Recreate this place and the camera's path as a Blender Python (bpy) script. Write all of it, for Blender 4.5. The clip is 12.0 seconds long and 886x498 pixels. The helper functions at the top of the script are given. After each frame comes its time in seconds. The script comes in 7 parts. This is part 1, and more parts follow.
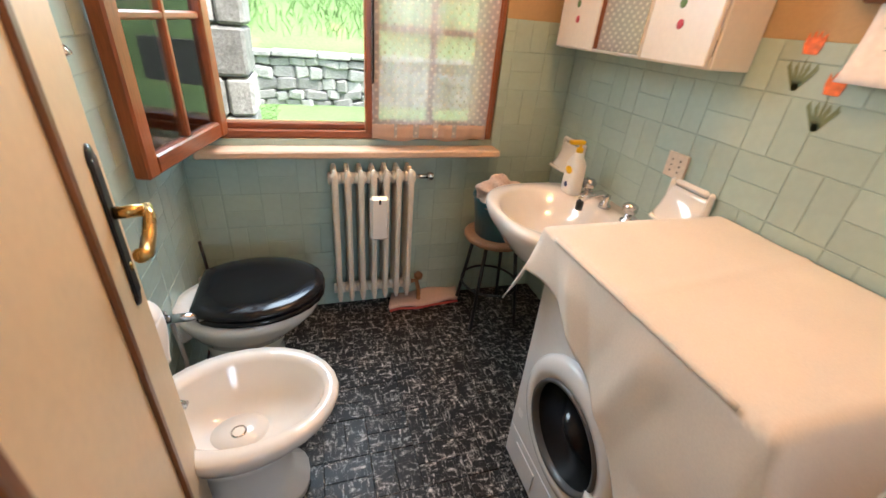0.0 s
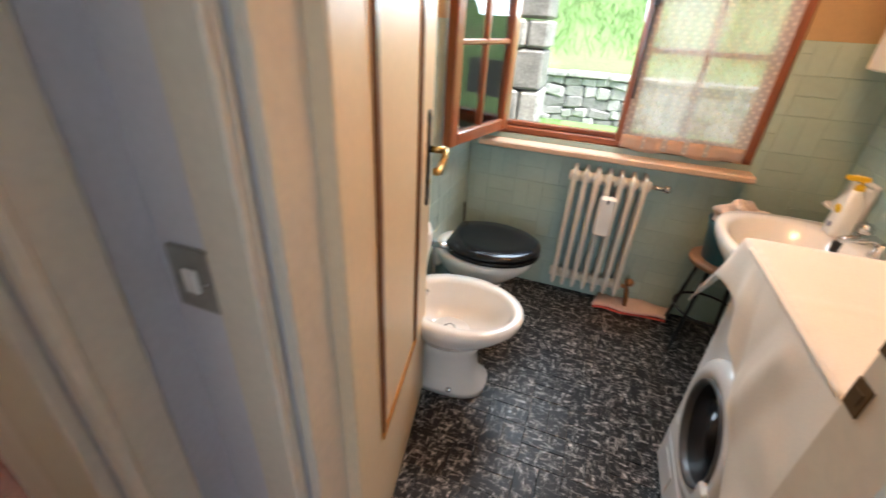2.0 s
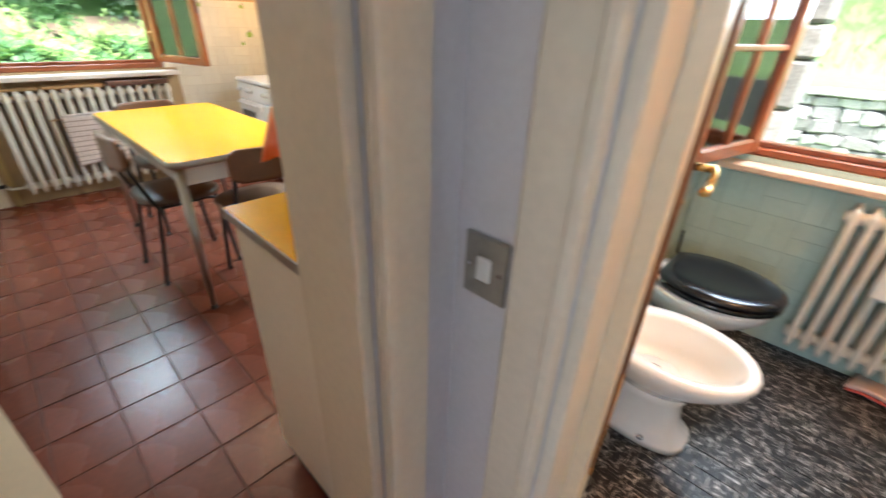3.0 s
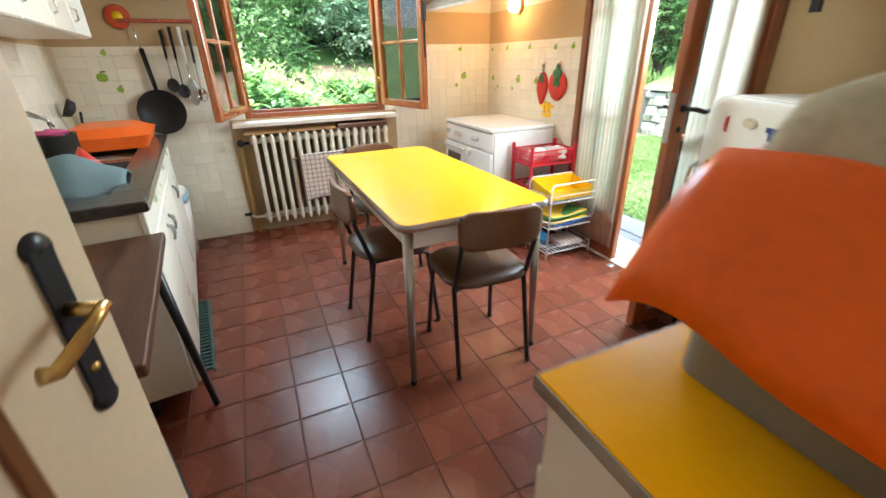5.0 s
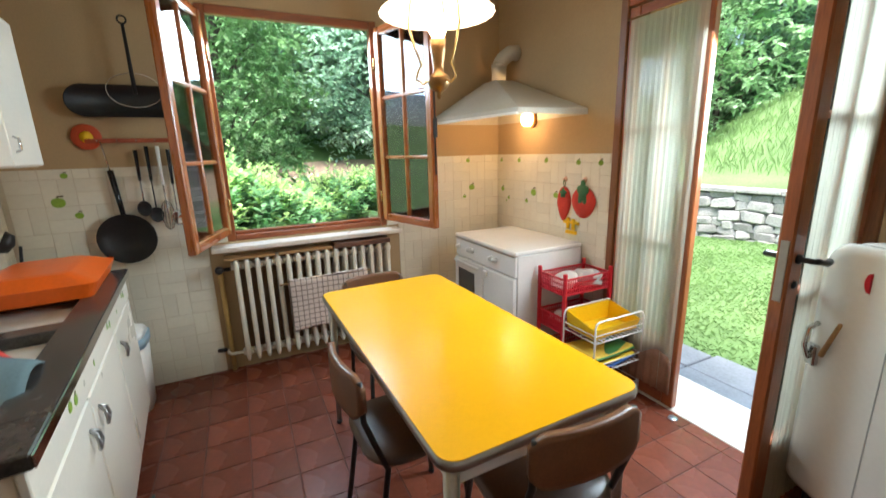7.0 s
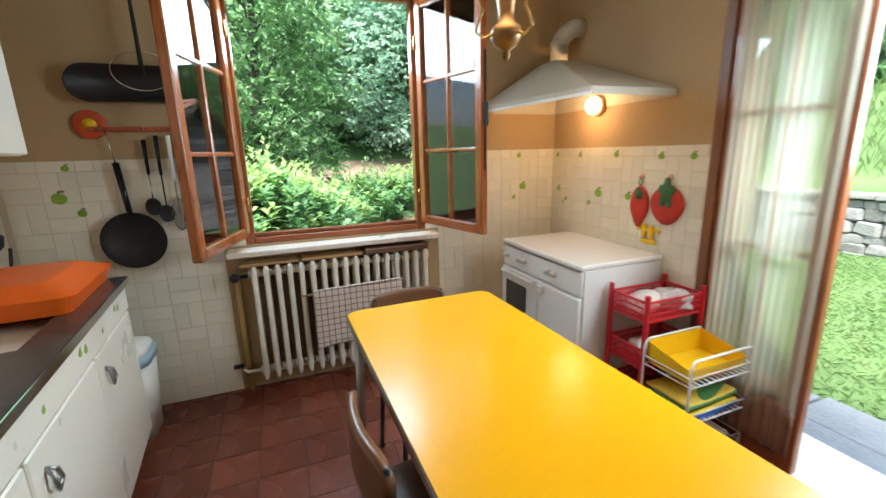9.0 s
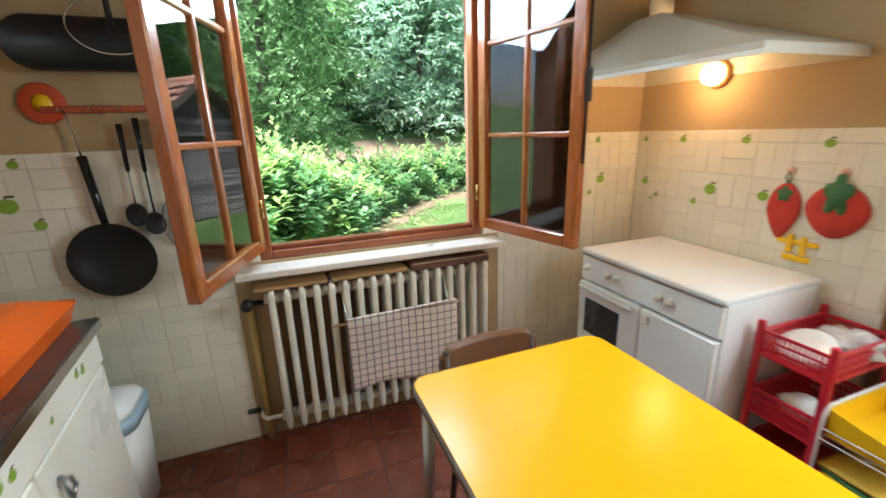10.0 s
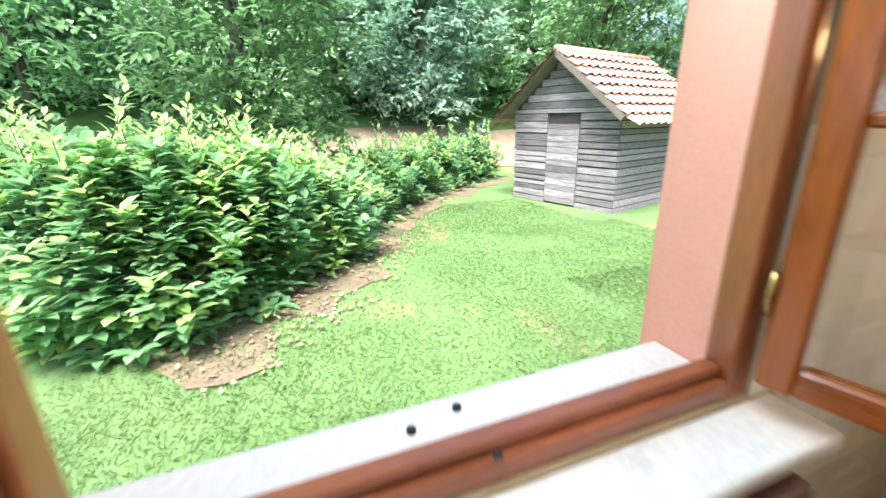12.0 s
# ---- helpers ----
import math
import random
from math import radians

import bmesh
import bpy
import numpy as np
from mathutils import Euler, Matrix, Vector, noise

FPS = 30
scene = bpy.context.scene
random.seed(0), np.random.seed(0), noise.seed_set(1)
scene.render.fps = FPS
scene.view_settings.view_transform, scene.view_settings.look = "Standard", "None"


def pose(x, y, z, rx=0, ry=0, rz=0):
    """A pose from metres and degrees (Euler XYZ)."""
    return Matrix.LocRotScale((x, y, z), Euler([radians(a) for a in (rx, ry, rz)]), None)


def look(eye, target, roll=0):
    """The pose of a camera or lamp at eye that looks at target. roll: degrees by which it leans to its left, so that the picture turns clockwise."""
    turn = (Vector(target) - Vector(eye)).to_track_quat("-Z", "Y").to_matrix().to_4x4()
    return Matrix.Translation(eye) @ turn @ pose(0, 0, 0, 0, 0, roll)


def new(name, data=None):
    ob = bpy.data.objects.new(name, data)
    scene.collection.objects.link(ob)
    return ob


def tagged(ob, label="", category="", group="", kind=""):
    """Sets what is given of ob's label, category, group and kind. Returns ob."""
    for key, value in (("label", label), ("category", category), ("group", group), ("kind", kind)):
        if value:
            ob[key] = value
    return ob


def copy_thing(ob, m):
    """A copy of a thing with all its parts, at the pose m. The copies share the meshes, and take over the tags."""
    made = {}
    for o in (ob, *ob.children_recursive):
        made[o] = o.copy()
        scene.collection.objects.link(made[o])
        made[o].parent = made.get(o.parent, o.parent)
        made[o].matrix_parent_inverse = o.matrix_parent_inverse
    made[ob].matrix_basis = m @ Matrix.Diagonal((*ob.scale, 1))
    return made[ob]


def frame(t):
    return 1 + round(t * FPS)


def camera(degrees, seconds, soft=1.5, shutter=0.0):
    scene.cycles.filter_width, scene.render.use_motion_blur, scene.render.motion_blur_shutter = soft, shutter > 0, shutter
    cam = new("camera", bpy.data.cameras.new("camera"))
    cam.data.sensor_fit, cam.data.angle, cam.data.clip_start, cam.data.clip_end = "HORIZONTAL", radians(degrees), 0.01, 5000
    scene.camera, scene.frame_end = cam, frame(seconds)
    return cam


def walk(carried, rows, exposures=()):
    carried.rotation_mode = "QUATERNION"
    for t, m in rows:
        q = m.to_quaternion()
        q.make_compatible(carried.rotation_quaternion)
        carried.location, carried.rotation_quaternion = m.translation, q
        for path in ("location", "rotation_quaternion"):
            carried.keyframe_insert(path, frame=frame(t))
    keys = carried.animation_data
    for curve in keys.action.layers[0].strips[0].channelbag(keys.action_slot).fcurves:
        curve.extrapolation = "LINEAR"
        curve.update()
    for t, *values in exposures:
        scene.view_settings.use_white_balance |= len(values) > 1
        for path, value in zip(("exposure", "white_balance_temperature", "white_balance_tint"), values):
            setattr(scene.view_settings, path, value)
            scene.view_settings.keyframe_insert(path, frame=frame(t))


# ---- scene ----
cam = camera(94.1, 12.0, shutter=0.5)
PATH = [
    (0, (0.893, 0.918, 1.297), (1.455, 2.573, 0.325), 5.2),
    (0.5, (1.01, 0.964, 1.259), (1.353, 2.668, 0.271), 5.2),
    (1, (1.043, 0.916, 1.259), (1.123, 2.654, 0.272), 5.1),
    (1.5, (1.035, 0.702, 1.296), (0.802, 2.435, 0.325), 4.4),
    (2, (1.009, 0.553, 1.313), (0.44, 2.207, 0.343), 3.5),
    (2.5, (0.934, 0.486, 1.293), (0.047, 2.007, 0.345), 2.8),
    (3, (0.829, 0.477, 1.282), (-0.376, 1.755, 0.326), 2.0),
    (3.5, (0.736, 0.498, 1.266), (-0.715, 1.482, 0.305), 1.4),
    (3.6, (0.719, 0.494, 1.265), (-0.77, 1.425, 0.308), 1.4),
    (3.7, (0.697, 0.499, 1.267), (-0.825, 1.365, 0.301), 0.5),
    (5.3, (0.065, 0.472, 1.291), (-1.614, 1.193, 0.476), -1.3),
    (5.5, (-0.027, 0.503, 1.297), (-1.712, 1.228, 0.5), -1.5),
    (6, (-0.205, 0.544, 1.312), (-1.894, 1.345, 0.6), -1.1),
    (6.5, (-0.347, 0.533, 1.356), (-2.067, 1.368, 0.77), -1.3),
    (7, (-0.377, 0.544, 1.444), (-2.13, 1.39, 0.983), -1.6),
    (7.2, (-0.379, 0.553, 1.461), (-2.139, 1.404, 1.042), -1.8),
    (8.8, (-0.687, 0.606, 1.408), (-2.496, 1.342, 0.977), -1.2),
    (9, (-0.791, 0.655, 1.396), (-2.61, 1.353, 0.942), -1.5),
    (9.5, (-1.103, 0.642, 1.408), (-2.916, 1.325, 0.908), -1.3),
    (10, (-1.448, 0.596, 1.437), (-3.256, 1.251, 0.889), -1.8),
    (10.5, (-1.888, 0.629, 1.423), (-3.698, 1.267, 0.86), -2.2),
    (11, (-2.27, 0.61, 1.404), (-4.046, 1.318, 0.816), -1.6),
    (11.5, (-2.606, 0.621, 1.429), (-4.366, 1.355, 0.827), -0.6),
    (12, (-2.983, 0.734, 1.422), (-4.758, 1.432, 0.822), -0.9),
]
EXPOSURES = [(0, 2.1), (2.0, 2.2), (2.5, 2.5), (3.5, 2.8), (5.5, 2.7), (7.0, 2.1), (9.0, 1.95), (10.5, 2.1), (11.4, 2.1), (12.0, 1.92)]
walk(cam, [(t, look(eye, target, roll)) for t, eye, target, roll in PATH], EXPOSURES)

SKY, SUN, WIN_K, WIN_F, WIN_B = 0.15, 3.5, 8.0, 15.0, 5.0
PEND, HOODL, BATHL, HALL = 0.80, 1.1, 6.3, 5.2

# ---- world and light ----
world = bpy.data.worlds.new("sky")
scene.world = world
world.use_nodes = True
_wn = world.node_tree.nodes
_sky = _wn.new("ShaderNodeTexSky")
_sky.sky_type, _sky.sun_disc = "NISHITA", False
_sky.sun_elevation, _sky.sun_rotation = radians(66), radians(128)
_sky.air_density, _sky.dust_density = 1.0, 3.0
_wn["Background"].inputs["Strength"].default_value = SKY
world.node_tree.links.new(_sky.outputs[0], _wn["Background"].inputs["Color"])


def lamp(name, kind, m, energy, color, **kw):
    d = bpy.data.lights.new(name, kind)
    d.energy, d.color = energy, color
    if "size" in kw:
        d.shape, d.size, d.size_y = "RECTANGLE", kw["size"][0], kw["size"][1]
    if "radius" in kw:
        d.shadow_soft_size = kw["radius"]
    if "angle" in kw:
        d.angle = radians(kw["angle"])
    o = new(name, d)
    o.matrix_world = m
    return o


lamp("sun", "SUN", look((2.45, -1.9, 7), (0, 0, 0)), SUN, (1.0, 0.98, 0.94), angle=30)
lamp("sky_kitchen_window", "AREA", look((-3.475, 0.98, 2.10), (-2.3, 1.08, 1.10)), WIN_K, (0.62, 0.83, 1.0), size=(0.98, 0.42))
lamp("sky_french_door", "AREA", look((-1.37, 2.80, 1.65), (-1.45, 1.5, 0.45)), WIN_F, (0.70, 0.87, 1.0), size=(0.52, 0.95))
lamp("sky_bath_window", "AREA", look((0.85, 2.79, 1.62), (0.85, 1.7, 0.7)), WIN_B, (0.70, 0.86, 1.0), size=(0.5, 0.7))
lamp("pendant_bulb_light", "POINT", pose(-1.835, 1.25, 1.955), PEND, (1.0, 0.80, 0.56), radius=0.08)
lamp("hood_lamp_light", "POINT", pose(-2.95, 2.38, 1.63), HOODL, (1.0, 0.62, 0.30), radius=0.04)
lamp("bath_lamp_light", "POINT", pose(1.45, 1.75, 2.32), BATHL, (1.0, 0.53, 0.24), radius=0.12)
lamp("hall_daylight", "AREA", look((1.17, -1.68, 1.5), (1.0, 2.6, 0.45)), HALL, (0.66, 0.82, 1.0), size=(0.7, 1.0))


# ---- materials ----
def mat(name, base, rough=0.5, metal=0.0, var=0.12, scale=6.0, fine=60.0, bump=0.15, island=0.0, objvar=0.0, stain=None, stain_at=0.62, coat=0.0, spec=0.5, stretch=None, dist=0.004, rvar=0.12, trans=0.0):
    m = bpy.data.materials.new(name)
    m.use_nodes = True
    nt = m.node_tree
    n, l = nt.nodes, nt.links
    b = n["Principled BSDF"]
    b.inputs["Metallic"].default_value = metal
    b.inputs["Specular IOR Level"].default_value = spec
    b.inputs["Coat Weight"].default_value = coat
    b.inputs["Coat Roughness"].default_value = 0.08
    tc = n.new("ShaderNodeTexCoord")
    mp = n.new("ShaderNodeMapping")
    l.new(tc.outputs["Object"], mp.inputs["Vector"])
    if stretch:
        mp.inputs["Scale"].default_value = stretch
    big = n.new("ShaderNodeTexNoise")
    big.inputs["Scale"].default_value, big.inputs["Detail"].default_value = scale, 5
    sm = n.new("ShaderNodeTexNoise")
    sm.inputs["Scale"].default_value, sm.inputs["Detail"].default_value = fine, 4
    for t in (big, sm):
        l.new(mp.outputs[0], t.inputs["Vector"])
    hi = [min(1, c * (1 + var)) for c in base]
    lo = [c * (1 - var) for c in base]
    mix = n.new("ShaderNodeMix")
    mix.data_type = "RGBA"
    mix.inputs["A"].default_value, mix.inputs["B"].default_value = (*lo, 1), (*hi, 1)
    avg = n.new("ShaderNodeMath")
    avg.operation = "MULTIPLY_ADD"
    avg.inputs[1].default_value = 0.45
    half = n.new("ShaderNodeMath")
    half.operation = "MULTIPLY"
    half.inputs[1].default_value = 0.55
    l.new(big.outputs["Fac"], half.inputs[0])
    l.new(sm.outputs["Fac"], avg.inputs[0])
    l.new(half.outputs[0], avg.inputs[2])
    ramp = n.new("ShaderNodeMapRange")
    ramp.inputs["From Min"].default_value, ramp.inputs["From Max"].default_value = 0.35, 0.65
    l.new(avg.outputs[0], ramp.inputs["Value"])
    l.new(ramp.outputs[0], mix.inputs["Factor"])
    col = mix.outputs["Result"]
    if stain:
        sn = n.new("ShaderNodeTexNoise")
        sn.inputs["Scale"].default_value, sn.inputs["Detail"].default_value = scale * 0.6, 8
        sn.inputs["Roughness"].default_value = 0.65
        l.new(mp.outputs[0], sn.inputs["Vector"])
        sr = n.new("ShaderNodeMapRange")
        sr.inputs["From Min"].default_value, sr.inputs["From Max"].default_value = stain_at, stain_at + 0.12
        l.new(sn.outputs["Fac"], sr.inputs["Value"])
        sx = n.new("ShaderNodeMix")
        sx.data_type = "RGBA"
        sx.inputs["B"].default_value = (*stain, 1)
        l.new(sr.outputs[0], sx.inputs["Factor"])
        l.new(col, sx.inputs["A"])
        col = sx.outputs["Result"]
    if island or objvar:
        src = n.new("ShaderNodeNewGeometry").outputs["Random Per Island"] if island else n.new("ShaderNodeObjectInfo").outputs["Random"]
        amt = island or objvar
        rr = n.new("ShaderNodeMapRange")
        rr.inputs["To Min"].default_value, rr.inputs["To Max"].default_value = 1 - amt, 1 + amt
        l.new(src, rr.inputs["Value"])
        hs = n.new("ShaderNodeHueSaturation")
        l.new(rr.outputs[0], hs.inputs["Value"])
        l.new(col, hs.inputs["Color"])
        col = hs.outputs["Color"]
    l.new(col, b.inputs["Base Color"])
    rm = n.new("ShaderNodeMapRange")
    rm.inputs["To Min"].default_value, rm.inputs["To Max"].default_value = max(0.02, rough - rvar * rough * 2), min(1, rough + rvar * rough * 2)
    l.new(big.outputs["Fac"], rm.inputs["Value"])
    l.new(rm.outputs[0], b.inputs["Roughness"])
    if bump:
        bp = n.new("ShaderNodeBump")
        bp.inputs["Strength"].default_value, bp.inputs["Distance"].default_value = bump, dist
        l.new(avg.outputs[0], bp.inputs["Height"])
        l.new(bp.outputs[0], b.inputs["Normal"])
    if trans:
        tr = n.new("ShaderNodeBsdfTranslucent")
        l.new(col, tr.inputs["Color"])
        ms = n.new("ShaderNodeMixShader")
        ms.inputs[0].default_value = trans
        l.new(b.outputs[0], ms.inputs[1])
        l.new(tr.outputs[0], ms.inputs[2])
        l.new(ms.outputs[0], n["Material Output"].inputs["Surface"])
    return m


def glass_mat(name, tint=(1, 1, 1), rough=0.0):
    m = bpy.data.materials.new(name)
    m.use_nodes = True
    n, l = m.node_tree.nodes, m.node_tree.links
    n.remove(n["Principled BSDF"])
    t, g, f, x = n.new("ShaderNodeBsdfTransparent"), n.new("ShaderNodeBsdfGlossy"), n.new("ShaderNodeFresnel"), n.new("ShaderNodeMixShader")
    t.inputs[0].default_value = (*tint, 1)
    g.inputs["Roughness"].default_value = rough
    f.inputs[0].default_value = 1.75
    l.new(f.outputs[0], x.inputs[0])
    l.new(t.outputs[0], x.inputs[1])
    l.new(g.outputs[0], x.inputs[2])
    l.new(x.outputs[0], n["Material Output"].inputs["Surface"])
    return m


def sheer_mat(name, color, clear=0.4, dots=None):
    """Thin woven cloth: part see-through, part translucent."""
    m = bpy.data.materials.new(name)
    m.use_nodes = True
    n, l = m.node_tree.nodes, m.node_tree.links
    n.remove(n["Principled BSDF"])
    tp, tl, df = n.new("ShaderNodeBsdfTransparent"), n.new("ShaderNodeBsdfTranslucent"), n.new("ShaderNodeBsdfDiffuse")
    tc, w = n.new("ShaderNodeTexCoord"), n.new("ShaderNodeTexNoise")
    mp = n.new("ShaderNodeMapping")
    mp.inputs["Scale"].default_value = (1, 1, 0.05)
    l.new(tc.outputs["Object"], mp.inputs["Vector"])
    l.new(mp.outputs[0], w.inputs["Vector"])
    w.inputs["Scale"].default_value, w.inputs["Detail"].default_value = 60, 3
    cr = n.new("ShaderNodeMix")
    cr.data_type = "RGBA"
    cr.inputs["A"].default_value, cr.inputs["B"].default_value = (*[c * 0.94 for c in color], 1), (*color, 1)
    l.new(w.outputs["Fac"], cr.inputs["Factor"])
    col = cr.outputs["Result"]
    for s in (tl, df):
        l.new(col, s.inputs["Color"])
    a, b = n.new("ShaderNodeMixShader"), n.new("ShaderNodeMixShader")
    a.inputs[0].default_value = 0.5
    l.new(tl.outputs[0], a.inputs[1])
    l.new(df.outputs[0], a.inputs[2])
    fac = n.new("ShaderNodeMapRange")
    fac.inputs["To Min"].default_value, fac.inputs["To Max"].default_value = 1 - clear - 0.05, 1 - clear + 0.05
    l.new(w.outputs["Fac"], fac.inputs["Value"])
    l.new(fac.outputs[0], b.inputs[0])
    l.new(tp.outputs[0], b.inputs[1])
    l.new(a.outputs[0], b.inputs[2])
    l.new(b.outputs[0], n["Material Output"].inputs["Surface"])
    return m


def glow_mat(name, color, strength, base=(0.9, 0.85, 0.75)):
    m = mat(name, base, 0.4, bump=0)
    b = m.node_tree.nodes["Principled BSDF"]
    b.inputs["Emission Color"].default_value, b.inputs["Emission Strength"].default_value = (*color, 1), strength
    return m


PLASTER = mat("warm_plaster", (0.43, 0.295, 0.155), 0.85, var=0.06, scale=2.5, fine=90, bump=0.12)
CEIL = mat("ceiling_paint", (0.78, 0.72, 0.62), 0.9, var=0.04, scale=2, fine=80, bump=0.08)
HALLP = mat("hall_paint", (0.66, 0.64, 0.66), 0.75, var=0.05, scale=2.2, fine=70, bump=0.12, stain=(0.5, 0.48, 0.48), stain_at=0.68)
GROUT_W = mat("cream_grout", (0.58, 0.49, 0.36), 0.85, var=0.1, fine=120)
TILE_W = mat("cream_wall_tile", (0.74, 0.68, 0.55), 0.16, var=0.04, scale=3, fine=40, bump=0.05, objvar=0.04, island=0.0, coat=0.2)
TILE_WJ = mat("cream_wall_tile_rest", (0.74, 0.68, 0.55), 0.16, var=0.04, scale=3, fine=40, bump=0.05, island=0.04, coat=0.2)
GROUT_G = mat("green_grout", (0.32, 0.42, 0.37), 0.8, var=0.1, fine=120)
TILE_G = mat("sage_wall_tile", (0.40, 0.51, 0.45), 0.2, var=0.05, scale=4, fine=40, bump=0.05, objvar=0.05, coat=0.1)
TILE_GJ = mat("sage_wall_tile_rest", (0.40, 0.52, 0.47), 0.13, var=0.05, scale=4, fine=40, bump=0.05, island=0.05, coat=0.3)
GROUT_T = mat("terracotta_grout", (0.13, 0.05, 0.033), 0.8, var=0.15, fine=100)
TILE_T = mat("terracotta_tile", (0.165, 0.044, 0.024), 0.27, spec=0.30, var=0.2, scale=5, fine=45, bump=0.12, objvar=0.16, stain=(0.13, 0.045, 0.028), stain_at=0.6)
TILE_TJ = mat("terracotta_tile_rest", (0.165, 0.045, 0.025), 0.27, spec=0.30, var=0.16, scale=5, fine=45, bump=0.12, island=0.16, stain=(0.13, 0.045, 0.028), stain_at=0.6)
WOOD = mat("stained_window_wood", (0.30, 0.085, 0.028), 0.32, var=0.28, scale=4, fine=30, bump=0.15, stretch=(6, 6, 0.7), coat=0.25)
WOODK = mat("honey_window_wood", (0.31, 0.080, 0.014), 0.28, var=0.30, scale=4, fine=28, bump=0.15, stretch=(6, 6, 0.7), coat=0.3)
WOODH = mat("stained_window_rail", (0.28, 0.075, 0.026), 0.32, var=0.28, scale=4, fine=30, bump=0.15, stretch=(0.7, 6, 6), coat=0.25)
WOODKH = mat("honey_window_rail", (0.30, 0.076, 0.014), 0.28, var=0.30, scale=4, fine=28, bump=0.15, stretch=(0.7, 6, 6), coat=0.3)
DARKWOOD = mat("dark_door_wood", (0.20, 0.075, 0.028), 0.4, var=0.3, scale=4, fine=30, bump=0.2, stretch=(6, 6, 0.6))
MARBLE = mat("sill_marble", (0.74, 0.66, 0.57), 0.3, var=0.12, scale=5, fine=50, bump=0.06, stain=(0.5, 0.34, 0.22), stain_at=0.66)
IVORY = mat("ivory_door_paint", (0.72, 0.56, 0.37), 0.42, var=0.05, scale=2, fine=60, bump=0.06)
TRIMW = mat("hall_trim_paint", (0.68, 0.61, 0.50), 0.45, var=0.06, scale=3, fine=60, bump=0.08)
BROWNTRIM = mat("brown_beading", (0.17, 0.065, 0.022), 0.35, var=0.25, scale=6, fine=40, stretch=(5, 5, 0.6))
GLASS = glass_mat("window_glass")
BLACK = mat("black_metal", (0.02, 0.02, 0.022), 0.35, metal=0.3, var=0.2, fine=80)
BRASS = mat("aged_brass", (0.55, 0.36, 0.13), 0.28, metal=1.0, var=0.2, fine=60)
CHROME = mat("chrome", (0.62, 0.62, 0.63), 0.12, metal=1.0, var=0.05, fine=60, bump=0.02)
PORC = mat("white_porcelain", (0.82, 0.78, 0.72), 0.08, var=0.02, scale=3, fine=30, bump=0.0, coat=0.5)
BLACKPL = mat("black_gloss_plastic", (0.008, 0.008, 0.009), 0.14, var=0.1, bump=0.02, spec=0.4)
RADW = mat("cream_radiator_enamel", (0.72, 0.66, 0.56), 0.35, var=0.08, scale=8, fine=60, bump=0.1, stain=(0.55, 0.44, 0.32), stain_at=0.7)
ENAMEL = mat("white_enamel", (0.80, 0.78, 0.74), 0.18, var=0.03, scale=3, fine=50, bump=0.02, coat=0.3, stain=(0.6, 0.55, 0.45), stain_at=0.74)
CABW = mat("white_cabinet_lacquer", (0.78, 0.72, 0.62), 0.3, var=0.04, scale=3, fine=60, bump=0.04)
YELLOW = mat("yellow_laminate", (0.86, 0.40, 0.004), 0.24, var=0.035, scale=2.5, fine=90, bump=0.03, spec=0.32)
CLOTH = mat("white_cotton", (0.80, 0.74, 0.66), 0.85, var=0.05, scale=5, fine=220, bump=0.3, dist=0.002)
GREYM = mat("grey_plastic", (0.35, 0.35, 0.34), 0.4, var=0.08)
STONE = mat("garden_wall_stone", (0.30, 0.30, 0.29), 0.85, var=0.35, scale=9, fine=50, bump=0.6, dist=0.02, objvar=0.35)
MORTAR = mat("dark_mortar", (0.10, 0.10, 0.095), 0.95, var=0.3, fine=40)
GRASS = mat("lawn", (0.105, 0.188, 0.062), 0.9, var=0.30, scale=0.9, fine=25, bump=0.25, dist=0.02, stain=(0.24, 0.19, 0.10), stain_at=0.60)
PINK = mat("salmon_render", (0.82, 0.38, 0.27), 0.85, var=0.06, scale=4, fine=90, bump=0.2)


# ---- mesh helpers ----
class M:
    """Gathers vertices and faces for one mesh."""

    def __init__(self):
        self.v, self.f, self.s = [], [], []

    def add(self, verts, faces, smooth=False):
        k = len(self.v)
        self.v += [tuple(p) for p in verts]
        self.f += [tuple(k + i for i in f) for f in faces]
        self.s += [smooth] * len(faces)
        return self

    def box(self, x0, y0, z0, x1, y1, z1, c=0.0, m=None):
        """A box; with c, its edges are chamfered by c."""
        x0, x1, y0, y1, z0, z1 = min(x0, x1), max(x0, x1), min(y0, y1), max(y0, y1), min(z0, z1), max(z0, z1)
        if c <= 0:
            p = [(x, y, z) for z in (z0, z1) for y in (y0, y1) for x in (x0, x1)]
            f = [(0, 2, 3, 1), (4, 5, 7, 6), (0, 1, 5, 4), (2, 6, 7, 3), (0, 4, 6, 2), (1, 3, 7, 5)]
        else:
            c = min(c, (x1 - x0) * 0.49, (y1 - y0) * 0.49, (z1 - z0) * 0.49)
            p, idx = [], {}
            for i, x in ((0, x0), (1, x1)):
                for j, y in ((0, y0), (1, y1)):
                    for k, z in ((0, z0), (1, z1)):
                        dx, dy, dz = (c if i == 0 else -c), (c if j == 0 else -c), (c if k == 0 else -c)
                        idx[i, j, k] = len(p)
                        p += [(x, y + dy, z + dz), (x + dx, y, z + dz), (x + dx, y + dy, z)]
            g = lambda i, j, k, a: idx[i, j, k] + a
            f = []
            for i in (0, 1):
                q = [g(i, 0, 0, 0), g(i, 1, 0, 0), g(i, 1, 1, 0), g(i, 0, 1, 0)]
                f.append(tuple(q if i else q[::-1]))
                q = [g(0, i, 0, 1), g(1, i, 0, 1), g(1, i, 1, 1), g(0, i, 1, 1)]
                f.append(tuple(q[::-1] if i else q))
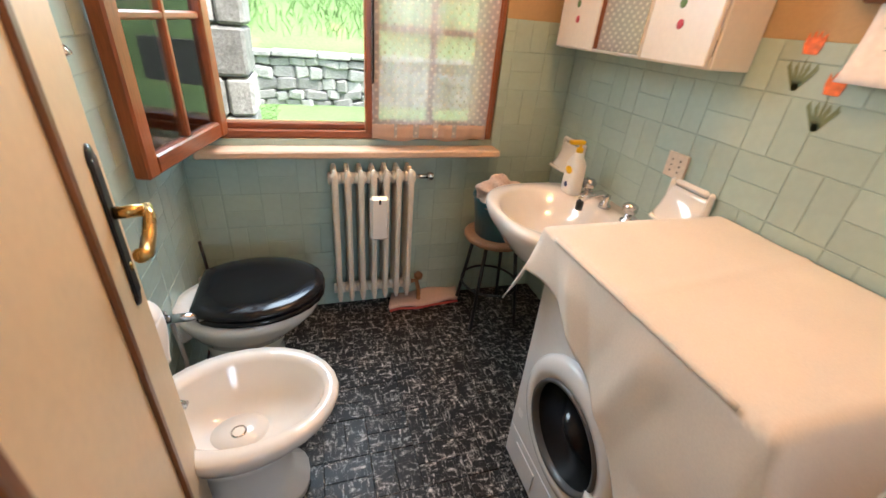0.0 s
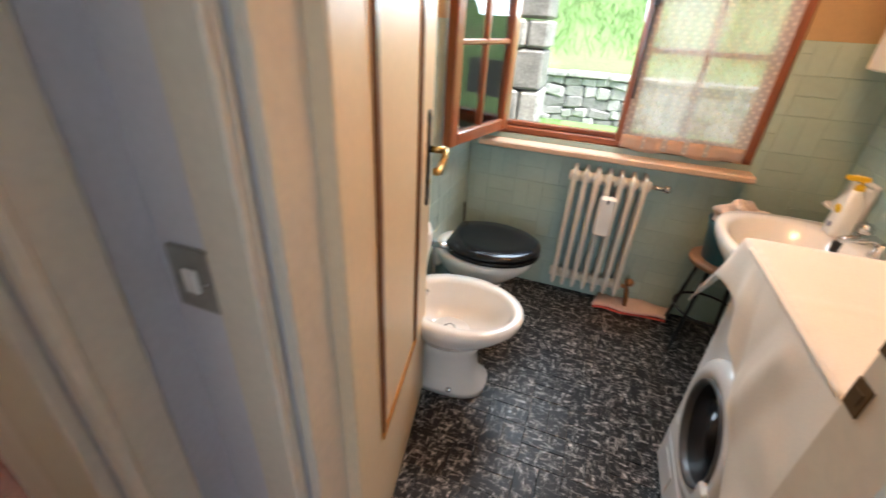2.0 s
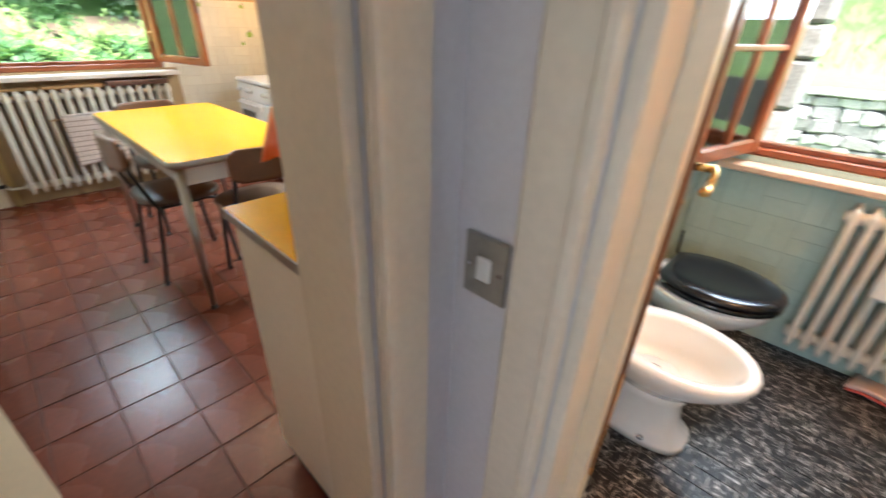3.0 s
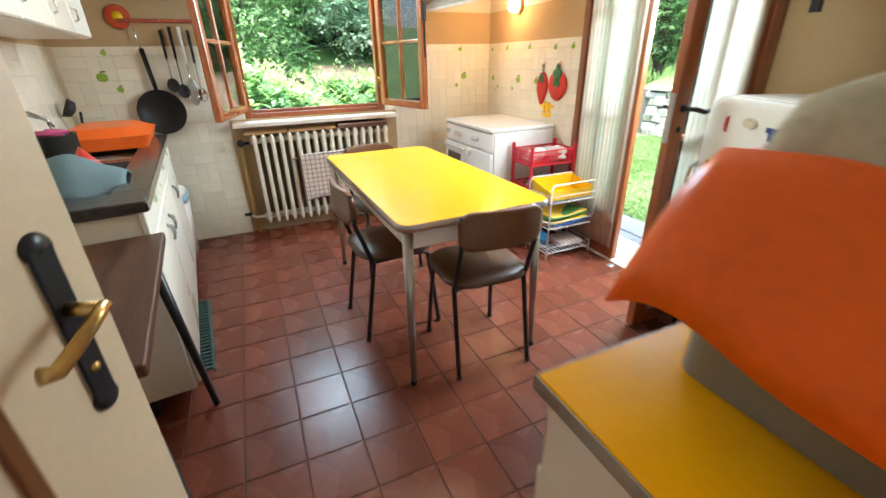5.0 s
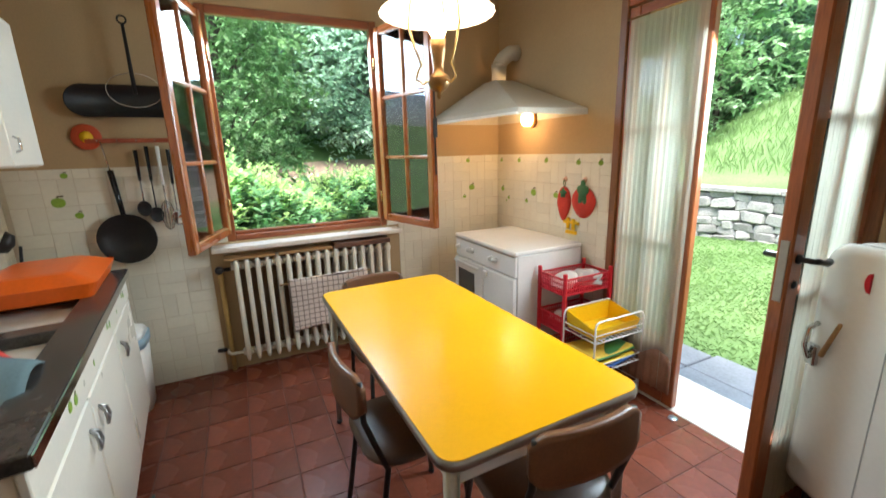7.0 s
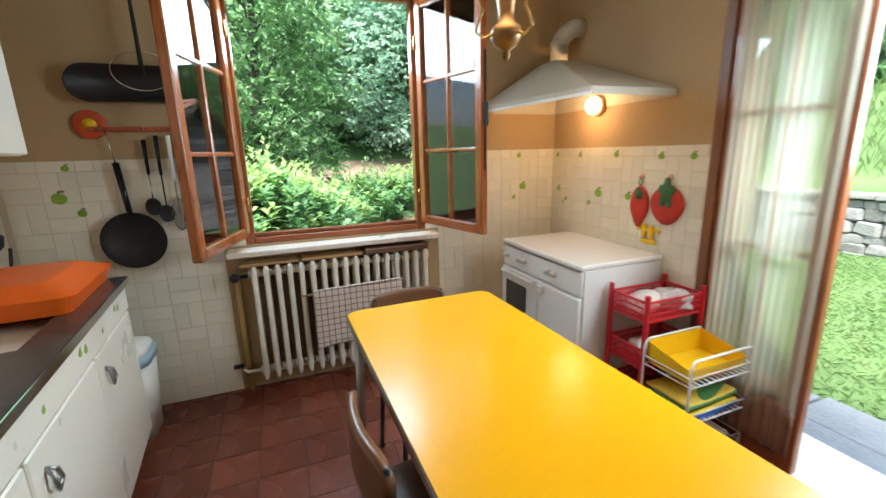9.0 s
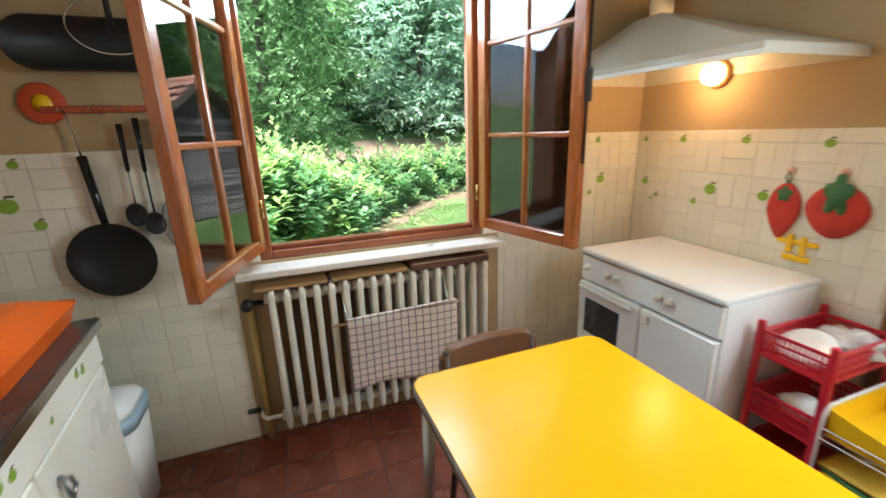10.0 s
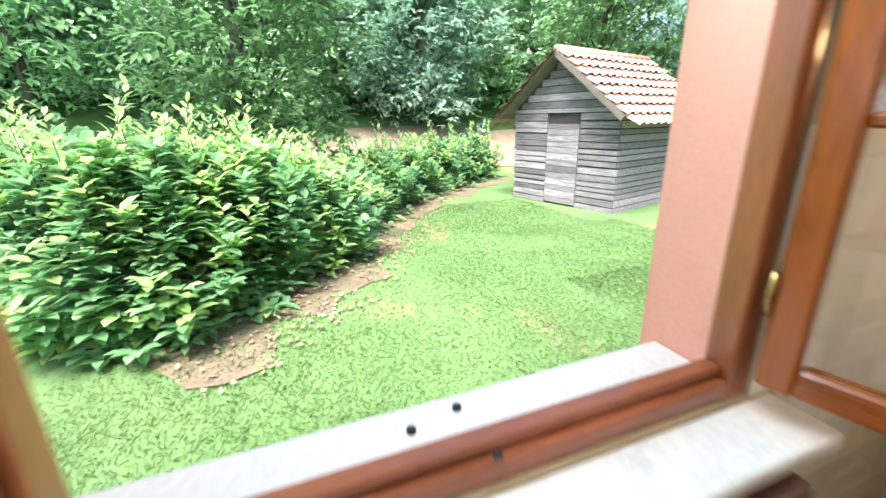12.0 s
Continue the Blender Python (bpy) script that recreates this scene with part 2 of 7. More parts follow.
                q = [g(0, 0, i, 2), g(1, 0, i, 2), g(1, 1, i, 2), g(0, 1, i, 2)]
                f.append(tuple(q if i else q[::-1]))
            for a in (0, 1):
                for b in (0, 1):
                    f.append((g(a, b, 0, 0), g(a, b, 1, 0), g(a, b, 1, 1), g(a, b, 0, 1)))
                    f.append((g(a, 0, b, 0), g(a, 1, b, 0), g(a, 1, b, 2), g(a, 0, b, 2)))
                    f.append((g(0, a, b, 1), g(1, a, b, 1), g(1, a, b, 2), g(0, a, b, 2)))
            for i in (0, 1):
                for j in (0, 1):
                    for k in (0, 1):
                        f.append((g(i, j, k, 0), g(i, j, k, 1), g(i, j, k, 2)))
        if m is not None:
            p = [m @ Vector(q) for q in p]
        return self.add(p, f)

    def lathe(self, prof, m=None, n=24, smooth=True, sx=1.0, sy=1.0, caps=True):
        """Turns a profile of (radius, height) about z."""
        p, f = [], []
        for r, z in prof:
            for i in range(n):
                a = 2 * math.pi * i / n
                p.append((r * sx * math.cos(a), r * sy * math.sin(a), z))
        for k in range(len(prof) - 1):
            for i in range(n):
                j = (i + 1) % n
                f.append((k * n + i, k * n + j, (k + 1) * n + j, (k + 1) * n + i))
        if caps and prof[0][0] > 1e-6:
            f.append(tuple(range(n))[::-1])
        if caps and prof[-1][0] > 1e-6:
            f.append(tuple((len(prof) - 1) * n + i for i in range(n)))
        if m is not None:
            p = [m @ Vector(q) for q in p]
        return self.add(p, f, smooth)

    def tube(self, pts, r, n=10, closed=False, r2=None):
        """A round tube along points; r2: the radius at its end."""
        pts = [Vector(q) for q in pts]
        p, f, N = [], [], len(pts)
        up = Vector((0, 0, 1))
        for i, q in enumerate(pts):
            a = pts[(i - 1) % N] if closed or i > 0 else q
            b = pts[(i + 1) % N] if closed or i < N - 1 else q
            d = (b - a).normalized()
            if abs(d.dot(up)) > 0.95:
                up = Vector((1, 0, 0)) if abs(d.x) < 0.9 else Vector((0, 1, 0))
            s = d.cross(up).normalized()
            u = s.cross(d).normalized()
            up = u
            rr = r if r2 is None else r + (r2 - r) * i / max(1, N - 1)
            for k in range(n):
                t = 2 * math.pi * k / n
                p.append(q + rr * (math.cos(t) * s + math.sin(t) * u))
        for i in range(N if closed else N - 1):
            j = (i + 1) % N
            for k in range(n):
                h = (k + 1) % n
                f.append((i * n + k, i * n + h, j * n + h, j * n + k))
        if not closed:
            f.append(tuple(range(n))[::-1])
            f.append(tuple((N - 1) * n + k for k in range(n)))
        return self.add(p, f, True)

    def loft(self, rings, cap=True, smooth=True):
        """Joins rings of equally many points."""
        n = len(rings[0])
        p = [q for r in rings for q in r]
        f = []
        for k in range(len(rings) - 1):
            for i in range(n):
                j = (i + 1) % n
                f.append((k * n + i, k * n + j, (k + 1) * n + j, (k + 1) * n + i))
        if cap:
            f.append(tuple(range(n))[::-1])
            f.append(tuple((len(rings) - 1) * n + i for i in range(n)))
        return self.add(p, f, smooth)

    def grid(self, fn, nu, nv, smooth=True):
        """A sheet from fn(u, v), u and v from 0 to 1."""
        p = [fn(i / nu, j / nv) for j in range(nv + 1) for i in range(nu + 1)]
        w = nu + 1
        f = [(j * w + i, j * w + i + 1, (j + 1) * w + i + 1, (j + 1) * w + i) for j in range(nv) for i in range(nu)]
        return self.add(p, f, smooth)

    def mesh(self, name, material):
        d = bpy.data.meshes.new(name)
        d.from_pydata(self.v, [], self.f)
        d.polygons.foreach_set("use_smooth", self.s)
        d.materials.append(material)
        b = bmesh.new()
        b.from_mesh(d)
        bmesh.ops.recalc_face_normals(b, faces=b.faces)
        b.to_mesh(d)
        b.free()
        return d


def part(name, bm, material, parent=None, label="", thick=0.0, m=None):
    """Links a mesh as one object, under a thing or a part where one is given."""
    o = new(name, bm.mesh(name, material))
    if parent is not None:
        o.parent = parent
    if m is not None:
        o.matrix_basis = m
    if label:
        o["label"] = label
    if thick:
        s = o.modifiers.new("thickness", "SOLIDIFY")
        s.thickness = thick
    return o


def thing(name, m, label, category, group="", kind=""):
    o = new(name)
    o.empty_display_size = 0.1
    o.matrix_basis = m
    return tagged(o, label, category, group, kind)


def solid(name, bm, material, label, category="", group="", kind="structure", m=None):
    return tagged(part(name, bm, material, m=m), label, category, group, kind)


def rrect(w, d, r, n=5, z=0.0, cx=0.0, cy=0.0):
    """A rounded rectangle as a ring of points."""
    out = []
    for sx, sy, a0 in ((1, 1, 0), (-1, 1, 90), (-1, -1, 180), (1, -1, 270)):
        for i in range(n + 1):
            a = radians(a0 + 90 * i / n)
            out.append((cx + sx * (w / 2 - r) + r * math.cos(a), cy + sy * (d / 2 - r) + r * math.sin(a), z))
    return out


def oval(a, b, z, n=28, cx=0.0, cy=0.0, p=2.0, back=None):
    """A super-ellipse ring; back flattens the -x end."""
    out = []
    for i in range(n):
        t = 2 * math.pi * i / n
        c, s = math.cos(t), math.sin(t)
        x = a * math.copysign(abs(c) ** (2 / p), c)
        y = b * math.copysign(abs(s) ** (2 / p), s)
        if back is not None and x < -back:
            x = -back
        out.append((cx + x, cy + y, z))
    return out


# ---- the shell ----
def wall_x(name, x0, x1, y0, y1, h, holes, material, label, z0=0.0):
    """A wall between x0 and x1 that runs along y, with holes (ya, yb, za, zb)."""
    b = M()
    y = y0
    for ya, yb, za, zb in sorted(holes):
        b.box(x0, y, z0, x1, ya, h)
        if za > z0:
            b.box(x0, ya, z0, x1, yb, za)
        b.box(x0, ya, zb, x1, yb, h)
        y = yb
    b.box(x0, y, z0, x1, y1, h)
    return solid(name, b, material, label, "wall")


def wall_y(name, y0, y1, x0, x1, h, holes, material, label, z0=0.0):
    b = M()
    x = x0
    for xa, xb, za, zb in sorted(holes):
        b.box(x, y0, z0, xa, y1, h)
        if za > z0:
            b.box(xa, y0, z0, xb, y1, za)
        b.box(xa, y0, zb, xb, y1, h)
        x = xb
    b.box(x, y0, z0, x1, y1, h)
    return solid(name, b, material, label, "wall")


H = 2.62
KX, KY, EX = -3.40, 2.55, 0.30            # kitchen: window wall, garden wall, hall wall
SK = pose(KX, -0.62, 0, 0, 0, 5.4)        # frame of the sink wall: x runs along it, y into the room
WK = (0.43, 1.53, 0.90, 2.33)             # kitchen window opening: y, z
FD = (-2.18, -0.985, 0.0, 2.22)            # french door opening: x, z
WB = (0.52, 1.67, 0.83, 2.02)             # bathroom window opening: x, z
BD = (0.66, 1.34, 0.0, 2.06)              # bathroom door opening: x, z
KD = (-0.22, 0.737, 0.0, 2.06)             # kitchen door opening: y, z
BX0, BX1, BY0, BY1 = 0.40, 2.02, 1.00, 2.67

wall_wo = wall_x("wall_west_outer", KX - 0.29, KX - 0.07, -1.0, 2.90, H, [(0.34, 1.565, 0.84, 2.37)], PINK, "salmon rendered outer wall round the kitchen window")
wall_w = wall_x("wall_west", KX - 0.07, KX, -1.0, 2.90, H, [WK], PLASTER, "cream plastered kitchen wall round the window")
wall_n = wall_y("wall_north", KY, 2.90, KX, EX, H, [FD], PLASTER, "cream plastered kitchen wall with the french door")
wall_nb = wall_y("wall_north_bathroom", BY1, 3.0, EX, BX1 + 0.3, H, [WB], PLASTER, "bathroom outer wall round its window")
wall_e = wall_x("wall_east", EX, 0.46, -1.6, 0.90, H, [KD], HALLP, "painted wall between kitchen and hall")
wall_p = wall_x("wall_partition", EX, BX0, 0.90, BY1, H, [], PLASTER, "wall between kitchen and bathroom")
wall_d = wall_y("wall_bathroom_door", 0.90, 1.00, 0.40, 2.32, H, [BD], HALLP, "pale painted hall wall round the bathroom door")
wall_be = wall_x("wall_bathroom_east", BX1, BX1 + 0.3, 1.00, BY1, H, [], PLASTER, "bathroom wall behind the basin")
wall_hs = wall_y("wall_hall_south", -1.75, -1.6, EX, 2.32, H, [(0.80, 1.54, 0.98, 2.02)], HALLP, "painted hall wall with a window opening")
wall_he = wall_x("wall_hall_east", 2.2, 2.35, -1.6, 0.90, H, [], HALLP, "painted hall end wall")
sb = M()
sb.box(-0.4, -0.15, 0, 4.3, 0.0, H)
wall_s = solid("wall_south", sb, PLASTER, "cream kitchen wall behind the sink", "wall", m=SK)
cb = M()
cb.box(KX - 0.32, -1.75, H, 2.35, 3.0, H + 0.15)
solid("ceiling", cb, CEIL, "pale plastered ceiling", "ceiling")

# ---- windows and doors ----
def leaf_glazed(name, parent, w, h, cols, rows, material, stile=0.055, th=0.045, bottom=None, solid_to=0.0, label="", bar=0.022):
    """A glazed leaf in its own frame: x from the hinge, z up, y through its thickness."""
    bottom = bottom or stile
    c = 0.006
    rail = WOODKH if material is WOODK else WOODH
    f = part("stile", M().box(0, -th / 2, 0, stile, th / 2, h, c), material, parent)
    part("stile", M().box(w - stile, -th / 2, 0, w, th / 2, h, c), material, parent)
    part("rail", M().box(stile, -th / 2 + 0.002, 0, w - stile, th / 2 - 0.002, bottom, c), rail, parent)
    part("rail", M().box(stile, -th / 2 + 0.002, h - stile, w - stile, th / 2 - 0.002, h, c), rail, parent)
    z0, z1 = bottom, h - stile
    if solid_to:
        part("bottom_panel", M().box(stile - 0.01, -0.008, bottom - 0.01, w - stile + 0.01, 0.008, solid_to, 0.003), material, parent)
        part("rail", M().box(stile, -th / 2 + 0.003, solid_to, w - stile, th / 2 - 0.003, solid_to + 0.06, c), material, parent)
        z0 = solid_to + 0.06
    xs = [stile + (w - 2 * stile) * i / cols for i in range(cols + 1)]
    zs = [z0 + (z1 - z0) * i / rows for i in range(rows + 1)]
    for x in xs[1:-1]:
        part("glazing_bar", M().box(x - bar / 2, -0.014, z0, x + bar / 2, 0.014, z1, 0.005), material, parent)
    for z in zs[1:-1]:
        part("glazing_bar", M().box(stile, -0.0125, z - bar / 2, w - stile, 0.0125, z + bar / 2, 0.005), rail, parent)
    for i in range(cols):
        for j in range(rows):
            a, b = xs[i], xs[i + 1]
            k, q = zs[j], zs[j + 1]
            p = part("pane", M().box(a, -0.002, k, b, 0.002, q), GLASS, parent)
            p.visible_shadow = False
    return f


def turn(x, y, z, dx, dy):
    """A pose whose x axis points along (dx, dy)."""
    return pose(x, y, z, 0, 0, math.degrees(math.atan2(dy, dx)))


def outer_frame(parent, w, h, s, d, material, sill=True):
    """A fixed frame: x across, y through, z up."""
    part("frame_post", M().box(0, 0, 0, s, d, h, 0.005), material, parent)
    part("frame_post", M().box(w - s, 0, 0, w, d, h, 0.005), material, parent)
    part("frame_head", M().box(s, 0.002, h - s, w - s, d - 0.002, h, 0.005), WOODH, parent)
    if sill:
        part("frame_sill", M().box(s, 0.002, 0, w - s, d - 0.002, s - 0.012, 0.005), WOODH, parent)
        part("frame_rebate", M().box(s, 0.020, s - 0.0115, w - s, d - 0.002, s + 0.012, 0.004), WOODH, parent)


# kitchen window
k = thing("window_1", pose(-3.405, WK[0], WK[2], 0, 0, 90), "reddish brown wooden kitchen window frame, both casements open", "window", kind="structure")
outer_frame(k, WK[1] - WK[0], WK[3] - WK[2], 0.05, 0.06, WOOD)
part("latch_plate", M().box(0.545, -0.002, 0.046, 0.560, 0.008, 0.055, 0.002), BLACK, k, "small dark latch plate")
kl = thing("window_casement", turn(-3.385, 0.440, 0.955, 0.60, -0.160), "open brown wooden casement with six small panes", "casement", "kitchen casements")
leaf_glazed("l", kl, 0.615, 1.33, 2, 3, WOODK)
kr = thing("window_casement", turn(-3.385, 1.52, 0.948, 0.55, 0.152), "open brown wooden casement with sheer curtain tied behind", "casement", "kitchen casements")
leaf_glazed("r", kr, 0.60, 1.335, 2, 3, WOODK)
for lf, s in ((kl, 1), (kr, -1)):
    for z in (0.18, 1.1):
        part("hinge", M().lathe([(0.007, -0.04), (0.007, 0.04)], pose(-0.004, 0.026 * s, z), 10), BRASS, lf)
part("espagnolette", M().tube([(0.605, 0.0, 0.35), (0.605, 0.0, 0.95)], 0.006).box(0.597, -0.012, 0.58, 0.62, 0.012, 0.70, 0.004), BLACK, kr)
SHEER = sheer_mat("sheer_white", (0.85, 0.86, 0.80), 0.34)


def drape(name, parent, w, h, folds, depth, mat_, gather=0.0, m=None, n=60):
    def fn(u, v):
        a = u * folds * 2 * math.pi
        x = (u - 0.5) * w * (1 - gather * math.sin(math.pi * min(1, v * 1.0)) ** 2) + w / 2
        return (x, depth * math.sin(a) * (0.6 + 0.4 * v) + 0.3 * depth * math.sin(2.7 * a + 3 * v), (1 - v) * h)
    return part(name, M().grid(fn, n, 14), mat_, parent, m=m)


# tied-back sheer on the open casement, outer side
drape("curtain", kr, 0.30, 1.22, 5, 0.010, SHEER, 0.72, pose(0.14, 0.045, 0.05))
part("curtain_rod", M().tube([(0.04, 0.045, 1.27), (0.53, 0.045, 1.27)], 0.004), BRASS, kr)

solid("window_sill_kitchen", M().box(KX - 0.06, 0.33, 0.852, KX + 0.125, 1.605, 0.885, 0.005), MARBLE, "pale marble window sill above the radiator", "sill")
SILLO = mat("outer_sill_stone", (0.76, 0.67, 0.58), 0.7, var=0.1, scale=5, fine=60, bump=0.2, stain=(0.4, 0.36, 0.3), stain_at=0.7)
solid("window_sill_outer", M().box(KX - 0.245, 0.342, 0.845, KX - 0.072, 1.563, 0.884, 0.004), SILLO, "pale stone outer window sill", "sill")
for i, (x, y) in enumerate(((-3.575, 0.90), (-3.60, 1.0))):
    solid("sill_pin", M().lathe([(0.009, 0), (0.009, 0.008), (0.004, 0.012)], pose(x, y, 0.884), 10), BLACK, "small dark iron pin on the outer sill", "pin", kind="thing")
# bathroom window
bw = thing("window_2", pose(WB[0], BY1 + 0.005, WB[2]), "reddish brown wooden bathroom window frame", "window", kind="structure")
outer_frame(bw, WB[1] - WB[0], WB[3] - WB[2], 0.045, 0.06, WOOD)
bl = thing("window_casement", turn(0.560, 2.69, 0.845, -0.12, -0.50), "open brown wooden bathroom casement with small panes", "casement")
leaf_glazed("l", bl, 0.53, 1.14, 2, 3, WOOD)
br = thing("window_casement", turn(1.645, 2.675, 0.855, -1, 0.0), "closed brown casement behind a dotted sheer curtain", "casement")
leaf_glazed("r", br, 0.545, 1.13, 2, 3, WOOD)
part("espagnolette", M().tube([(0.515, 0.030, 0.2), (0.515, 0.030, 1.05)], 0.006).box(0.503, 0.022, 0.55, 0.527, 0.06, 0.60, 0.004), BLACK, br)


def dotted(name):
    m = sheer_mat(name, (0.86, 0.85, 0.83), 0.33)
    n, l = m.node_tree.nodes, m.node_tree.links
    out = n["Material Output"]
    first = out.inputs["Surface"].links[0].from_socket
    tc, vo = n.new("ShaderNodeTexCoord"), n.new("ShaderNodeTexVoronoi")
    mp = n.new("ShaderNodeMapping")
    mp.inputs["Scale"].default_value = (1, 0, 1)
    mp.inputs["Rotation"].default_value = (0, radians(45), 0)
    vo.inputs["Scale"].default_value, vo.inputs["Randomness"].default_value = 42, 0.15
    l.new(tc.outputs["Object"], mp.inputs["Vector"])
    l.new(mp.outputs[0], vo.inputs["Vector"])
    lt = n.new("ShaderNodeMath")
    lt.operation = "LESS_THAN"
    lt.inputs[1].default_value = 0.27
    l.new(vo.outputs["Distance"], lt.inputs[0])
    df, tl, mx, fin = n.new("ShaderNodeBsdfDiffuse"), n.new("ShaderNodeBsdfTranslucent"), n.new("ShaderNodeMixShader"), n.new("ShaderNodeMixShader")
    df.inputs["Color"].default_value = tl.inputs["Color"].default_value = (0.85, 0.82, 0.76, 1)
    mx.inputs[0].default_value = 0.5
    l.new(df.outputs[0], mx.inputs[1])
    l.new(tl.outputs[0], mx.inputs[2])
    l.new(lt.outputs[0], fin.inputs[0])
    l.new(first, fin.inputs[1])
    l.new(mx.outputs[0], fin.inputs[2])
    l.new(fin.outputs[0], out.inputs["Surface"])
    return m


DOTS = dotted("dotted_sheer")
bc = thing("sheer_curtain", pose(1.125, 2.640, 0.845), "white dotted sheer curtain over the closed casement", "curtain")
drape("cloth", bc, 0.50, 1.12, 5, 0.0015, DOTS)
HEM = mat("pink_hem_cotton", (0.72, 0.52, 0.40), 0.9, var=0.08, fine=150, trans=0.3)
part("hem", M().grid(lambda u, v: (u * 0.50, 0.004 * math.sin(u * 38), 0.055 - v * (0.058 + 0.012 * math.sin(u * 7) ** 2)), 40, 3), HEM, bc, "thicker pale pink hem", thick=0.002, m=pose(0, -0.003, 0))
part("curtain_rod", M().tube([(-0.01, 0.006, 1.125), (0.51, 0.006, 1.125)], 0.004), BRASS, bc)
solid("window_sill_bathroom", M().box(0.467, 2.575, 0.775, 1.685, 2.672, 0.805, 0.006), mat("sill_travertine", (0.66, 0.46, 0.32), 0.4, var=0.14, scale=6, fine=50, stretch=(1, 4, 4), bump=0.1), "pinkish travertine bathroom window sill", "sill")

# french door
fd = thing("door_1", pose(FD[0], KY - 0.015, 0.0), "dark brown wooden french door frame", "door", kind="structure")
outer_frame(fd, FD[1] - FD[0], FD[3], 0.05, 0.07, DARKWOOD, sill=False)
fl_ = thing("french_door_leaf", pose(-2.128, KY + 0.018, 0.012), "closed glazed wooden door leaf behind a sheer curtain", "door leaf", "french door leaves")
leaf_glazed("l", fl_, 0.468, 2.15, 2, 3, WOOD, stile=0.07, solid_to=0.32)
fr_ = thing("french_door_leaf", turn(-1.042, KY - 0.02, 0.012, 0.0, -0.48), "open glazed wooden door leaf with dark handle", "door leaf", "french door leaves")
leaf_glazed("r", fr_, 0.47, 2.15, 2, 3, WOOD, stile=0.075, solid_to=0.32)
part("lock_plate", M().box(0.4695, -0.012, 0.93, 0.4735, 0.012, 1.13, 0.001), GREYM, fr_, "worn steel lock plate")
for s in (-1, 1):
    part("handle", M().lathe([(0.016, 0), (0.016, 0.008), (0.009, 0.012), (0.009, 0.045)], pose(0.432, 0.0225 * s, 1.07, -90 * s), 14).tube([(0.432, 0.067 * s, 1.07), (0.420, 0.072 * s, 1.07), (0.360, 0.070 * s, 1.055), (0.335, 0.066 * s, 1.058)], 0.009, 10, r2=0.011), BLACK, fr_, "black iron lever handle")
    part("key_rose", M().lathe([(0.014, 0), (0.013, 0.005), (0.003, 0.008)], pose(0.432, 0.0225 * s, 0.985, -90 * s), 14), BLACK, fr_)
SHEERG = sheer_mat("sheer_cream", (0.78, 0.78, 0.63), 0.38)
c1 = thing("sheer_curtain", pose(-2.098, KY - 0.022, 0.10), "cream sheer curtain on the closed door leaf", "curtain", "door curtains")
drape("cloth", c1, 0.425, 2.0, 13, 0.0022, SHEERG, n=130)
HEMB = mat("brown_lace_hem", (0.40, 0.22, 0.15), 0.9, var=0.2, fine=120, trans=0.35)
part("hem", M().grid(lambda u, v: (u * 0.43, 0.007 * math.sin(u * 56), 0.0 + (1 - v) * (0.20 + 0.035 * math.sin(u * 9 + 0.6))), 50, 4), HEMB, c1, "brownish lace hem", thick=0.002, m=pose(0, -0.008, 0.0))
part("curtain_rod", M().tube([(-0.02, 0, 2.0), (0.45, 0, 2.0)], 0.005), BRASS, c1)
c2 = thing("sheer_curtain", turn(-1.042 + 0.0245, KY - 0.07, 0.10, 0.0, -0.48), "cream sheer curtain on the open door leaf", "curtain", "door curtains")
drape("cloth", c2, 0.34, 2.0, 10, 0.003, SHEERG, n=110)
part("curtain_rod", M().tube([(-0.02, 0, 2.0), (0.36, 0, 2.0)], 0.005), BRASS, c2)
solid("trim_threshold", M().box(FD[0] + 0.05, KY - 0.005, -0.02, FD[1] - 0.05, 2.93, 0.006, 0.004), MARBLE, "pale stone door threshold", "trim")


# panelled inner doors
def inner_door(name, m, w, h, side, label, groupname):
    """x from the hinge, y through; a beaded panel on both faces, handle at the free edge."""
    d = thing(name, m, label, "door", groupname)
    th = 0.04
    part("leaf_panel", M().box(0.002, -th / 2, 0.008, w, th / 2, h, 0.003), IVORY, d)
    for s in (-1, 1):
        y0, y1 = sorted((s * (th / 2 - 0.003), s * (th / 2 + 0.007)))
        for x0, x1, z0, z1 in ((0.15, 0.175, 0.42, h - 0.14), (w - 0.195, w - 0.17, 0.42, h - 0.14)):
            part("beading", M().box(x0, y0, z0, x1, y1, z1, 0.004), BROWNTRIM, d)
        for z0 in (0.395, h - 0.14):
            part("beading", M().box(0.15, y0, z0, w - 0.17, y1 + 0.001 * s, z0 + 0.025, 0.004), mat_bead, d)
        part("handle_plate", M().box(w - 0.078, min(s * th / 2, s * (th / 2 + 0.006)), 0.850, w - 0.042, max(s * th / 2, s * (th / 2 + 0.006)), 1.088, 0.003).lathe([(0.021, 0), (0.019, 0.004), (0.006, 0.006)], pose(w - 0.060, s * (th / 2), 1.086, -90 * s), 16).lathe([(0.021, 0), (0.019, 0.004), (0.006, 0.006)], pose(w - 0.060, s * (th / 2), 0.852, -90 * s), 16), BLACK, d, "black iron handle plate")
        part("lever", M().tube([(w - 0.060, s * (th / 2 + 0.004), 1.0), (w - 0.060, s * (th / 2 + 0.045), 1.0)], 0.010, 12).tube([(w - 0.050, s * (th / 2 + 0.048), 1.002), (w - 0.075, s * (th / 2 + 0.052), 0.995), (w - 0.105, s * (th / 2 + 0.050), 0.978), (w - 0.135, s * (th / 2 + 0.045), 0.962), (w - 0.150, s * (th / 2 + 0.040), 0.968)], 0.0085, 12, r2=0.011), BRASS, d, "worn brass lever handle")
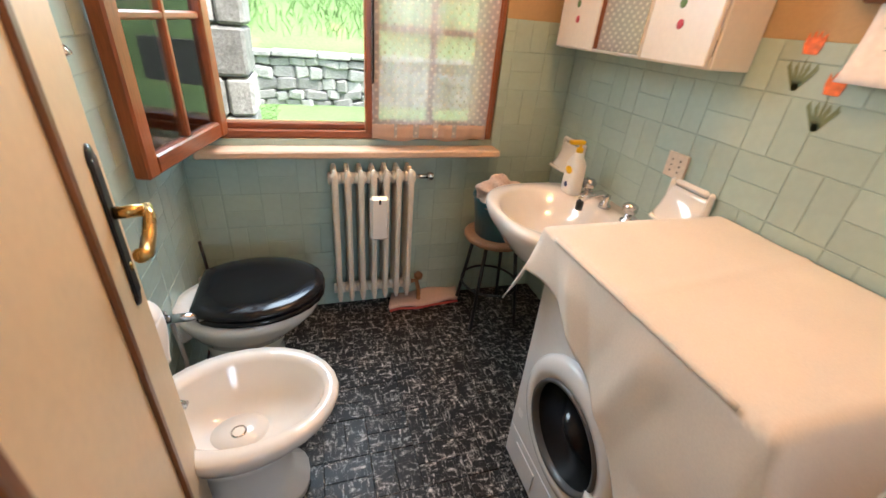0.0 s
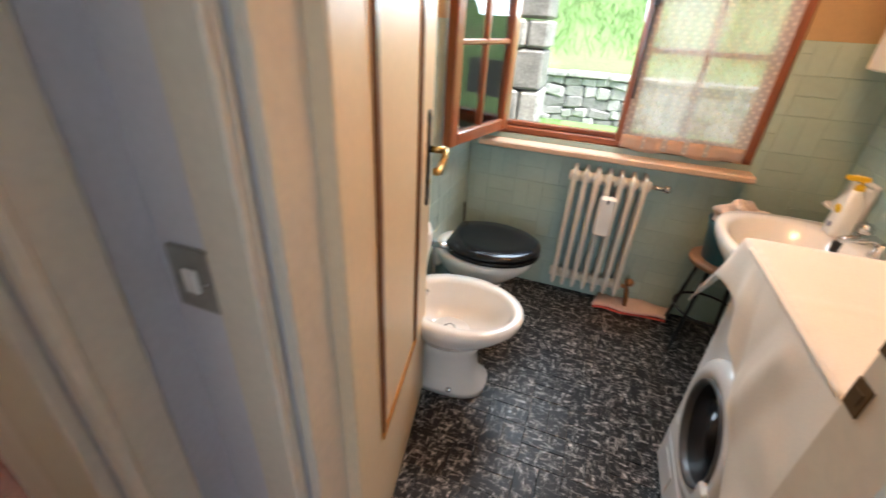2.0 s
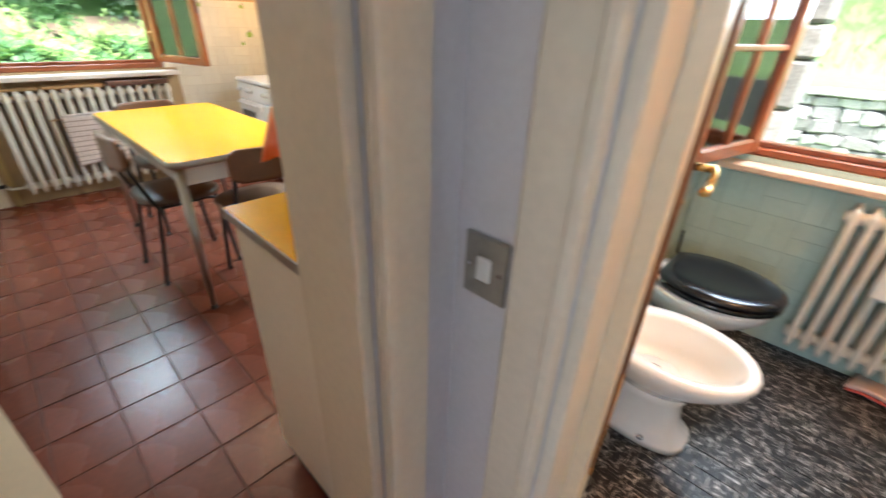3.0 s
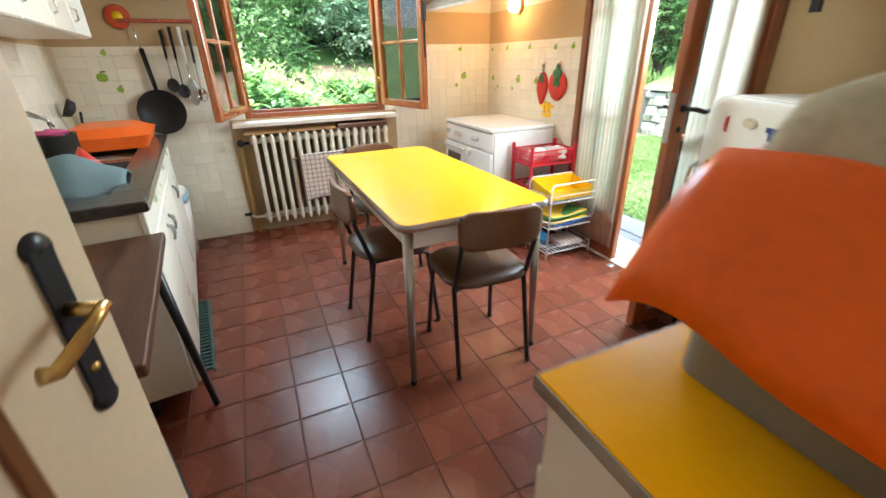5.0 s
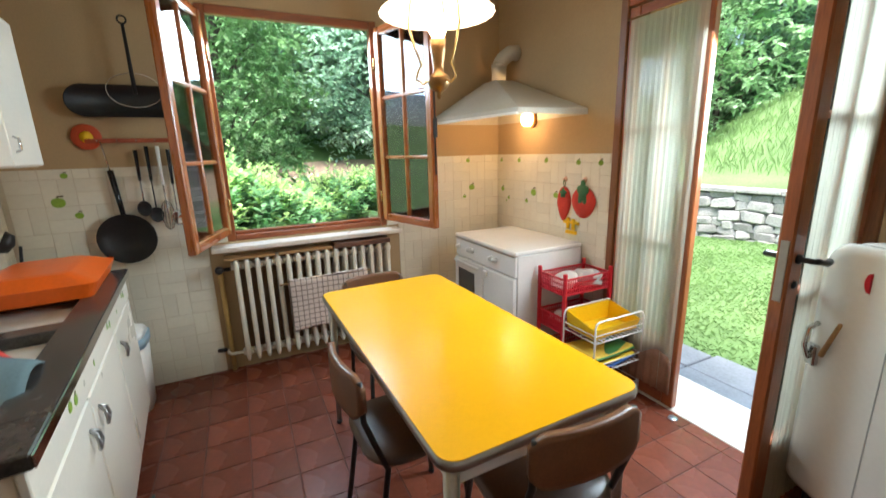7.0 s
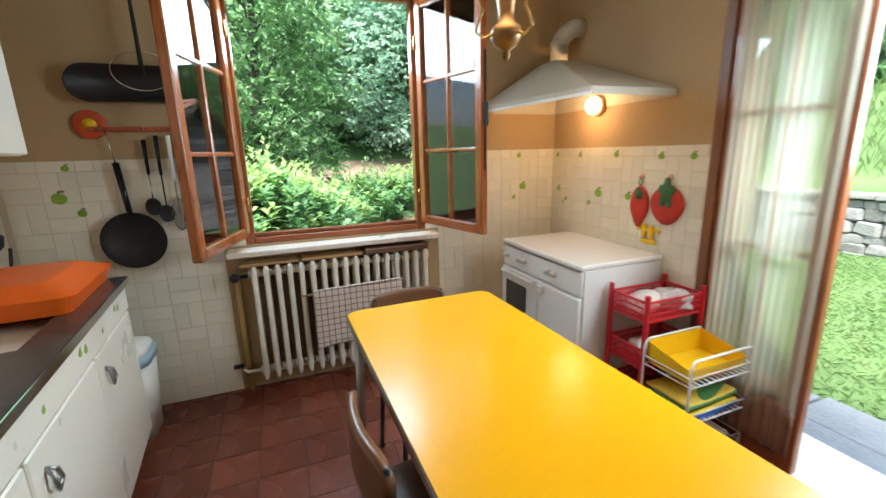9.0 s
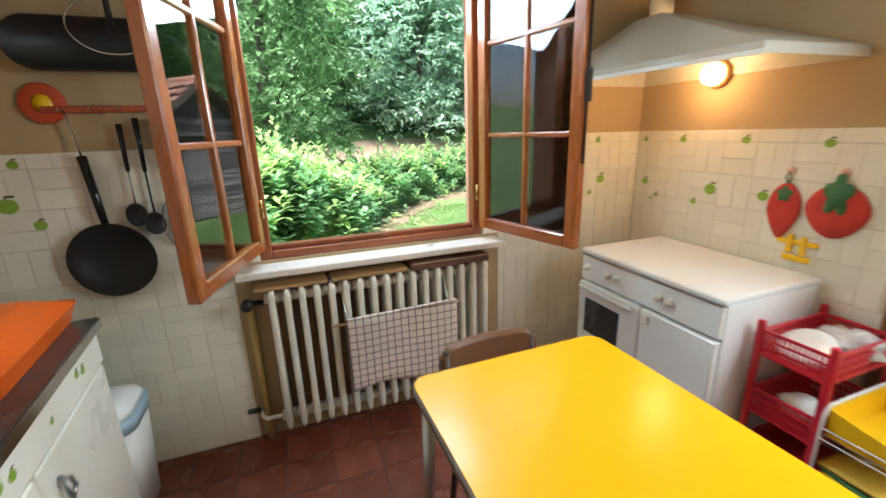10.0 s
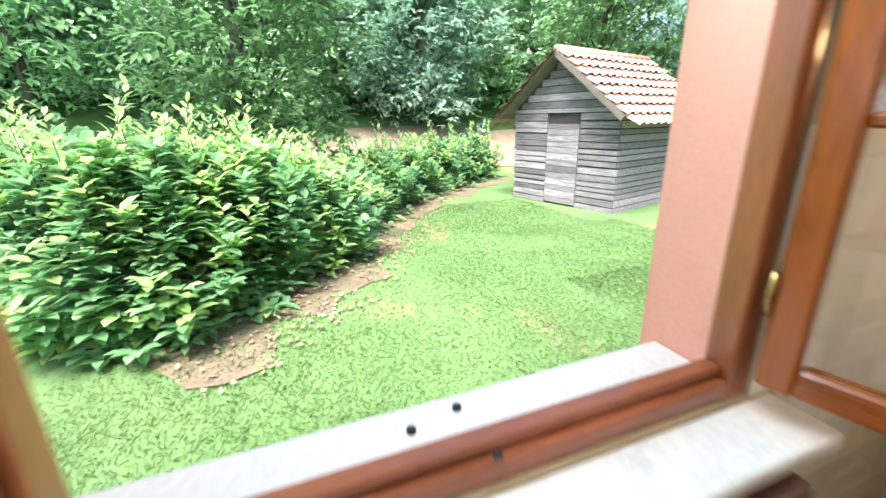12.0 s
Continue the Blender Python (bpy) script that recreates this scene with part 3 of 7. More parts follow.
        part("keyhole", M().lathe([(0.008, 0), (0.007, 0.003), (0.001, 0.004)], pose(w - 0.060, s * (th / 2 + 0.005), 0.905, -90 * s), 12), BRASS, d)
    part("latch_strip", M().box(w - 0.001, -0.010, 0.93, w + 0.0015, 0.010, 1.10), BRASS, d)
    return d


mat_bead = mat("honey_beading", (0.42, 0.17, 0.035), 0.35, var=0.25, scale=6, fine=40, stretch=(0.6, 5, 5))
inner_door("bathroom_door", turn(0.690, 0.985, 0, 0.555 - 0.690, 1.66 - 0.985), 0.685, 2.03, 1, "open ivory bathroom door with brown beaded panel", "inner doors")
inner_door("kitchen_door", turn(0.325, -0.185, 0, -0.475 - 0.325, 0.215 + 0.185), 0.893, 2.03, 1, "open ivory kitchen door with brown beaded panel", "inner doors")


def casing(name, parent_m, w, h, label, lip):
    """A door lining: x across the opening, y through the wall (0 to lip), z up."""
    d = thing(name, parent_m, label, "door frame", kind="structure")
    for x0, x1 in ((-0.09, 0.0), (w, w + 0.09)):
        part("casing_post", M().box(x0, -0.020, 0, x1, 0.0, h + 0.09, 0.006), TRIMW, d)
        part("casing_bead", M().box(x0 + (0.070 if x0 < 0 else 0), -0.030, 0, x1 - (0 if x0 < 0 else 0.070), -0.018, h + 0.02, 0.004), TRIMW, d)
    part("casing_head", M().box(0, -0.020, h, w, 0.0, h + 0.09, 0.006), TRIMW, d)
    for x0, x1 in ((0.0, 0.022), (w - 0.022, w)):
        part("jamb_lining", M().box(x0, 0.001, 0, x1, lip, h, 0.003), TRIMW, d)
    part("jamb_head", M().box(0.022, 0.001, h - 0.022, w - 0.022, lip, h, 0.003), TRIMW, d)
    return d


cb_ = casing("door_frame_bathroom", pose(BD[0], 0.90, 0), BD[1] - BD[0], BD[3], "cream painted frame of the bathroom door", 0.10)
for z in (1.0, 1.07):
    part("strike_plate", M().box(BD[1] - BD[0] - 0.0245, 0.070, z - 0.018, BD[1] - BD[0] - 0.0215, 0.096, z + 0.018).box(BD[1] - BD[0] - 0.026, 0.076, z - 0.008, BD[1] - BD[0] - 0.0235, 0.090, z + 0.008), mat("dark_brass", (0.12, 0.07, 0.03), 0.45, metal=0.8), cb_, "dark brass strike plate")
casing("door_frame_kitchen", pose(0.46, KD[0], 0, 0, 0, 90), KD[1] - KD[0], KD[3], "cream painted frame of the kitchen door", 0.16)

sw = thing("light_switch", pose(0.522, 0.899, 0.972), "grey metal light switch plate with white rocker", "light switch")
part("plate", M().box(-0.039, -0.008, -0.052, 0.039, 0.0, 0.052, 0.003), mat("switch_grey", (0.36, 0.34, 0.30), 0.35, metal=0.5), sw)
part("rocker", M().box(-0.013, -0.014, -0.020, 0.013, -0.006, 0.020, 0.003), ENAMEL, sw, "white rocker")
for x in (-0.027, 0.027):
    part("screw", M().lathe([(0.004, 0), (0.003, 0.002)], pose(x, -0.008, 0, 90), 8), CHROME, sw)

# ---- floors under the tiles ----
solid("floor_kitchen", M().box(KX - 0.1, -1.75, -0.12, 0.46, KY, -0.003), GROUT_T, "dark jointing under terracotta floor tiles", "floor")
floor_k = bpy.data.objects["floor_kitchen"]
GROUT_B = mat("black_grout", (0.05, 0.05, 0.05), 0.7, var=0.3, fine=90)
floor_b = solid("floor_bathroom", M().box(BX0, 0.95, -0.12, BX1, BY1, -0.003), GROUT_B, "dark jointing under black marbled floor tiles", "floor")
floor_h = solid("floor_hall", M().box(0.46, -1.75, -0.12, 2.35, 0.95, -0.001), TILE_TJ, "plain terracotta hall floor", "floor")

# tile beds, proud of the plaster
bed_w = M()
for y0, y1, z0, z1 in ((-0.66, 0.31, 0, 1.405), (0.31, WK[0] - 0.0, 0.90, 1.405), (WK[1], KY, 0.90, 1.405), (1.62, KY, 0, 0.90)):
    bed_w.box(KX - 0.001, y0, z0, KX + 0.004, y1, z1)
bed_w = solid("tile_bed_west", bed_w, GROUT_W, "cream jointing of the kitchen wall tiles", "wall tiles")
bed_n = solid("tile_bed_north", M().box(KX + 0.004, KY - 0.004, 0, FD[0] - 0.002, KY + 0.001, 1.405), GROUT_W, "cream jointing of the stove wall tiles", "wall tiles")
bed_s = solid("tile_bed_south", M().box(0.004, -0.001, 0, 2.2, 0.004, 1.405), GROUT_W, "cream jointing of the sink wall tiles", "wall tiles", m=SK)
BT = 1.32
bb = M()
bb.box(BX0 + 0.004, BY1 - 0.004, 0, BX1 - 0.004, BY1 + 0.001, WB[2]).box(BX0 + 0.004, BY1 - 0.004, WB[2], WB[0], BY1 + 0.001, BT).box(WB[1], BY1 - 0.004, WB[2], BX1 - 0.004, BY1 + 0.001, BT)
bed_bn = solid("tile_bed_bath_north", bb, GROUT_G, "green jointing of the bathroom window wall", "wall tiles")
bed_be = solid("tile_bed_bath_east", M().box(BX1 - 0.004, BY0, 0, BX1 + 0.001, BY1, BT), GROUT_G, "green jointing of the basin wall", "wall tiles")
bed_bw = solid("tile_bed_bath_west", M().box(BX0 - 0.001, BY0, 0, BX0 + 0.004, BY1, BT), GROUT_G, "green jointing of the wall behind the toilet", "wall tiles")

# ---- kitchen things ----
LEATHER = mat("brown_vinyl", (0.16, 0.065, 0.028), 0.35, var=0.2, scale=8, fine=120, bump=0.2, dist=0.002)
SEATV = mat("dark_brown_vinyl", (0.085, 0.045, 0.028), 0.4, var=0.2, scale=8, fine=120, bump=0.25, dist=0.002)
ALU = mat("brushed_aluminium", (0.45, 0.43, 0.40), 0.35, metal=0.9, var=0.1, fine=120)
RED = mat("red_plastic", (0.55, 0.02, 0.035), 0.3, var=0.08, scale=6, fine=60, bump=0.05)
ORANGE = mat("orange_plastic", (0.85, 0.13, 0.01), 0.3, var=0.08, scale=5, fine=60, bump=0.05)
YELP = mat("yellow_plastic", (0.85, 0.50, 0.01), 0.3, var=0.06, scale=5, fine=60, bump=0.05)
WHITEP = mat("white_plastic", (0.78, 0.76, 0.72), 0.3, var=0.03, fine=60, bump=0.03)
WIRE = mat("white_coated_wire", (0.74, 0.72, 0.70), 0.3, var=0.05)
TERRAZZO = mat("dark_stone_worktop", (0.055, 0.048, 0.044), 0.22, var=0.35, scale=25, fine=160, bump=0.04, coat=0.1)
DKWOODT = mat("walnut_laminate", (0.085, 0.036, 0.021), 0.45, spec=0.25, var=0.35, scale=3, fine=26, stretch=(0.5, 9, 9), bump=0.06)
IRON = mat("cast_iron", (0.018, 0.016, 0.015), 0.5, metal=0.2, var=0.25, scale=10, fine=70, bump=0.25)
GREEN = mat("apple_green_print", (0.22, 0.36, 0.03), 0.3, var=0.2, scale=40, fine=120, bump=0)
STEM = mat("print_brown", (0.10, 0.08, 0.02), 0.4, bump=0)

# table
tb = thing("dining_table", pose(-1.790, 1.198, 0, 0, 0, 1.2), "yellow laminate kitchen table with metal edge and tapered legs", "table")
tw, td = 1.385, 0.675
part("tabletop", M().loft([rrect(tw - 0.010, td - 0.010, 0.052, 6, 0.722), rrect(tw - 0.010, td - 0.010, 0.052, 6, 0.7495)], smooth=False), YELLOW, tb, "glossy yellow laminate")
part("edge_band", M().loft([rrect(tw - 0.012, td - 0.012, 0.050, 6, 0.719), rrect(tw, td, 0.056, 6, 0.722), rrect(tw, td, 0.056, 6, 0.745), rrect(tw - 0.008, td - 0.008, 0.052, 6, 0.7485)], cap=False), ALU, tb, "ribbed aluminium edge")
part("apron", M().box(-tw / 2 + 0.06, -td / 2 + 0.05, 0.63, tw / 2 - 0.06, -td / 2 + 0.07, 0.721).box(-tw / 2 + 0.06, td / 2 - 0.07, 0.63, tw / 2 - 0.06, td / 2 - 0.05, 0.721).box(-tw / 2 + 0.06, -td / 2 + 0.07, 0.63, -tw / 2 + 0.08, td / 2 - 0.07, 0.721).box(tw / 2 - 0.08, -td / 2 + 0.07, 0.63, tw / 2 - 0.06, td / 2 - 0.07, 0.721), ENAMEL, tb, "white apron")
for sx in (-1, 1):
    for sy in (-1, 1):
        lg = part("leg", M().tube([(sx * (tw / 2 - 0.05), sy * (td / 2 - 0.045), 0.72), (sx * (tw / 2 - 0.035), sy * (td / 2 - 0.030), 0.02)], 0.022, 14, r2=0.012), ALU, tb, "tapered metal leg")
        part("foot", M().lathe([(0.014, 0), (0.016, 0.005), (0.014, 0.024)], pose(sx * (tw / 2 - 0.035), sy * (td / 2 - 0.030), 0), 12), BLACK, lg)


# chairs: the seat faces +x, the back at -x
def chair(m, label):
    c = thing("kitchen_chair", m, label, "chair", "chairs round the table")
    part("seat", M().loft([rrect(0.33, 0.33, 0.10, 6, 0.425, 0.20), rrect(0.385, 0.385, 0.12, 6, 0.436, 0.20), rrect(0.39, 0.39, 0.12, 6, 0.452, 0.20), rrect(0.35, 0.35, 0.10, 6, 0.467, 0.20), rrect(0.18, 0.18, 0.06, 6, 0.473, 0.20)]), SEATV, c, "padded dark brown vinyl seat")

    def back(u, v):
        y = (u - 0.5) * 0.36
        k = abs(u - 0.5) * 2
        hz = 0.075 * (1 - max(0, k - 0.72) ** 2 * 6)
        return (-0.022 - 0.030 * (1 - k * k), y, 0.70 + (v - 0.5) * 2 * hz)
    part("backrest", M().grid(back, 22, 10), LEATHER, c, "curved brown vinyl backrest", thick=0.026)
    for s in (-1, 1):
        y = 0.165 * s
        part("back_leg", M().tube([(-0.012, y * 0.96, 0.76), (-0.008, y * 0.98, 0.62), (0.045, y, 0.46), (0.062, y, 0.42), (0.03, y * 1.02, 0.22), (-0.005, y * 1.04, 0.012)], 0.0105, 10), BLACK, c, "black tubular leg")
        part("front_leg", M().tube([(0.06, y * 0.9, 0.418), (0.30, y * 0.9, 0.418), (0.345, y * 0.92, 0.405), (0.365, y * 1.0, 0.22), (0.385, y * 1.06, 0.012)], 0.0105, 10), BLACK, c, "black tubular leg")
        for x, yy in ((-0.005, y * 1.04), (0.385, y * 1.06)):
            part("foot_cap", M().lathe([(0.012, 0), (0.014, 0.004), (0.012, 0.022)], pose(x, yy, 0), 10), BLACKPL, c)
        part("rivet", M().lathe([(0.008, 0), (0.006, 0.003), (0.001, 0.005)], pose(-0.026, y * 0.80, 0.70, 0, -90, 0), 10), CHROME, c)
    part("stretcher", M().tube([(0.062, -0.165, 0.42), (0.062, 0.165, 0.42)], 0.008, 8), BLACK, c)
    return c


chair(pose(-1.062, 1.265, 0, 0, 0, 177), "brown vinyl chair at the table end, black tubular frame")
chair(pose(-1.68, 0.800, 0, 0, 0, 93), "brown vinyl chair pushed under the long side, black frame")
chair(pose(-2.545, 1.155, 0, 0, 0, 2), "brown vinyl chair at the window end of the table")


# radiators: y along the row
def radiator(name, m, n, pitch, h, depth, label, groupname, z0=0.10):
    r = thing(name, m, label, "radiator")
    for i in range(n):
        y = (i + 0.5) * pitch
        w = pitch * 0.47
        b = M()
        for k in (0, 1, 2):
            x0 = depth * (0.04 + k * 0.34)
            prof = [rrect(depth * 0.22, w * 0.55, w * 0.2, 2, z0, x0 + depth * 0.11, y), rrect(depth * 0.24, w, w * 0.35, 2, z0 + 0.025, x0 + depth * 0.11, y), rrect(depth * 0.24, w, w * 0.35, 2, z0 + h - 0.025, x0 + depth * 0.11, y), rrect(depth * 0.20, w * 0.6, w * 0.2, 2, z0 + h, x0 + depth * 0.11, y)]
            b.loft(prof)
        for z in (z0 + 0.045, z0 + h - 0.045):
            b.lathe([(0.024, -pitch / 2 + 0.001), (0.026, -pitch * 0.3), (0.026, pitch * 0.3), (0.024, pitch / 2 - 0.001)], pose(depth / 2, y, z, 90), 12)
            b.box(depth * 0.06, y - w * 0.3, z - 0.020, depth * 0.94, y + w * 0.3, z + 0.020, 0.004)
        part("section", b, RADW, r)
    return r


rk = radiator("radiator", pose(-3.385, 0.425, 0), 17, 0.0640, 0.695, 0.135, "cream cast iron radiator under the kitchen window", "")
part("valve", M().tube([(0.067, -0.005, 0.735), (0.067, -0.055, 0.735), (0.085, -0.065, 0.735)], 0.012, 10).lathe([(0.022, 0), (0.026, 0.01), (0.024, 0.035), (0.012, 0.042)], pose(0.085, -0.068, 0.742, 0, 90, 0), 14), BLACK, rk, "black valve knob")
part("pipe", M().tube([(0.067, 0.0, 0.145), (0.067, -0.07, 0.145), (0.03, -0.09, 0.145), (-0.005, -0.09, 0.145)], 0.010, 10), RADW, rk)
solid("wall_alcove_pipe", M().tube([(KX - 0.0 + 0.02, 0.355, 0.0), (KX + 0.02, 0.355, 0.72)], 0.016, 10), mat("yellowed_pipe_paint", (0.55, 0.38, 0.14), 0.5, var=0.12), "yellowed heating pipe beside the radiator", "pipe", kind="thing")
BOARD = mat("brown_shelf_board", (0.13, 0.055, 0.03), 0.5, var=0.25, scale=5, fine=40, stretch=(8, 0.6, 8))
LATH = mat("raw_lath", (0.42, 0.24, 0.10), 0.6, var=0.25, scale=5, fine=40, stretch=(8, 0.6, 8))
solid("radiator_board", M().box(-3.39, 1.09, 0.797, -3.255, 1.50, 0.832, 0.004), BOARD, "brown wooden board lying on the radiator", "board", kind="thing")
solid("radiator_lath", M().box(-3.385, 0.72, 0.797, -3.272, 1.075, 0.815, 0.003), LATH, "thin raw wooden lath lying on the radiator", "board", kind="thing")
solid("radiator_lath", M().box(-3.385, 0.39, 0.797, -3.272, 0.70, 0.812, 0.003), LATH, "thin raw wooden lath lying on the radiator", "board", kind="thing")


def gingham(name):
    m = mat(name, (0.66, 0.54, 0.47), 0.9, var=0.08, scale=6, fine=200, bump=0.3, dist=0.002)
    n, l = m.node_tree.nodes, m.node_tree.links
    b = n["Principled BSDF"]
    col = b.inputs["Base Color"].links[0].from_socket
    tc, sp = n.new("ShaderNodeTexCoord"), n.new("ShaderNodeSeparateXYZ")
    l.new(tc.outputs["Object"], sp.inputs[0])
    facs = []
    for ax in ("Y", "Z"):
        f = n.new("ShaderNodeMath")
        f.operation = "MULTIPLY"
        f.inputs[1].default_value = 1 / 0.036
        g = n.new("ShaderNodeMath")
        g.operation = "FRACT"
        h = n.new("ShaderNodeMath")
        h.operation = "LESS_THAN"
        h.inputs[1].default_value = 0.13
        l.new(sp.outputs[ax], f.inputs[0])
        l.new(f.outputs[0], g.inputs[0])
        l.new(g.outputs[0], h.inputs[0])
        facs.append(h.outputs[0])
    a = n.new("ShaderNodeMath")
    a.operation = "MAXIMUM"
    l.new(facs[0], a.inputs[0])
    l.new(facs[1], a.inputs[1])
    mx = n.new("ShaderNodeMix")
    mx.data_type = "RGBA"
    mx.inputs["B"].default_value = (0.15, 0.10, 0.09, 1)
    l.new(a.outputs[0], mx.inputs["Factor"])
    l.new(col, mx.inputs["A"])
    l.new(mx.outputs["Result"], b.inputs["Base Color"])
    return m


rack = thing("towel_rack", pose(-3.225, 0.70, 0.60), "thin wire towel holder hooked on the radiator", "towel rack")
part("rod", M().tube([(0.0, 0.0, 0.0), (0.0, 0.62, 0.02)], 0.006, 10), LATH, rack)
for y in (0.06, 0.56):
    part("hook", M().tube([(0.0, y, 0.003), (-0.02, y, 0.05), (-0.10, y, 0.19), (-0.12, y, 0.18)], 0.003, 8), CHROME, rack)
tow = thing("dish_towel", pose(-3.216, 0.758, 0.258), "pale checked dish towel hanging over the radiator", "towel")
part("cloth", M().grid(lambda u, v: (0.006 + 0.006 * math.sin(u * 9 + v * 2) + 0.004 * v, u * 0.54, 0.012 * u + (1 - v) * 0.355 + 0.012 * math.sin(u * 6) * v), 36, 18), gingham("checked_cotton"), tow, thick=0.004)
part("back_fold", M().grid(lambda u, v: (-0.010 + 0.004 * math.sin(u * 7), u * 0.54, 0.012 * u + 0.36 - v * 0.20), 24, 8), gingham("checked_cotton_back"), tow, thick=0.003)
part("top_fold", M().grid(lambda u, v: (0.010 - 0.02 * v, u * 0.54, 0.366 + 0.012 * u + 0.006 * math.sin(v * math.pi)), 24, 4), gingham("checked_cotton_fold"), tow, thick=0.003)

# stove
st = thing("gas_stove", pose(-3.155, 2.0, 0), "white enamel gas stove with closed lid and oven", "stove")
W, D, HS = 0.775, 0.54, 0.83
part("body", M().box(0, 0.02, 0.06, W, D - 0.004, HS - 0.03, 0.004), ENAMEL, st)
part("lid", M().box(-0.004, -0.004, HS - 0.028, W + 0.004, D - 0.004, HS, 0.007), ENAMEL, st, "white enamel lid")
part("control_panel", M().box(0.003, 0.0, 0.665, W - 0.003, 0.0195, HS - 0.035, 0.004), ENAMEL, st)
part("trim_strip", M().box(0.0, -0.006, HS - 0.036, W, 0.002, HS - 0.029, 0.001), CHROME, st)
for x in (0.05, 0.20, 0.255, 0.50, 0.555):
    kb = part("knob", M().lathe([(0.019, 0), (0.018, 0.012), (0.013, 0.016), (0.012, 0.026), (0.002, 0.028)], pose(x, 0.0, 0.735, 90), 16), WHITEP, st)
ov = part("oven_door", M().box(0.006, -0.014, 0.25, 0.412, 0.0195, 0.655, 0.006), ENAMEL, st)
part("oven_window", M().box(0.03 + 0.03, -0.017, 0.385, 0.30, -0.012, 0.575, 0.002), mat("dark_oven_glass", (0.03, 0.032, 0.036), 0.12, var=0.1, coat=0.4), ov, "dark oven window")
part("oven_handle", M().box(0.03, -0.040, 0.625, 0.39, -0.028, 0.642, 0.004).box(0.05, -0.03, 0.628, 0.06, -0.012, 0.639).box(0.36, -0.03, 0.628, 0.37, -0.012, 0.639), ENAMEL, ov)
part("drawer", M().box(0.006, -0.010, 0.065, 0.412, 0.0195, 0.242, 0.006), ENAMEL, st)
part("cylinder_door", M().box(0.420, -0.014, 0.065, W - 0.006, 0.0195, 0.655, 0.006), ENAMEL, st, "white door of the gas bottle bay")
part("door_pull", M().box(0.435, -0.030, 0.600, 0.475, -0.012, 0.640, 0.004), WHITEP, st)
for x in (0.04, W - 0.04):
    for y in (0.06, D - 0.06):
        part("foot", M().lathe([(0.018, 0), (0.015, 0.06)], pose(x, y, 0), 10), BLACK, st)

# hood
HOODM = mat("hood_paint", (0.52, 0.47, 0.38), 0.45, var=0.08, scale=4, fine=60, bump=0.05)
hd = thing("cooker_hood", pose(-3.395, 1.93, 1.645), "pale painted sheet metal cooker hood in the corner", "cooker hood")
a = [(0.0, 0.0, 0.0), (0.98, 0.10, 0.0), (1.0, 0.615, 0.0), (0.0, 0.615, 0.0)]
b = [(0.0, 0.0, 0.035), (0.98, 0.10, 0.035), (1.0, 0.615, 0.035), (0.0, 0.615, 0.035)]
c = [(0.10, 0.42, 0.305), (0.26, 0.42, 0.305), (0.26, 0.58, 0.305), (0.10, 0.58, 0.305)]
part("canopy", M().loft([a, b, c], cap=False, smooth=False), HOODM, hd, thick=0.004)
part("flue_pipe", M().lathe([(0.055, 0.30), (0.055, 0.40), (0.058, 0.40), (0.058, 0.43)], pose(0.18, 0.50, 0), 20).tube([(0.18, 0.50, 0.42), (0.19, 0.53, 0.47), (0.24, 0.56, 0.50), (0.24, 0.62, 0.505)], 0.055, 16), HOODM, hd)
part("rim", M().box(0.0, -0.004, -0.004, 0.985, 0.004, 0.012, m=Matrix.Rotation(radians(5.8), 4, "Z")), WHITEP, hd)
wl = thing("wall_lamp", pose(-2.945, KY - 0.006, 1.655), "lit oval wall lamp under the hood", "lamp")
part("base", M().lathe([(0.062, 0), (0.060, 0.018), (0.050, 0.026)], pose(0, 0, 0, 90), 24), mat("amber_base", (0.60, 0.30, 0.08), 0.4), wl, "amber lamp base")
gl = part("globe", M().lathe([(0.048, 0.02), (0.052, 0.04), (0.046, 0.066), (0.028, 0.084), (0.004, 0.090)], pose(0, 0, 0, 90), 24), glow_mat("lit_globe", (1.0, 0.66, 0.30), 3.6), wl, "glowing frosted glass")
gl.visible_shadow = False


# prints on the tiles
def apple(m, r, stems=True):
    s = thing("apple_print", m, "small green apple print on a cream tile", "tile print", "apple prints")
    pts = []
    for i in range(20):
        t = 2 * math.pi * i / 20
        rr = r * (1 - 0.16 * max(0, math.cos(t)) ** 6 - 0.06 * max(0, -math.cos(t)) ** 8)
        pts.append((rr * 1.08 * math.sin(t), 0, rr * math.cos(t)))
    part("fruit", M().loft([[(x, -0.0012, z) for x, y, z in pts], [(x, 0, z) for x, y, z in pts]], smooth=False), GREEN, s)
    if stems:
        part("leaf", M().box(-r * 0.1, -0.0012, r * 0.75, r * 0.12, 0, r * 1.25).box(r * 0.1, -0.0011, r * 1.0, r * 0.9, 0, r * 1.3), STEM, s)
    return s


WP = lambda y, z: pose(KX + 0.0062, y, z, 0, 0, 90)
NP = lambda x, z: pose(x, KY - 0.0062, z)
for y, z, r in ((-0.378, 1.222, 0.030), (-0.299, 1.144, 0.019), (-0.328, 1.368, 0.016), (2.283, 1.147, 0.025), (2.212, 1.073, 0.014), (2.249, 1.365, 0.016), (1.90, 1.365, 0.016)):
    apple(WP(y, z), r)
for x, z, r in ((-3.318, 1.124, 0.020), (-3.232, 1.055, 0.014), (-3.265, 1.03, 0.009), (-2.993, 1.05, 0.015), (-2.909, 1.122, 0.028), (-3.34, 1.36, 0.015), (-3.096, 1.36, 0.017), (-2.771, 1.36, 0.018), (-2.453, 1.35, 0.018), (-2.264, 1.35, 0.018), (-2.66, 1.12, 0.022)):
    apple(NP(x, z), r)
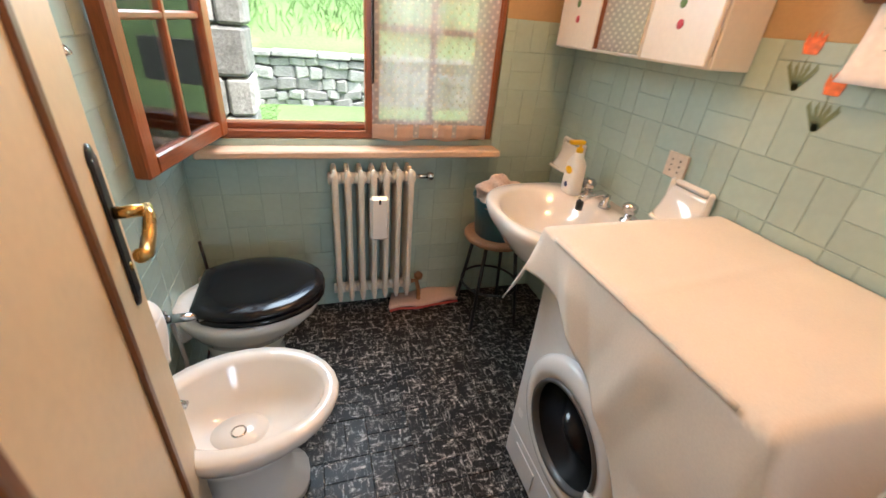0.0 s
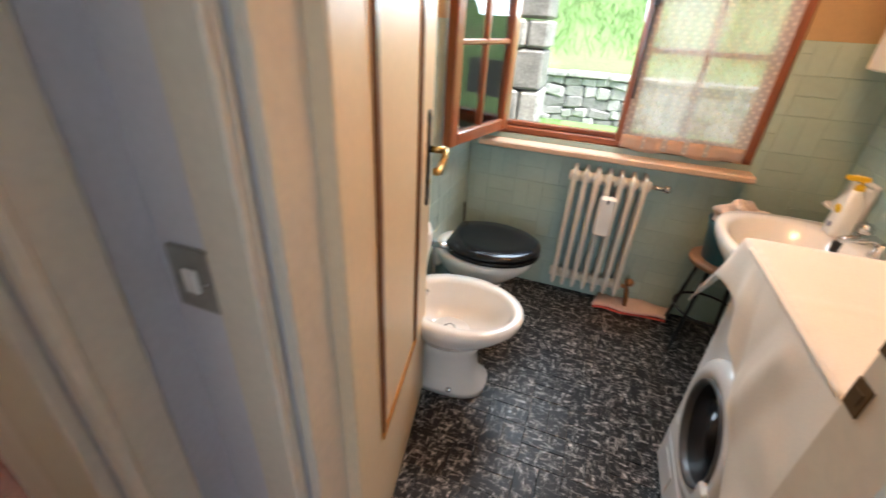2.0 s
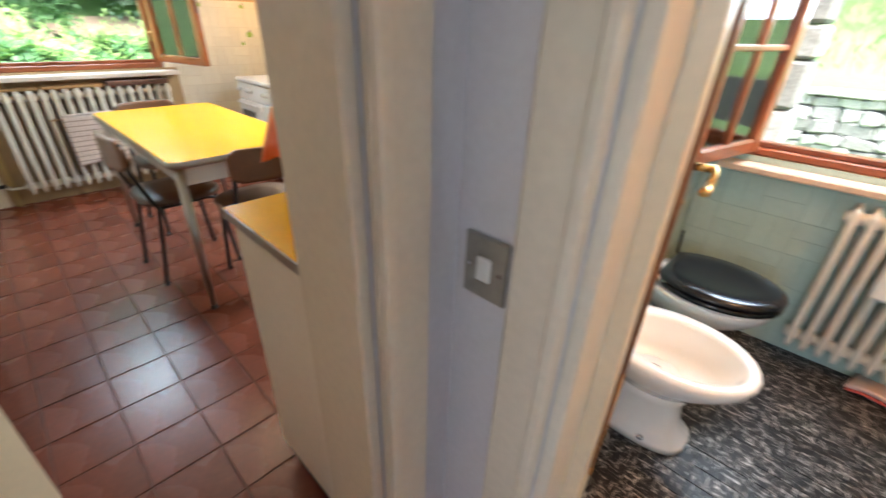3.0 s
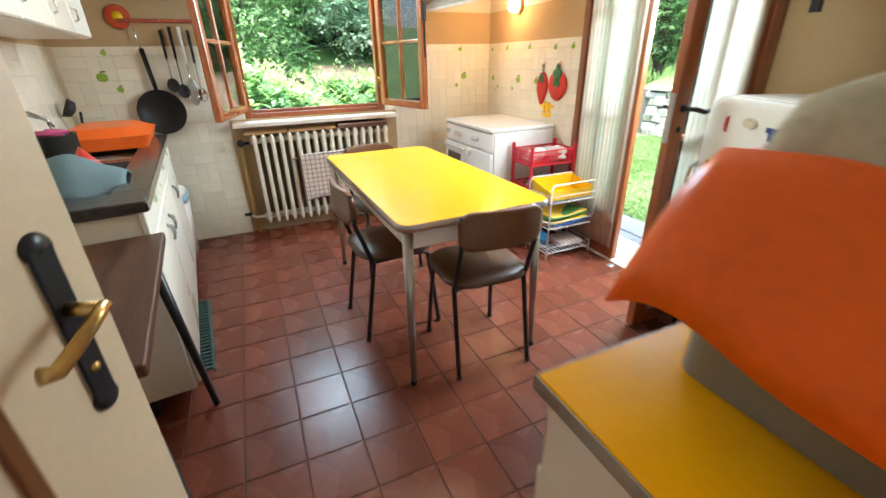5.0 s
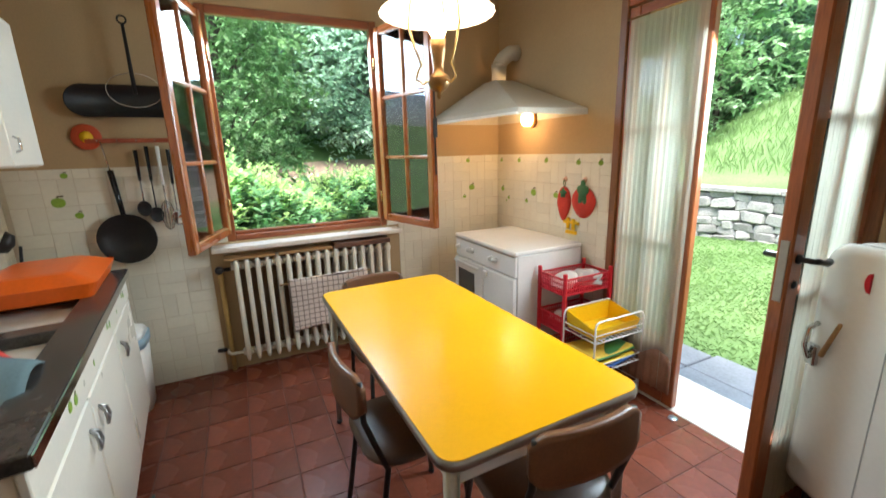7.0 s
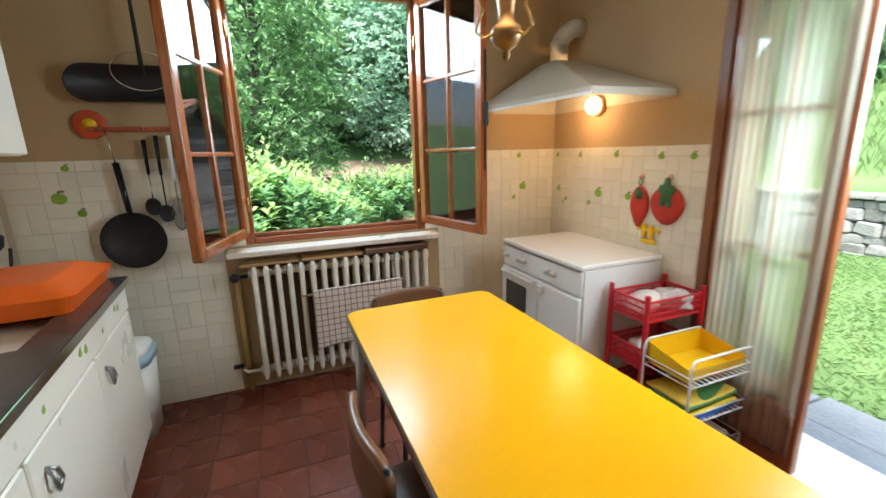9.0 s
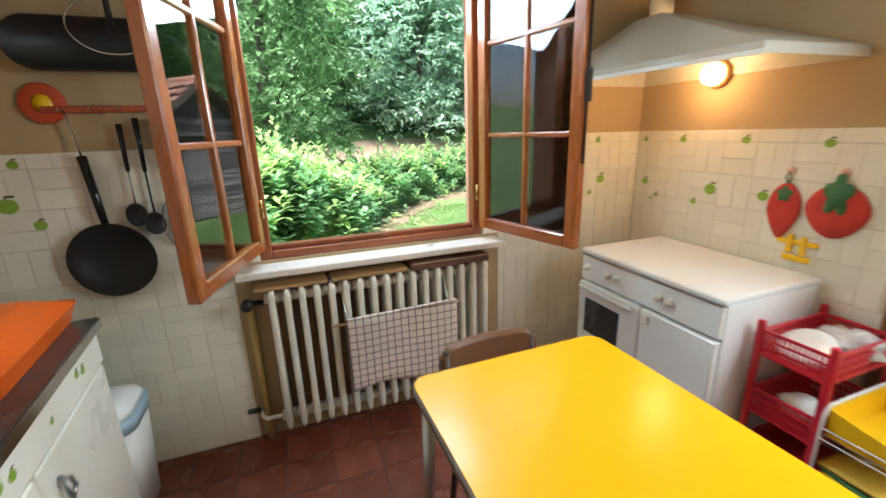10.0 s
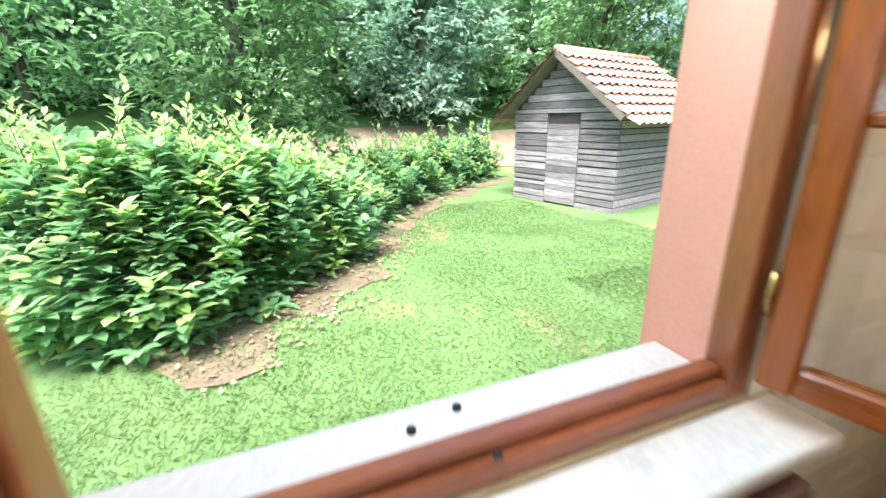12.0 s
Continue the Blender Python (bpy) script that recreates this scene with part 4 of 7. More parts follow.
for x, z, r in ((0.9, 1.10, 0.020), (0.95, 1.03, 0.012), (1.5, 1.12, 0.02)):
    s_ = apple(SK @ pose(x, 0.0062, z, 0, 0, 180), r)

# oven cloths on hooks
PH = mat("strawberry_cotton", (0.50, 0.035, 0.02), 0.9, var=0.2, scale=14, fine=120, bump=0.4, stain=(0.62, 0.20, 0.14), stain_at=0.6)
PG = mat("leaf_cotton", (0.05, 0.16, 0.06), 0.9, var=0.3, scale=14, fine=120, bump=0.4, stain=(0.45, 0.55, 0.40), stain_at=0.58)


def potholder(m, w, h, tip, label, leafh):
    p = thing("oven_cloth", m, label, "oven cloth", "oven cloths on hooks")
    ring = []
    for i in range(28):
        t = 2 * math.pi * i / 28
        ring.append((math.sin(t), math.cos(t)))
    def lay(y, k):
        return [(w * k * s * (1 - tip * max(0, -c)), y, h * k * c) for s, c in ring]
    part("pad", M().loft([lay(0, 0.95), lay(-0.006, 1.0), lay(-0.014, 0.98), lay(-0.018, 0.6)]), PH, p)
    star = []
    for i in range(24):
        t = 2 * math.pi * i / 24
        q = (0.55 + 0.45 * abs(math.cos(2.5 * t)))
        star.append((w * 0.5 * q * math.sin(t), h * 0.62 + leafh * q * math.cos(t)))
    part("leaf_patch", M().loft([[(x, -0.015, z) for x, z in star], [(x * 0.95, -0.024, z) for x, z in star]]), PG, p, "green cloth leaf")
    part("loop", M().tube([(0, -0.008, h * 0.95), (0.012, -0.010, h * 1.2), (0, -0.012, h * 1.38), (-0.012, -0.010, h * 1.2), (0, -0.008, h * 0.95)], 0.003, 6), PG, p)
    part("hook", M().lathe([(0.018, 0), (0.016, 0.004), (0.006, 0.006)], pose(0, 0, h * 1.42, 90), 14).tube([(0, -0.004, h * 1.42), (0, -0.022, h * 1.40), (0, -0.026, h * 1.43)], 0.004, 8), mat("peach_hook", (0.7, 0.4, 0.28), 0.4), p, "peach plastic hook")
    return p


potholder(NP(-2.565, 1.070), 0.064, 0.118, 0.45, "red strawberry shaped oven cloth on a hook", 0.035)
potholder(NP(-2.385, 1.095), 0.104, 0.104, 0.2, "red and green tomato shaped oven cloth on a hook", 0.085)
tp = thing("tap_ornament", NP(-2.49, 0.945), "small yellow wall ornament below the oven cloths", "ornament")
part("bar", M().box(-0.075, -0.014, -0.006, 0.075, 0, 0.014, 0.003), YELP, tp)
part("cross", M().box(-0.035, -0.020, -0.04, -0.015, 0, 0.035, 0.003).box(0.015, -0.020, -0.045, 0.035, 0, 0.03, 0.003), YELP, tp)
part("cup", M().box(-0.045, -0.016, -0.075, 0.055, 0, -0.05, 0.004), YELP, tp)


# red basket trolley
def basket(name, parent, w, d, h, z, material, cols, rows, bar=0.0035):
    b = M()
    for zz in (z, z + h):
        b.box(0, 0, zz - 0.005, w, 0.008, zz + 0.005).box(0, d - 0.008, zz - 0.005, w, d, zz + 0.005).box(0, 0.008, zz - 0.005, 0.008, d - 0.008, zz + 0.005).box(w - 0.008, 0.008, zz - 0.005, w, d - 0.008, zz + 0.005)
    for i in range(1, cols):
        x = w * i / cols
        b.box(x - bar, 0.002, z + 0.005, x + bar, 0.006, z + h - 0.005).box(x - bar, d - 0.006, z + 0.005, x + bar, d - 0.002, z + h - 0.005)
        b.box(x - bar, 0.008, z - 0.004, x + bar, d - 0.008, z + 0.002)
    n2 = max(2, int(cols * d / w))
    for i in range(1, n2):
        y = d * i / n2
        b.box(0.002, y - bar, z + 0.005, 0.006, y + bar, z + h - 0.005).box(w - 0.006, y - bar, z + 0.005, w - 0.002, y + bar, z + h - 0.005)
        b.box(0.008, y - bar, z - 0.003, w - 0.008, y + bar, z + 0.003)
    for j in range(1, rows):
        zz = z + h * j / rows
        b.box(0, 0.001, zz - 0.003, w, 0.007, zz + 0.003).box(0, d - 0.007, zz - 0.003, w, d - 0.001, zz + 0.003)
        b.box(0.001, 0.008, zz - 0.003, 0.007, d - 0.008, zz + 0.003).box(w - 0.007, 0.008, zz - 0.003, w - 0.001, d - 0.008, zz + 0.003)
    return part(name, b, material, parent)


rt = thing("basket_trolley", pose(-2.345, 2.165, 0), "red plastic kitchen trolley with three baskets", "trolley")
for x in (0, 0.225):
    for y in (0, 0.36):
        pst = part("post", M().box(x - 0.013, y - 0.010, 0.02, x + 0.013, y + 0.010, 0.735, 0.005), RED, rt)
        part("caster", M().lathe([(0.018, -0.007), (0.02, 0), (0.018, 0.007)], pose(x, y, 0.02, 0, 90, 0), 12), BLACK, pst)
for z in (0.14, 0.36, 0.60):
    basket("basket", rt, 0.225, 0.36, 0.095, z, RED, 14, 3)
pt = thing("paper_plates", pose(-2.26, 2.25, 0.606), "stack of white plates in the red basket", "plates")
for i in range(4):
    part("plate", M().lathe([(0.0, 0.006), (0.05, 0.006), (0.085, 0.018), (0.086, 0.016), (0.05, 0.0), (0.0, 0.0)], pose(0.01, 0.03, i * 0.007 + 0.012, 28, 0, 0), 22), ENAMEL, pt)
fb = thing("food_bag", pose(-2.20, 2.42, 0.608), "crumpled clear bag in the red basket", "bag")


def blob(rx, ry, rz, seed, n=14, k=10, amp=0.25):
    rnd = random.Random(seed)
    off = Vector((rnd.random() * 9, rnd.random() * 9, rnd.random() * 9))
    rings = []
    for j in range(1, k):
        ph = math.pi * j / k
        r = []
        for i in range(n):
            t = 2 * math.pi * i / n
            v = Vector((math.sin(ph) * math.cos(t), math.sin(ph) * math.sin(t), -math.cos(ph)))
            q = 1 + amp * noise.noise(v * 2.2 + off)
            r.append((rx * v.x * q, ry * v.y * q, rz * (v.z * q + 1)))
        rings.append(r)
    return M().loft(rings)


part("film", blob(0.095, 0.075, 0.05, 3, amp=0.5), mat("cloudy_film", (0.55, 0.50, 0.47), 0.25, var=0.2, scale=20, fine=60, bump=0.6, dist=0.01), fb)
ct = thing("paper_packet", pose(-2.21, 2.27, 0.372), "white paper packet in the middle basket", "packet")
part("packet", blob(0.09, 0.06, 0.045, 8, amp=0.4), ENAMEL, ct)

# white wire rack
wr = thing("wire_rack", pose(-2.105, 2.155, 0), "white wire rack with three shelves by the door", "rack")
w_, d_ = 0.24, 0.37
for x in (0, w_):
    part("side_frame", M().tube([(x, 0, 0.0), (x, 0, 0.50), (x, 0.012, 0.525), (x, 0.03, 0.53), (x, d_ - 0.03, 0.53), (x, d_ - 0.012, 0.525), (x, d_, 0.50), (x, d_, 0.0)], 0.0055, 8), WIRE, wr)
for z in (0.05, 0.23, 0.41):
    s = M()
    for y in [d_ * i / 12 for i in range(13)]:
        s.tube([(0, y, z), (w_, y, z)], 0.0028, 6)
    for x in (0.0, w_ / 2, w_):
        s.tube([(x, 0, z - 0.004), (x, d_, z - 0.004)], 0.0035, 6)
    s.tube([(0, 0, z + 0.04), (w_, 0, z + 0.04)], 0.003, 6).tube([(0, d_, z + 0.04), (w_, d_, z + 0.04)], 0.003, 6).tube([(w_, 0, z + 0.04), (w_, d_, z + 0.04)], 0.003, 6)
    part("shelf", s, WIRE, wr)
yb = thing("storage_box", pose(-2.095, 2.175, 0.418), "open yellow plastic box on the wire rack", "box")
yw, yd, yh = 0.205, 0.33, 0.105
yo = M()
yo.loft([[(0, 0, 0.0), (yw, 0, 0.0), (yw, yd, 0.0), (0, yd, 0.0)], [(-0.01, -0.01, yh), (yw + 0.012, -0.01, 0.06), (yw + 0.012, yd + 0.01, 0.06), (-0.01, yd + 0.01, yh)]], cap=False, smooth=False)
yo.f.append((3, 2, 1, 0))
yo.s.append(False)
part("tray", yo, YELP, yb, thick=0.003)
fs = thing("folded_bags", pose(-2.09, 2.17, 0.238), "folded blue, green and yellow bags on the rack", "bags")
for i, (c_, dz) in enumerate((((0.02, 0.12, 0.45), 0.0), ((0.75, 0.50, 0.02), 0.022), ((0.05, 0.20, 0.05), 0.044), ((0.70, 0.45, 0.05), 0.062))):
    part("bag", M().grid(lambda u, v, i=i, dz=dz: (u * 0.215 - 0.006 * i + 0.006, v * 0.31 + 0.01, dz + 0.012 * math.sin(u * 5 + i) * math.sin(v * 4 + i) + 0.008 + 0.02 * v * (i == 2)), 14, 14), mat("bag_cloth", c_, 0.6, var=0.15, scale=12, fine=80, bump=0.4), fs, thick=0.012)
bt = thing("red_tray", pose(-2.09, 2.175, 0.058), "red checked box on the lowest wire shelf", "box")
part("box", M().box(0.03, 0.12, 0, 0.20, 0.31, 0.035, 0.004), gingham("red_check"), bt)
bo = thing("blue_packet", pose(-2.02, 2.225, 0.058), "crumpled blue packet on the lowest wire shelf", "packet")
part("packet", blob(0.07, 0.055, 0.045, 11, amp=0.4), mat("blue_film", (0.05, 0.30, 0.62), 0.3, var=0.2, bump=0.4), bo)

# fridge
fg = thing("refrigerator", pose(-1.012, 2.235, 0.235, 0, 0, -27), "old white rounded refrigerator on a black iron stand", "refrigerator")
FW, FH, FDp = 0.58, 0.90, 0.42


def fshape(y, k):
    pts = []
    for sx, sz, a0 in ((1, 1, 0), (-1, 1, 90), (-1, -1, 180), (1, -1, 270)):
        r = 0.09 if sz > 0 else 0.03
        for i in range(6):
            t = radians(a0 + 18 * i)
            pts.append((FW / 2 + sx * (FW / 2 - r - k) + r * math.cos(t), y, FH / 2 + sz * (FH / 2 - r - k) + r * math.sin(t)))
    return pts


part("body", M().loft([fshape(0.062, 0.004), fshape(0.07, 0), fshape(FDp, 0), fshape(FDp + 0.012, 0.012)]), ENAMEL, fg)
fdoor = part("door", M().loft([fshape(0.058, 0.004), fshape(0.02, 0.0), fshape(0.006, 0.008), fshape(0.0, 0.03)]), ENAMEL, fg, "rounded white enamel door")
part("handle", M().tube([(0.035, 0.0, 0.62), (0.033, -0.03, 0.60), (0.033, -0.036, 0.54), (0.035, -0.022, 0.50), (0.036, 0.002, 0.49)], 0.008, 10).box(0.02, -0.018, 0.47, 0.058, 0.003, 0.545, 0.005), CHROME, fdoor, "chrome lever handle")
part("gasket", M().loft([fshape(0.0575, 0.012), fshape(0.0625, 0.012)], cap=False), GREYM, fg)
# thin grey line down the lower part of the door face
part("crease", M().box(0.25, -0.0012, 0.06, 0.2535, 0.003, 0.62), GREYM, fdoor)
for nm, x, z, m_, lab in (("red", 0.185, 0.80, RED, "red melon slice magnet"), ("oval", 0.305, 0.82, mat("cream_magnet", (0.6, 0.56, 0.42), 0.5), "cream oval magnet"), ("blue", 0.43, 0.80, mat("navy_magnet", (0.02, 0.05, 0.22), 0.4), "small blue shirt magnet")):
    g_ = thing("fridge_magnet", fg.matrix_basis @ pose(x, 0.0, z), lab + " on the fridge door", "magnet", "fridge magnets")
    if nm == "red":
        part("slice", M().loft([[(0.030 * math.sin(t) * 0.55 - 0.012, y, 0.030 * math.cos(t)) for t in [math.pi * (1 + i / 10) for i in range(11)]] for y in (0.002, -0.006)], smooth=False), m_, g_)
    elif nm == "oval":
        part("oval", M().loft([[(0.040 * math.cos(t), y, 0.018 * math.sin(t)) for t in [2 * math.pi * i / 20 for i in range(20)]] for y in (0.002, -0.006)], smooth=False), m_, g_)
        part("bars", M().box(-0.025, -0.0075, -0.004, 0.025, -0.005, 0.005), IVORY, g_)
    else:
        part("shirt", M().box(-0.014, -0.006, -0.022, 0.014, 0.002, 0.02).box(-0.03, -0.006, 0.004, -0.0141, 0.002, 0.02).box(0.0141, -0.006, 0.004, 0.03, 0.002, 0.02), m_, g_)
op = thing("bottle_opener", fg.matrix_basis @ pose(0.075, -0.001, 0.52), "wooden handled opener hanging on the fridge door", "opener")
part("grip", M().tube([(0, -0.012, 0.0), (0.045, -0.012, 0.13)], 0.008, 8, r2=0.006), LATH, op)
fst = thing("fridge_stand", pose(-1.012, 2.235, 0, 0, 0, -27), "black angle iron stand under the fridge", "stand")
for x in (0.05, FW - 0.05):
    for y in (0.06, FDp - 0.03):
        part("leg", M().tube([(x, y, 0.0), (x, y, 0.233)], 0.012, 8), BLACK, fst)
part("top_frame", M().box(0.02, 0.04, 0.205, FW - 0.02, 0.055, 0.234).box(0.02, FDp - 0.02, 0.205, FW - 0.02, FDp - 0.005, 0.234).box(0.02, 0.055, 0.205, 0.035, FDp - 0.02, 0.234).box(FW - 0.035, 0.055, 0.205, FW - 0.02, FDp - 0.02, 0.234), BLACK, fst)
bg = thing("shopping_bag", pose(-0.965, 2.49, 0.0, 0, 0, 8), "dark bag slumped against the wall by the fridge", "bag")
part("bag", blob(0.045, 0.040, 0.16, 5, amp=0.3), mat("dark_bag", (0.03, 0.03, 0.035), 0.6, var=0.2, bump=0.4), bg)
shf = thing("wall_shelf", pose(-0.86, KY - 0.002, 1.52), "pale wall shelf on black brackets above the fridge", "shelf")
part("board", M().box(0, -0.22, 0.0, 0.8, 0, 0.14, 0.005), CABW, shf)
for x in (0.06, 0.7):
    part("bracket", M().box(x, -0.20, -0.02, x + 0.03, 0, 0.0).box(x, -0.20, -0.11, x + 0.03, -0.18, -0.02), BLACK, shf)

# yellow-topped cabinet beside the door
yc = thing("base_cabinet", pose(-0.143, 0.762, 0), "white base cabinet with yellow laminate top by the door", "cabinet")
part("body", M().box(0.012, 0.012, 0.085, 0.42, 0.80, 0.868, 0.003), CABW, yc)
part("plinth", M().box(0.05, 0.03, 0.0, 0.415, 0.78, 0.085), BLACK, yc)
part("top", M().box(0.0, 0.0, 0.870, 0.423, 0.82, 0.896, 0.002), YELLOW, yc, "yellow laminate top")
part("top_edge", M().box(-0.003, -0.003, 0.869, 0.0, 0.82, 0.894, 0.001).box(0.0, -0.003, 0.869, 0.423, 0.0, 0.894, 0.001), ALU, yc, "metal edging")
for y0, y1 in ((0.02, 0.40), (0.41, 0.79)):
    dr = part("door", M().box(-0.006, y0, 0.10, 0.0115, y1, 0.70, 0.004), CABW, yc)
    part("handle", M().tube([(-0.006, (y0 + y1) / 2 - 0.04, 0.66), (-0.03, (y0 + y1) / 2 - 0.03, 0.66), (-0.03, (y0 + y1) / 2 + 0.03, 0.66), (-0.006, (y0 + y1) / 2 + 0.04, 0.66)], 0.005, 8), CHROME, dr)
mx_ = thing("covered_appliance", pose(0.05, 1.07, 0.897), "grey boxy appliance under an orange and flowered cloth", "appliance")
part("housing", M().loft([rrect(0.26, 0.26, 0.03, 4, 0.0), rrect(0.25, 0.25, 0.03, 4, 0.20), rrect(0.23, 0.23, 0.05, 4, 0.255)], smooth=False), mat("grey_housing", (0.23, 0.225, 0.20), 0.4, var=0.08), mx_, "grey housing")
part("cloth", M().grid(lambda u, v: ((u - 0.5) * 0.40, (v - 0.5) * 0.40, 0.272 + 0.03 * math.sin(u * 4 + v * 3) - 1.9 * max(0, max(abs(u - 0.5), abs(v - 0.5)) - 0.33) ** 1.3 + 0.012 * math.sin(9 * u) * math.cos(11 * v)), 30, 30), ORANGE, mx_, "orange cloth", thick=0.004)
FLOWER = mat("flowered_cloth", (0.48, 0.44, 0.33), 0.9, var=0.15, scale=20, fine=90, bump=0.3, stain=(0.05, 0.16, 0.13), stain_at=0.54)
part("flowered_cover", M().grid(lambda u, v: ((u - 0.5) * 0.27, (v - 0.5) * 0.27, 0.296 + 0.04 * math.sin(u * 4 + v * 3) + 0.05 * (1 - (2 * u - 1) ** 2) * (1 - (2 * v - 1) ** 2) - 0.9 * max(0, max(abs(u - 0.5), abs(v - 0.5)) - 0.36) + 0.010 * math.sin(12 * u) * math.cos(9 * v)), 26, 26), FLOWER, mx_, "flowered patchwork cover", thick=0.006)

# sink run, in the frame of the sink wall
SX0, SX1, SD = 0.435, 2.085, 0.526
su = thing("sink_cabinet", SK, "white sink base cabinet with apple prints and loop handles", "cabinet")
part("carcass", M().box(SX0 + 0.01, 0.01, 0.10, SX1 - 0.005, SD - 0.03, 0.845, 0.002), CABW, su)
part("plinth", M().box(SX0 + 0.03, 0.02, 0.0, SX1 - 0.03, SD - 0.18, 0.10), BLACK, su)
part("fascia", M().box(SX0 + 0.008, SD - 0.029, 0.735, SX1 - 0.003, SD - 0.010, 0.844, 0.003), CABW, su)
xs_ = [SX0 + 0.012, SX0 + 0.55, SX0 + 1.12, SX1 - 0.008]
for i in range(3):
    x0, x1 = xs_[i] + 0.006, xs_[i + 1] - 0.006
    dr = part("door", M().box(x0, SD - 0.029, 0.115, x1, SD - 0.011, 0.725, 0.005), CABW, su)
    hx = x0 + 0.07 if i == 2 else x1 - 0.07
    part("handle", M().tube([(hx, SD - 0.011, 0.655), (hx - 0.014, SD + 0.006, 0.64), (hx - 0.018, SD + 0.010, 0.61), (hx, SD + 0.004, 0.585), (hx + 0.018, SD + 0.010, 0.61), (hx + 0.014, SD + 0.006, 0.64), (hx, SD - 0.011, 0.655)], 0.006, 8), mat("dull_chrome_pull", (0.30, 0.29, 0.28), 0.3, metal=0.9), dr, "loop shaped metal pull")
for x, z, r in ((SX0 + 0.18, 0.79, 0.013), (SX0 + 0.225, 0.80, 0.012), (SX0 + 0.42, 0.78, 0.008), (SX0 + 0.62, 0.79, 0.013), (SX0 + 0.67, 0.80, 0.013), (SX0 + 0.98, 0.78, 0.009), (SX0 + 1.25, 0.79, 0.016), (SX0 + 1.31, 0.80, 0.016)):
    apple(SK @ pose(x, SD - 0.0098, z, 0, 0, 180), r)
wt = thing("worktop", SK, "dark stone worktop with inset sink and metal edge", "worktop")
bx0, bx1, by0, by1 = 1.30, 1.92, 0.10, 0.42
cx0, cx1 = 0.80, 1.22
part("slab", M().box(SX0, 0.0, 0.847, cx0, SD + 0.005, 0.885, 0.004), TERRAZZO, wt)
part("slab", M().box(cx1, 0.0, 0.847, bx0, SD + 0.005, 0.885), TERRAZZO, wt)
part("slab", M().box(bx1, 0.0, 0.847, SX1 + 0.005, SD + 0.005, 0.885, 0.004), TERRAZZO, wt)
for a0, a1 in ((cx0, cx1), (bx0, bx1)):
    part("back_slab", M().box(a0, 0.0, 0.847, a1, by0, 0.885), TERRAZZO, wt)
    part("front_slab", M().box(a0, by1, 0.847, a1, SD + 0.005, 0.885), TERRAZZO, wt)
part("edge_strip", M().box(SX0, SD + 0.005, 0.850, SX1 + 0.005, SD + 0.010, 0.882, 0.002), CHROME, wt, "polished metal edge")
for a0, a1 in ((cx0, cx1), (bx0, bx1)):
    part("basin", M().loft([rrect(a1 - a0 + 0.012, by1 - by0 + 0.012, 0.03, 4, 0.884, (a0 + a1) / 2, (by0 + by1) / 2), rrect(a1 - a0 - 0.004, by1 - by0 - 0.004, 0.03, 4, 0.880, (a0 + a1) / 2, (by0 + by1) / 2), rrect(a1 - a0 - 0.03, by1 - by0 - 0.03, 0.05, 4, 0.74, (a0 + a1) / 2, (by0 + by1) / 2), rrect(a1 - a0 - 0.12, by1 - by0 - 0.12, 0.05, 4, 0.735, (a0 + a1) / 2, (by0 + by1) / 2)], cap=False).add(rrect(a1 - a0 - 0.12, by1 - by0 - 0.12, 0.05, 4, 0.735, (a0 + a1) / 2, (by0 + by1) / 2), [tuple(range(20))], False), TERRAZZO, wt, "dark sunken basin")
dt = thing("drying_tray", SK @ pose(0.68, 0.265, 0.886, 0, 0, 0), "orange plastic dish tray on the worktop", "tray")
do_ = M()
do_.loft([rrect(0.50, 0.40, 0.03, 4, 0.0), rrect(0.55, 0.45, 0.04, 4, 0.065)], cap=False, smooth=False)
do_.add([(x, y, 0.003) for x, y, z in rrect(0.50, 0.40, 0.03, 4)], [tuple(range(20))])
part("tray", do_, ORANGE, dt, thick=0.004)
part("cover", M().loft([rrect(0.54, 0.44, 0.04, 4, 0.063), rrect(0.40, 0.26, 0.04, 4, 0.105), rrect(0.36, 0.22, 0.03, 4, 0.108)], smooth=False), ORANGE, dt, "orange lid")
pk = thing("wash_bowl", SK @ pose(1.58, 0.34, 0.80, 0, 0, 0), "red plastic bowl tipped in the sink", "bowl")
part("bowl", M().lathe([(0.0, 0.004), (0.09, 0.004), (0.15, 0.11), (0.156, 0.11), (0.094, 0.0), (0.0, 0.0)], pose(0, 0, 0.02, 62, 20, 0), 28), mat("coral_plastic", (0.62, 0.05, 0.04), 0.3, var=0.06), pk)
cl = thing("dish_cloth", SK @ pose(1.66, 0.27, 0.80), "grey green cloth draped over the wash bowl", "cloth")
part("cloth", M().grid(lambda u, v: ((u - 0.35) * 0.34, (v - 0.5) * 0.36, 0.165 + 0.03 * math.sin(3 * u) - 0.22 * abs(u - 0.35) ** 2 - 0.25 * (v - 0.4) ** 2 + 0.008 * math.sin(14 * v)), 20, 20), mat("grey_green_cloth", (0.10, 0.15, 0.16), 0.9, var=0.15, fine=140, bump=0.4), cl, thick=0.006)
pc = thing("saucepan", SK @ pose(1.05, 0.12, 0.886), "dark saucepan with a pink cloth by the tap", "pan")
part("pot", M().lathe([(0.0, 0.0), (0.085, 0.0), (0.09, 0.11), (0.094, 0.115), (0.086, 0.11), (0.08, 0.01), (0.0, 0.01)], None, 24), IRON, pc)
part("cloth", blob(0.07, 0.06, 0.02, 21, amp=0.5), mat("magenta_cloth", (0.45, 0.06, 0.16), 0.9, bump=0.3), pc, "pink cloth", m=pose(0, 0, 0.10))
tp2 = thing("sink_tap", SK @ pose(1.36, 0.006, 1.06), "chrome wall tap over the sink", "tap")
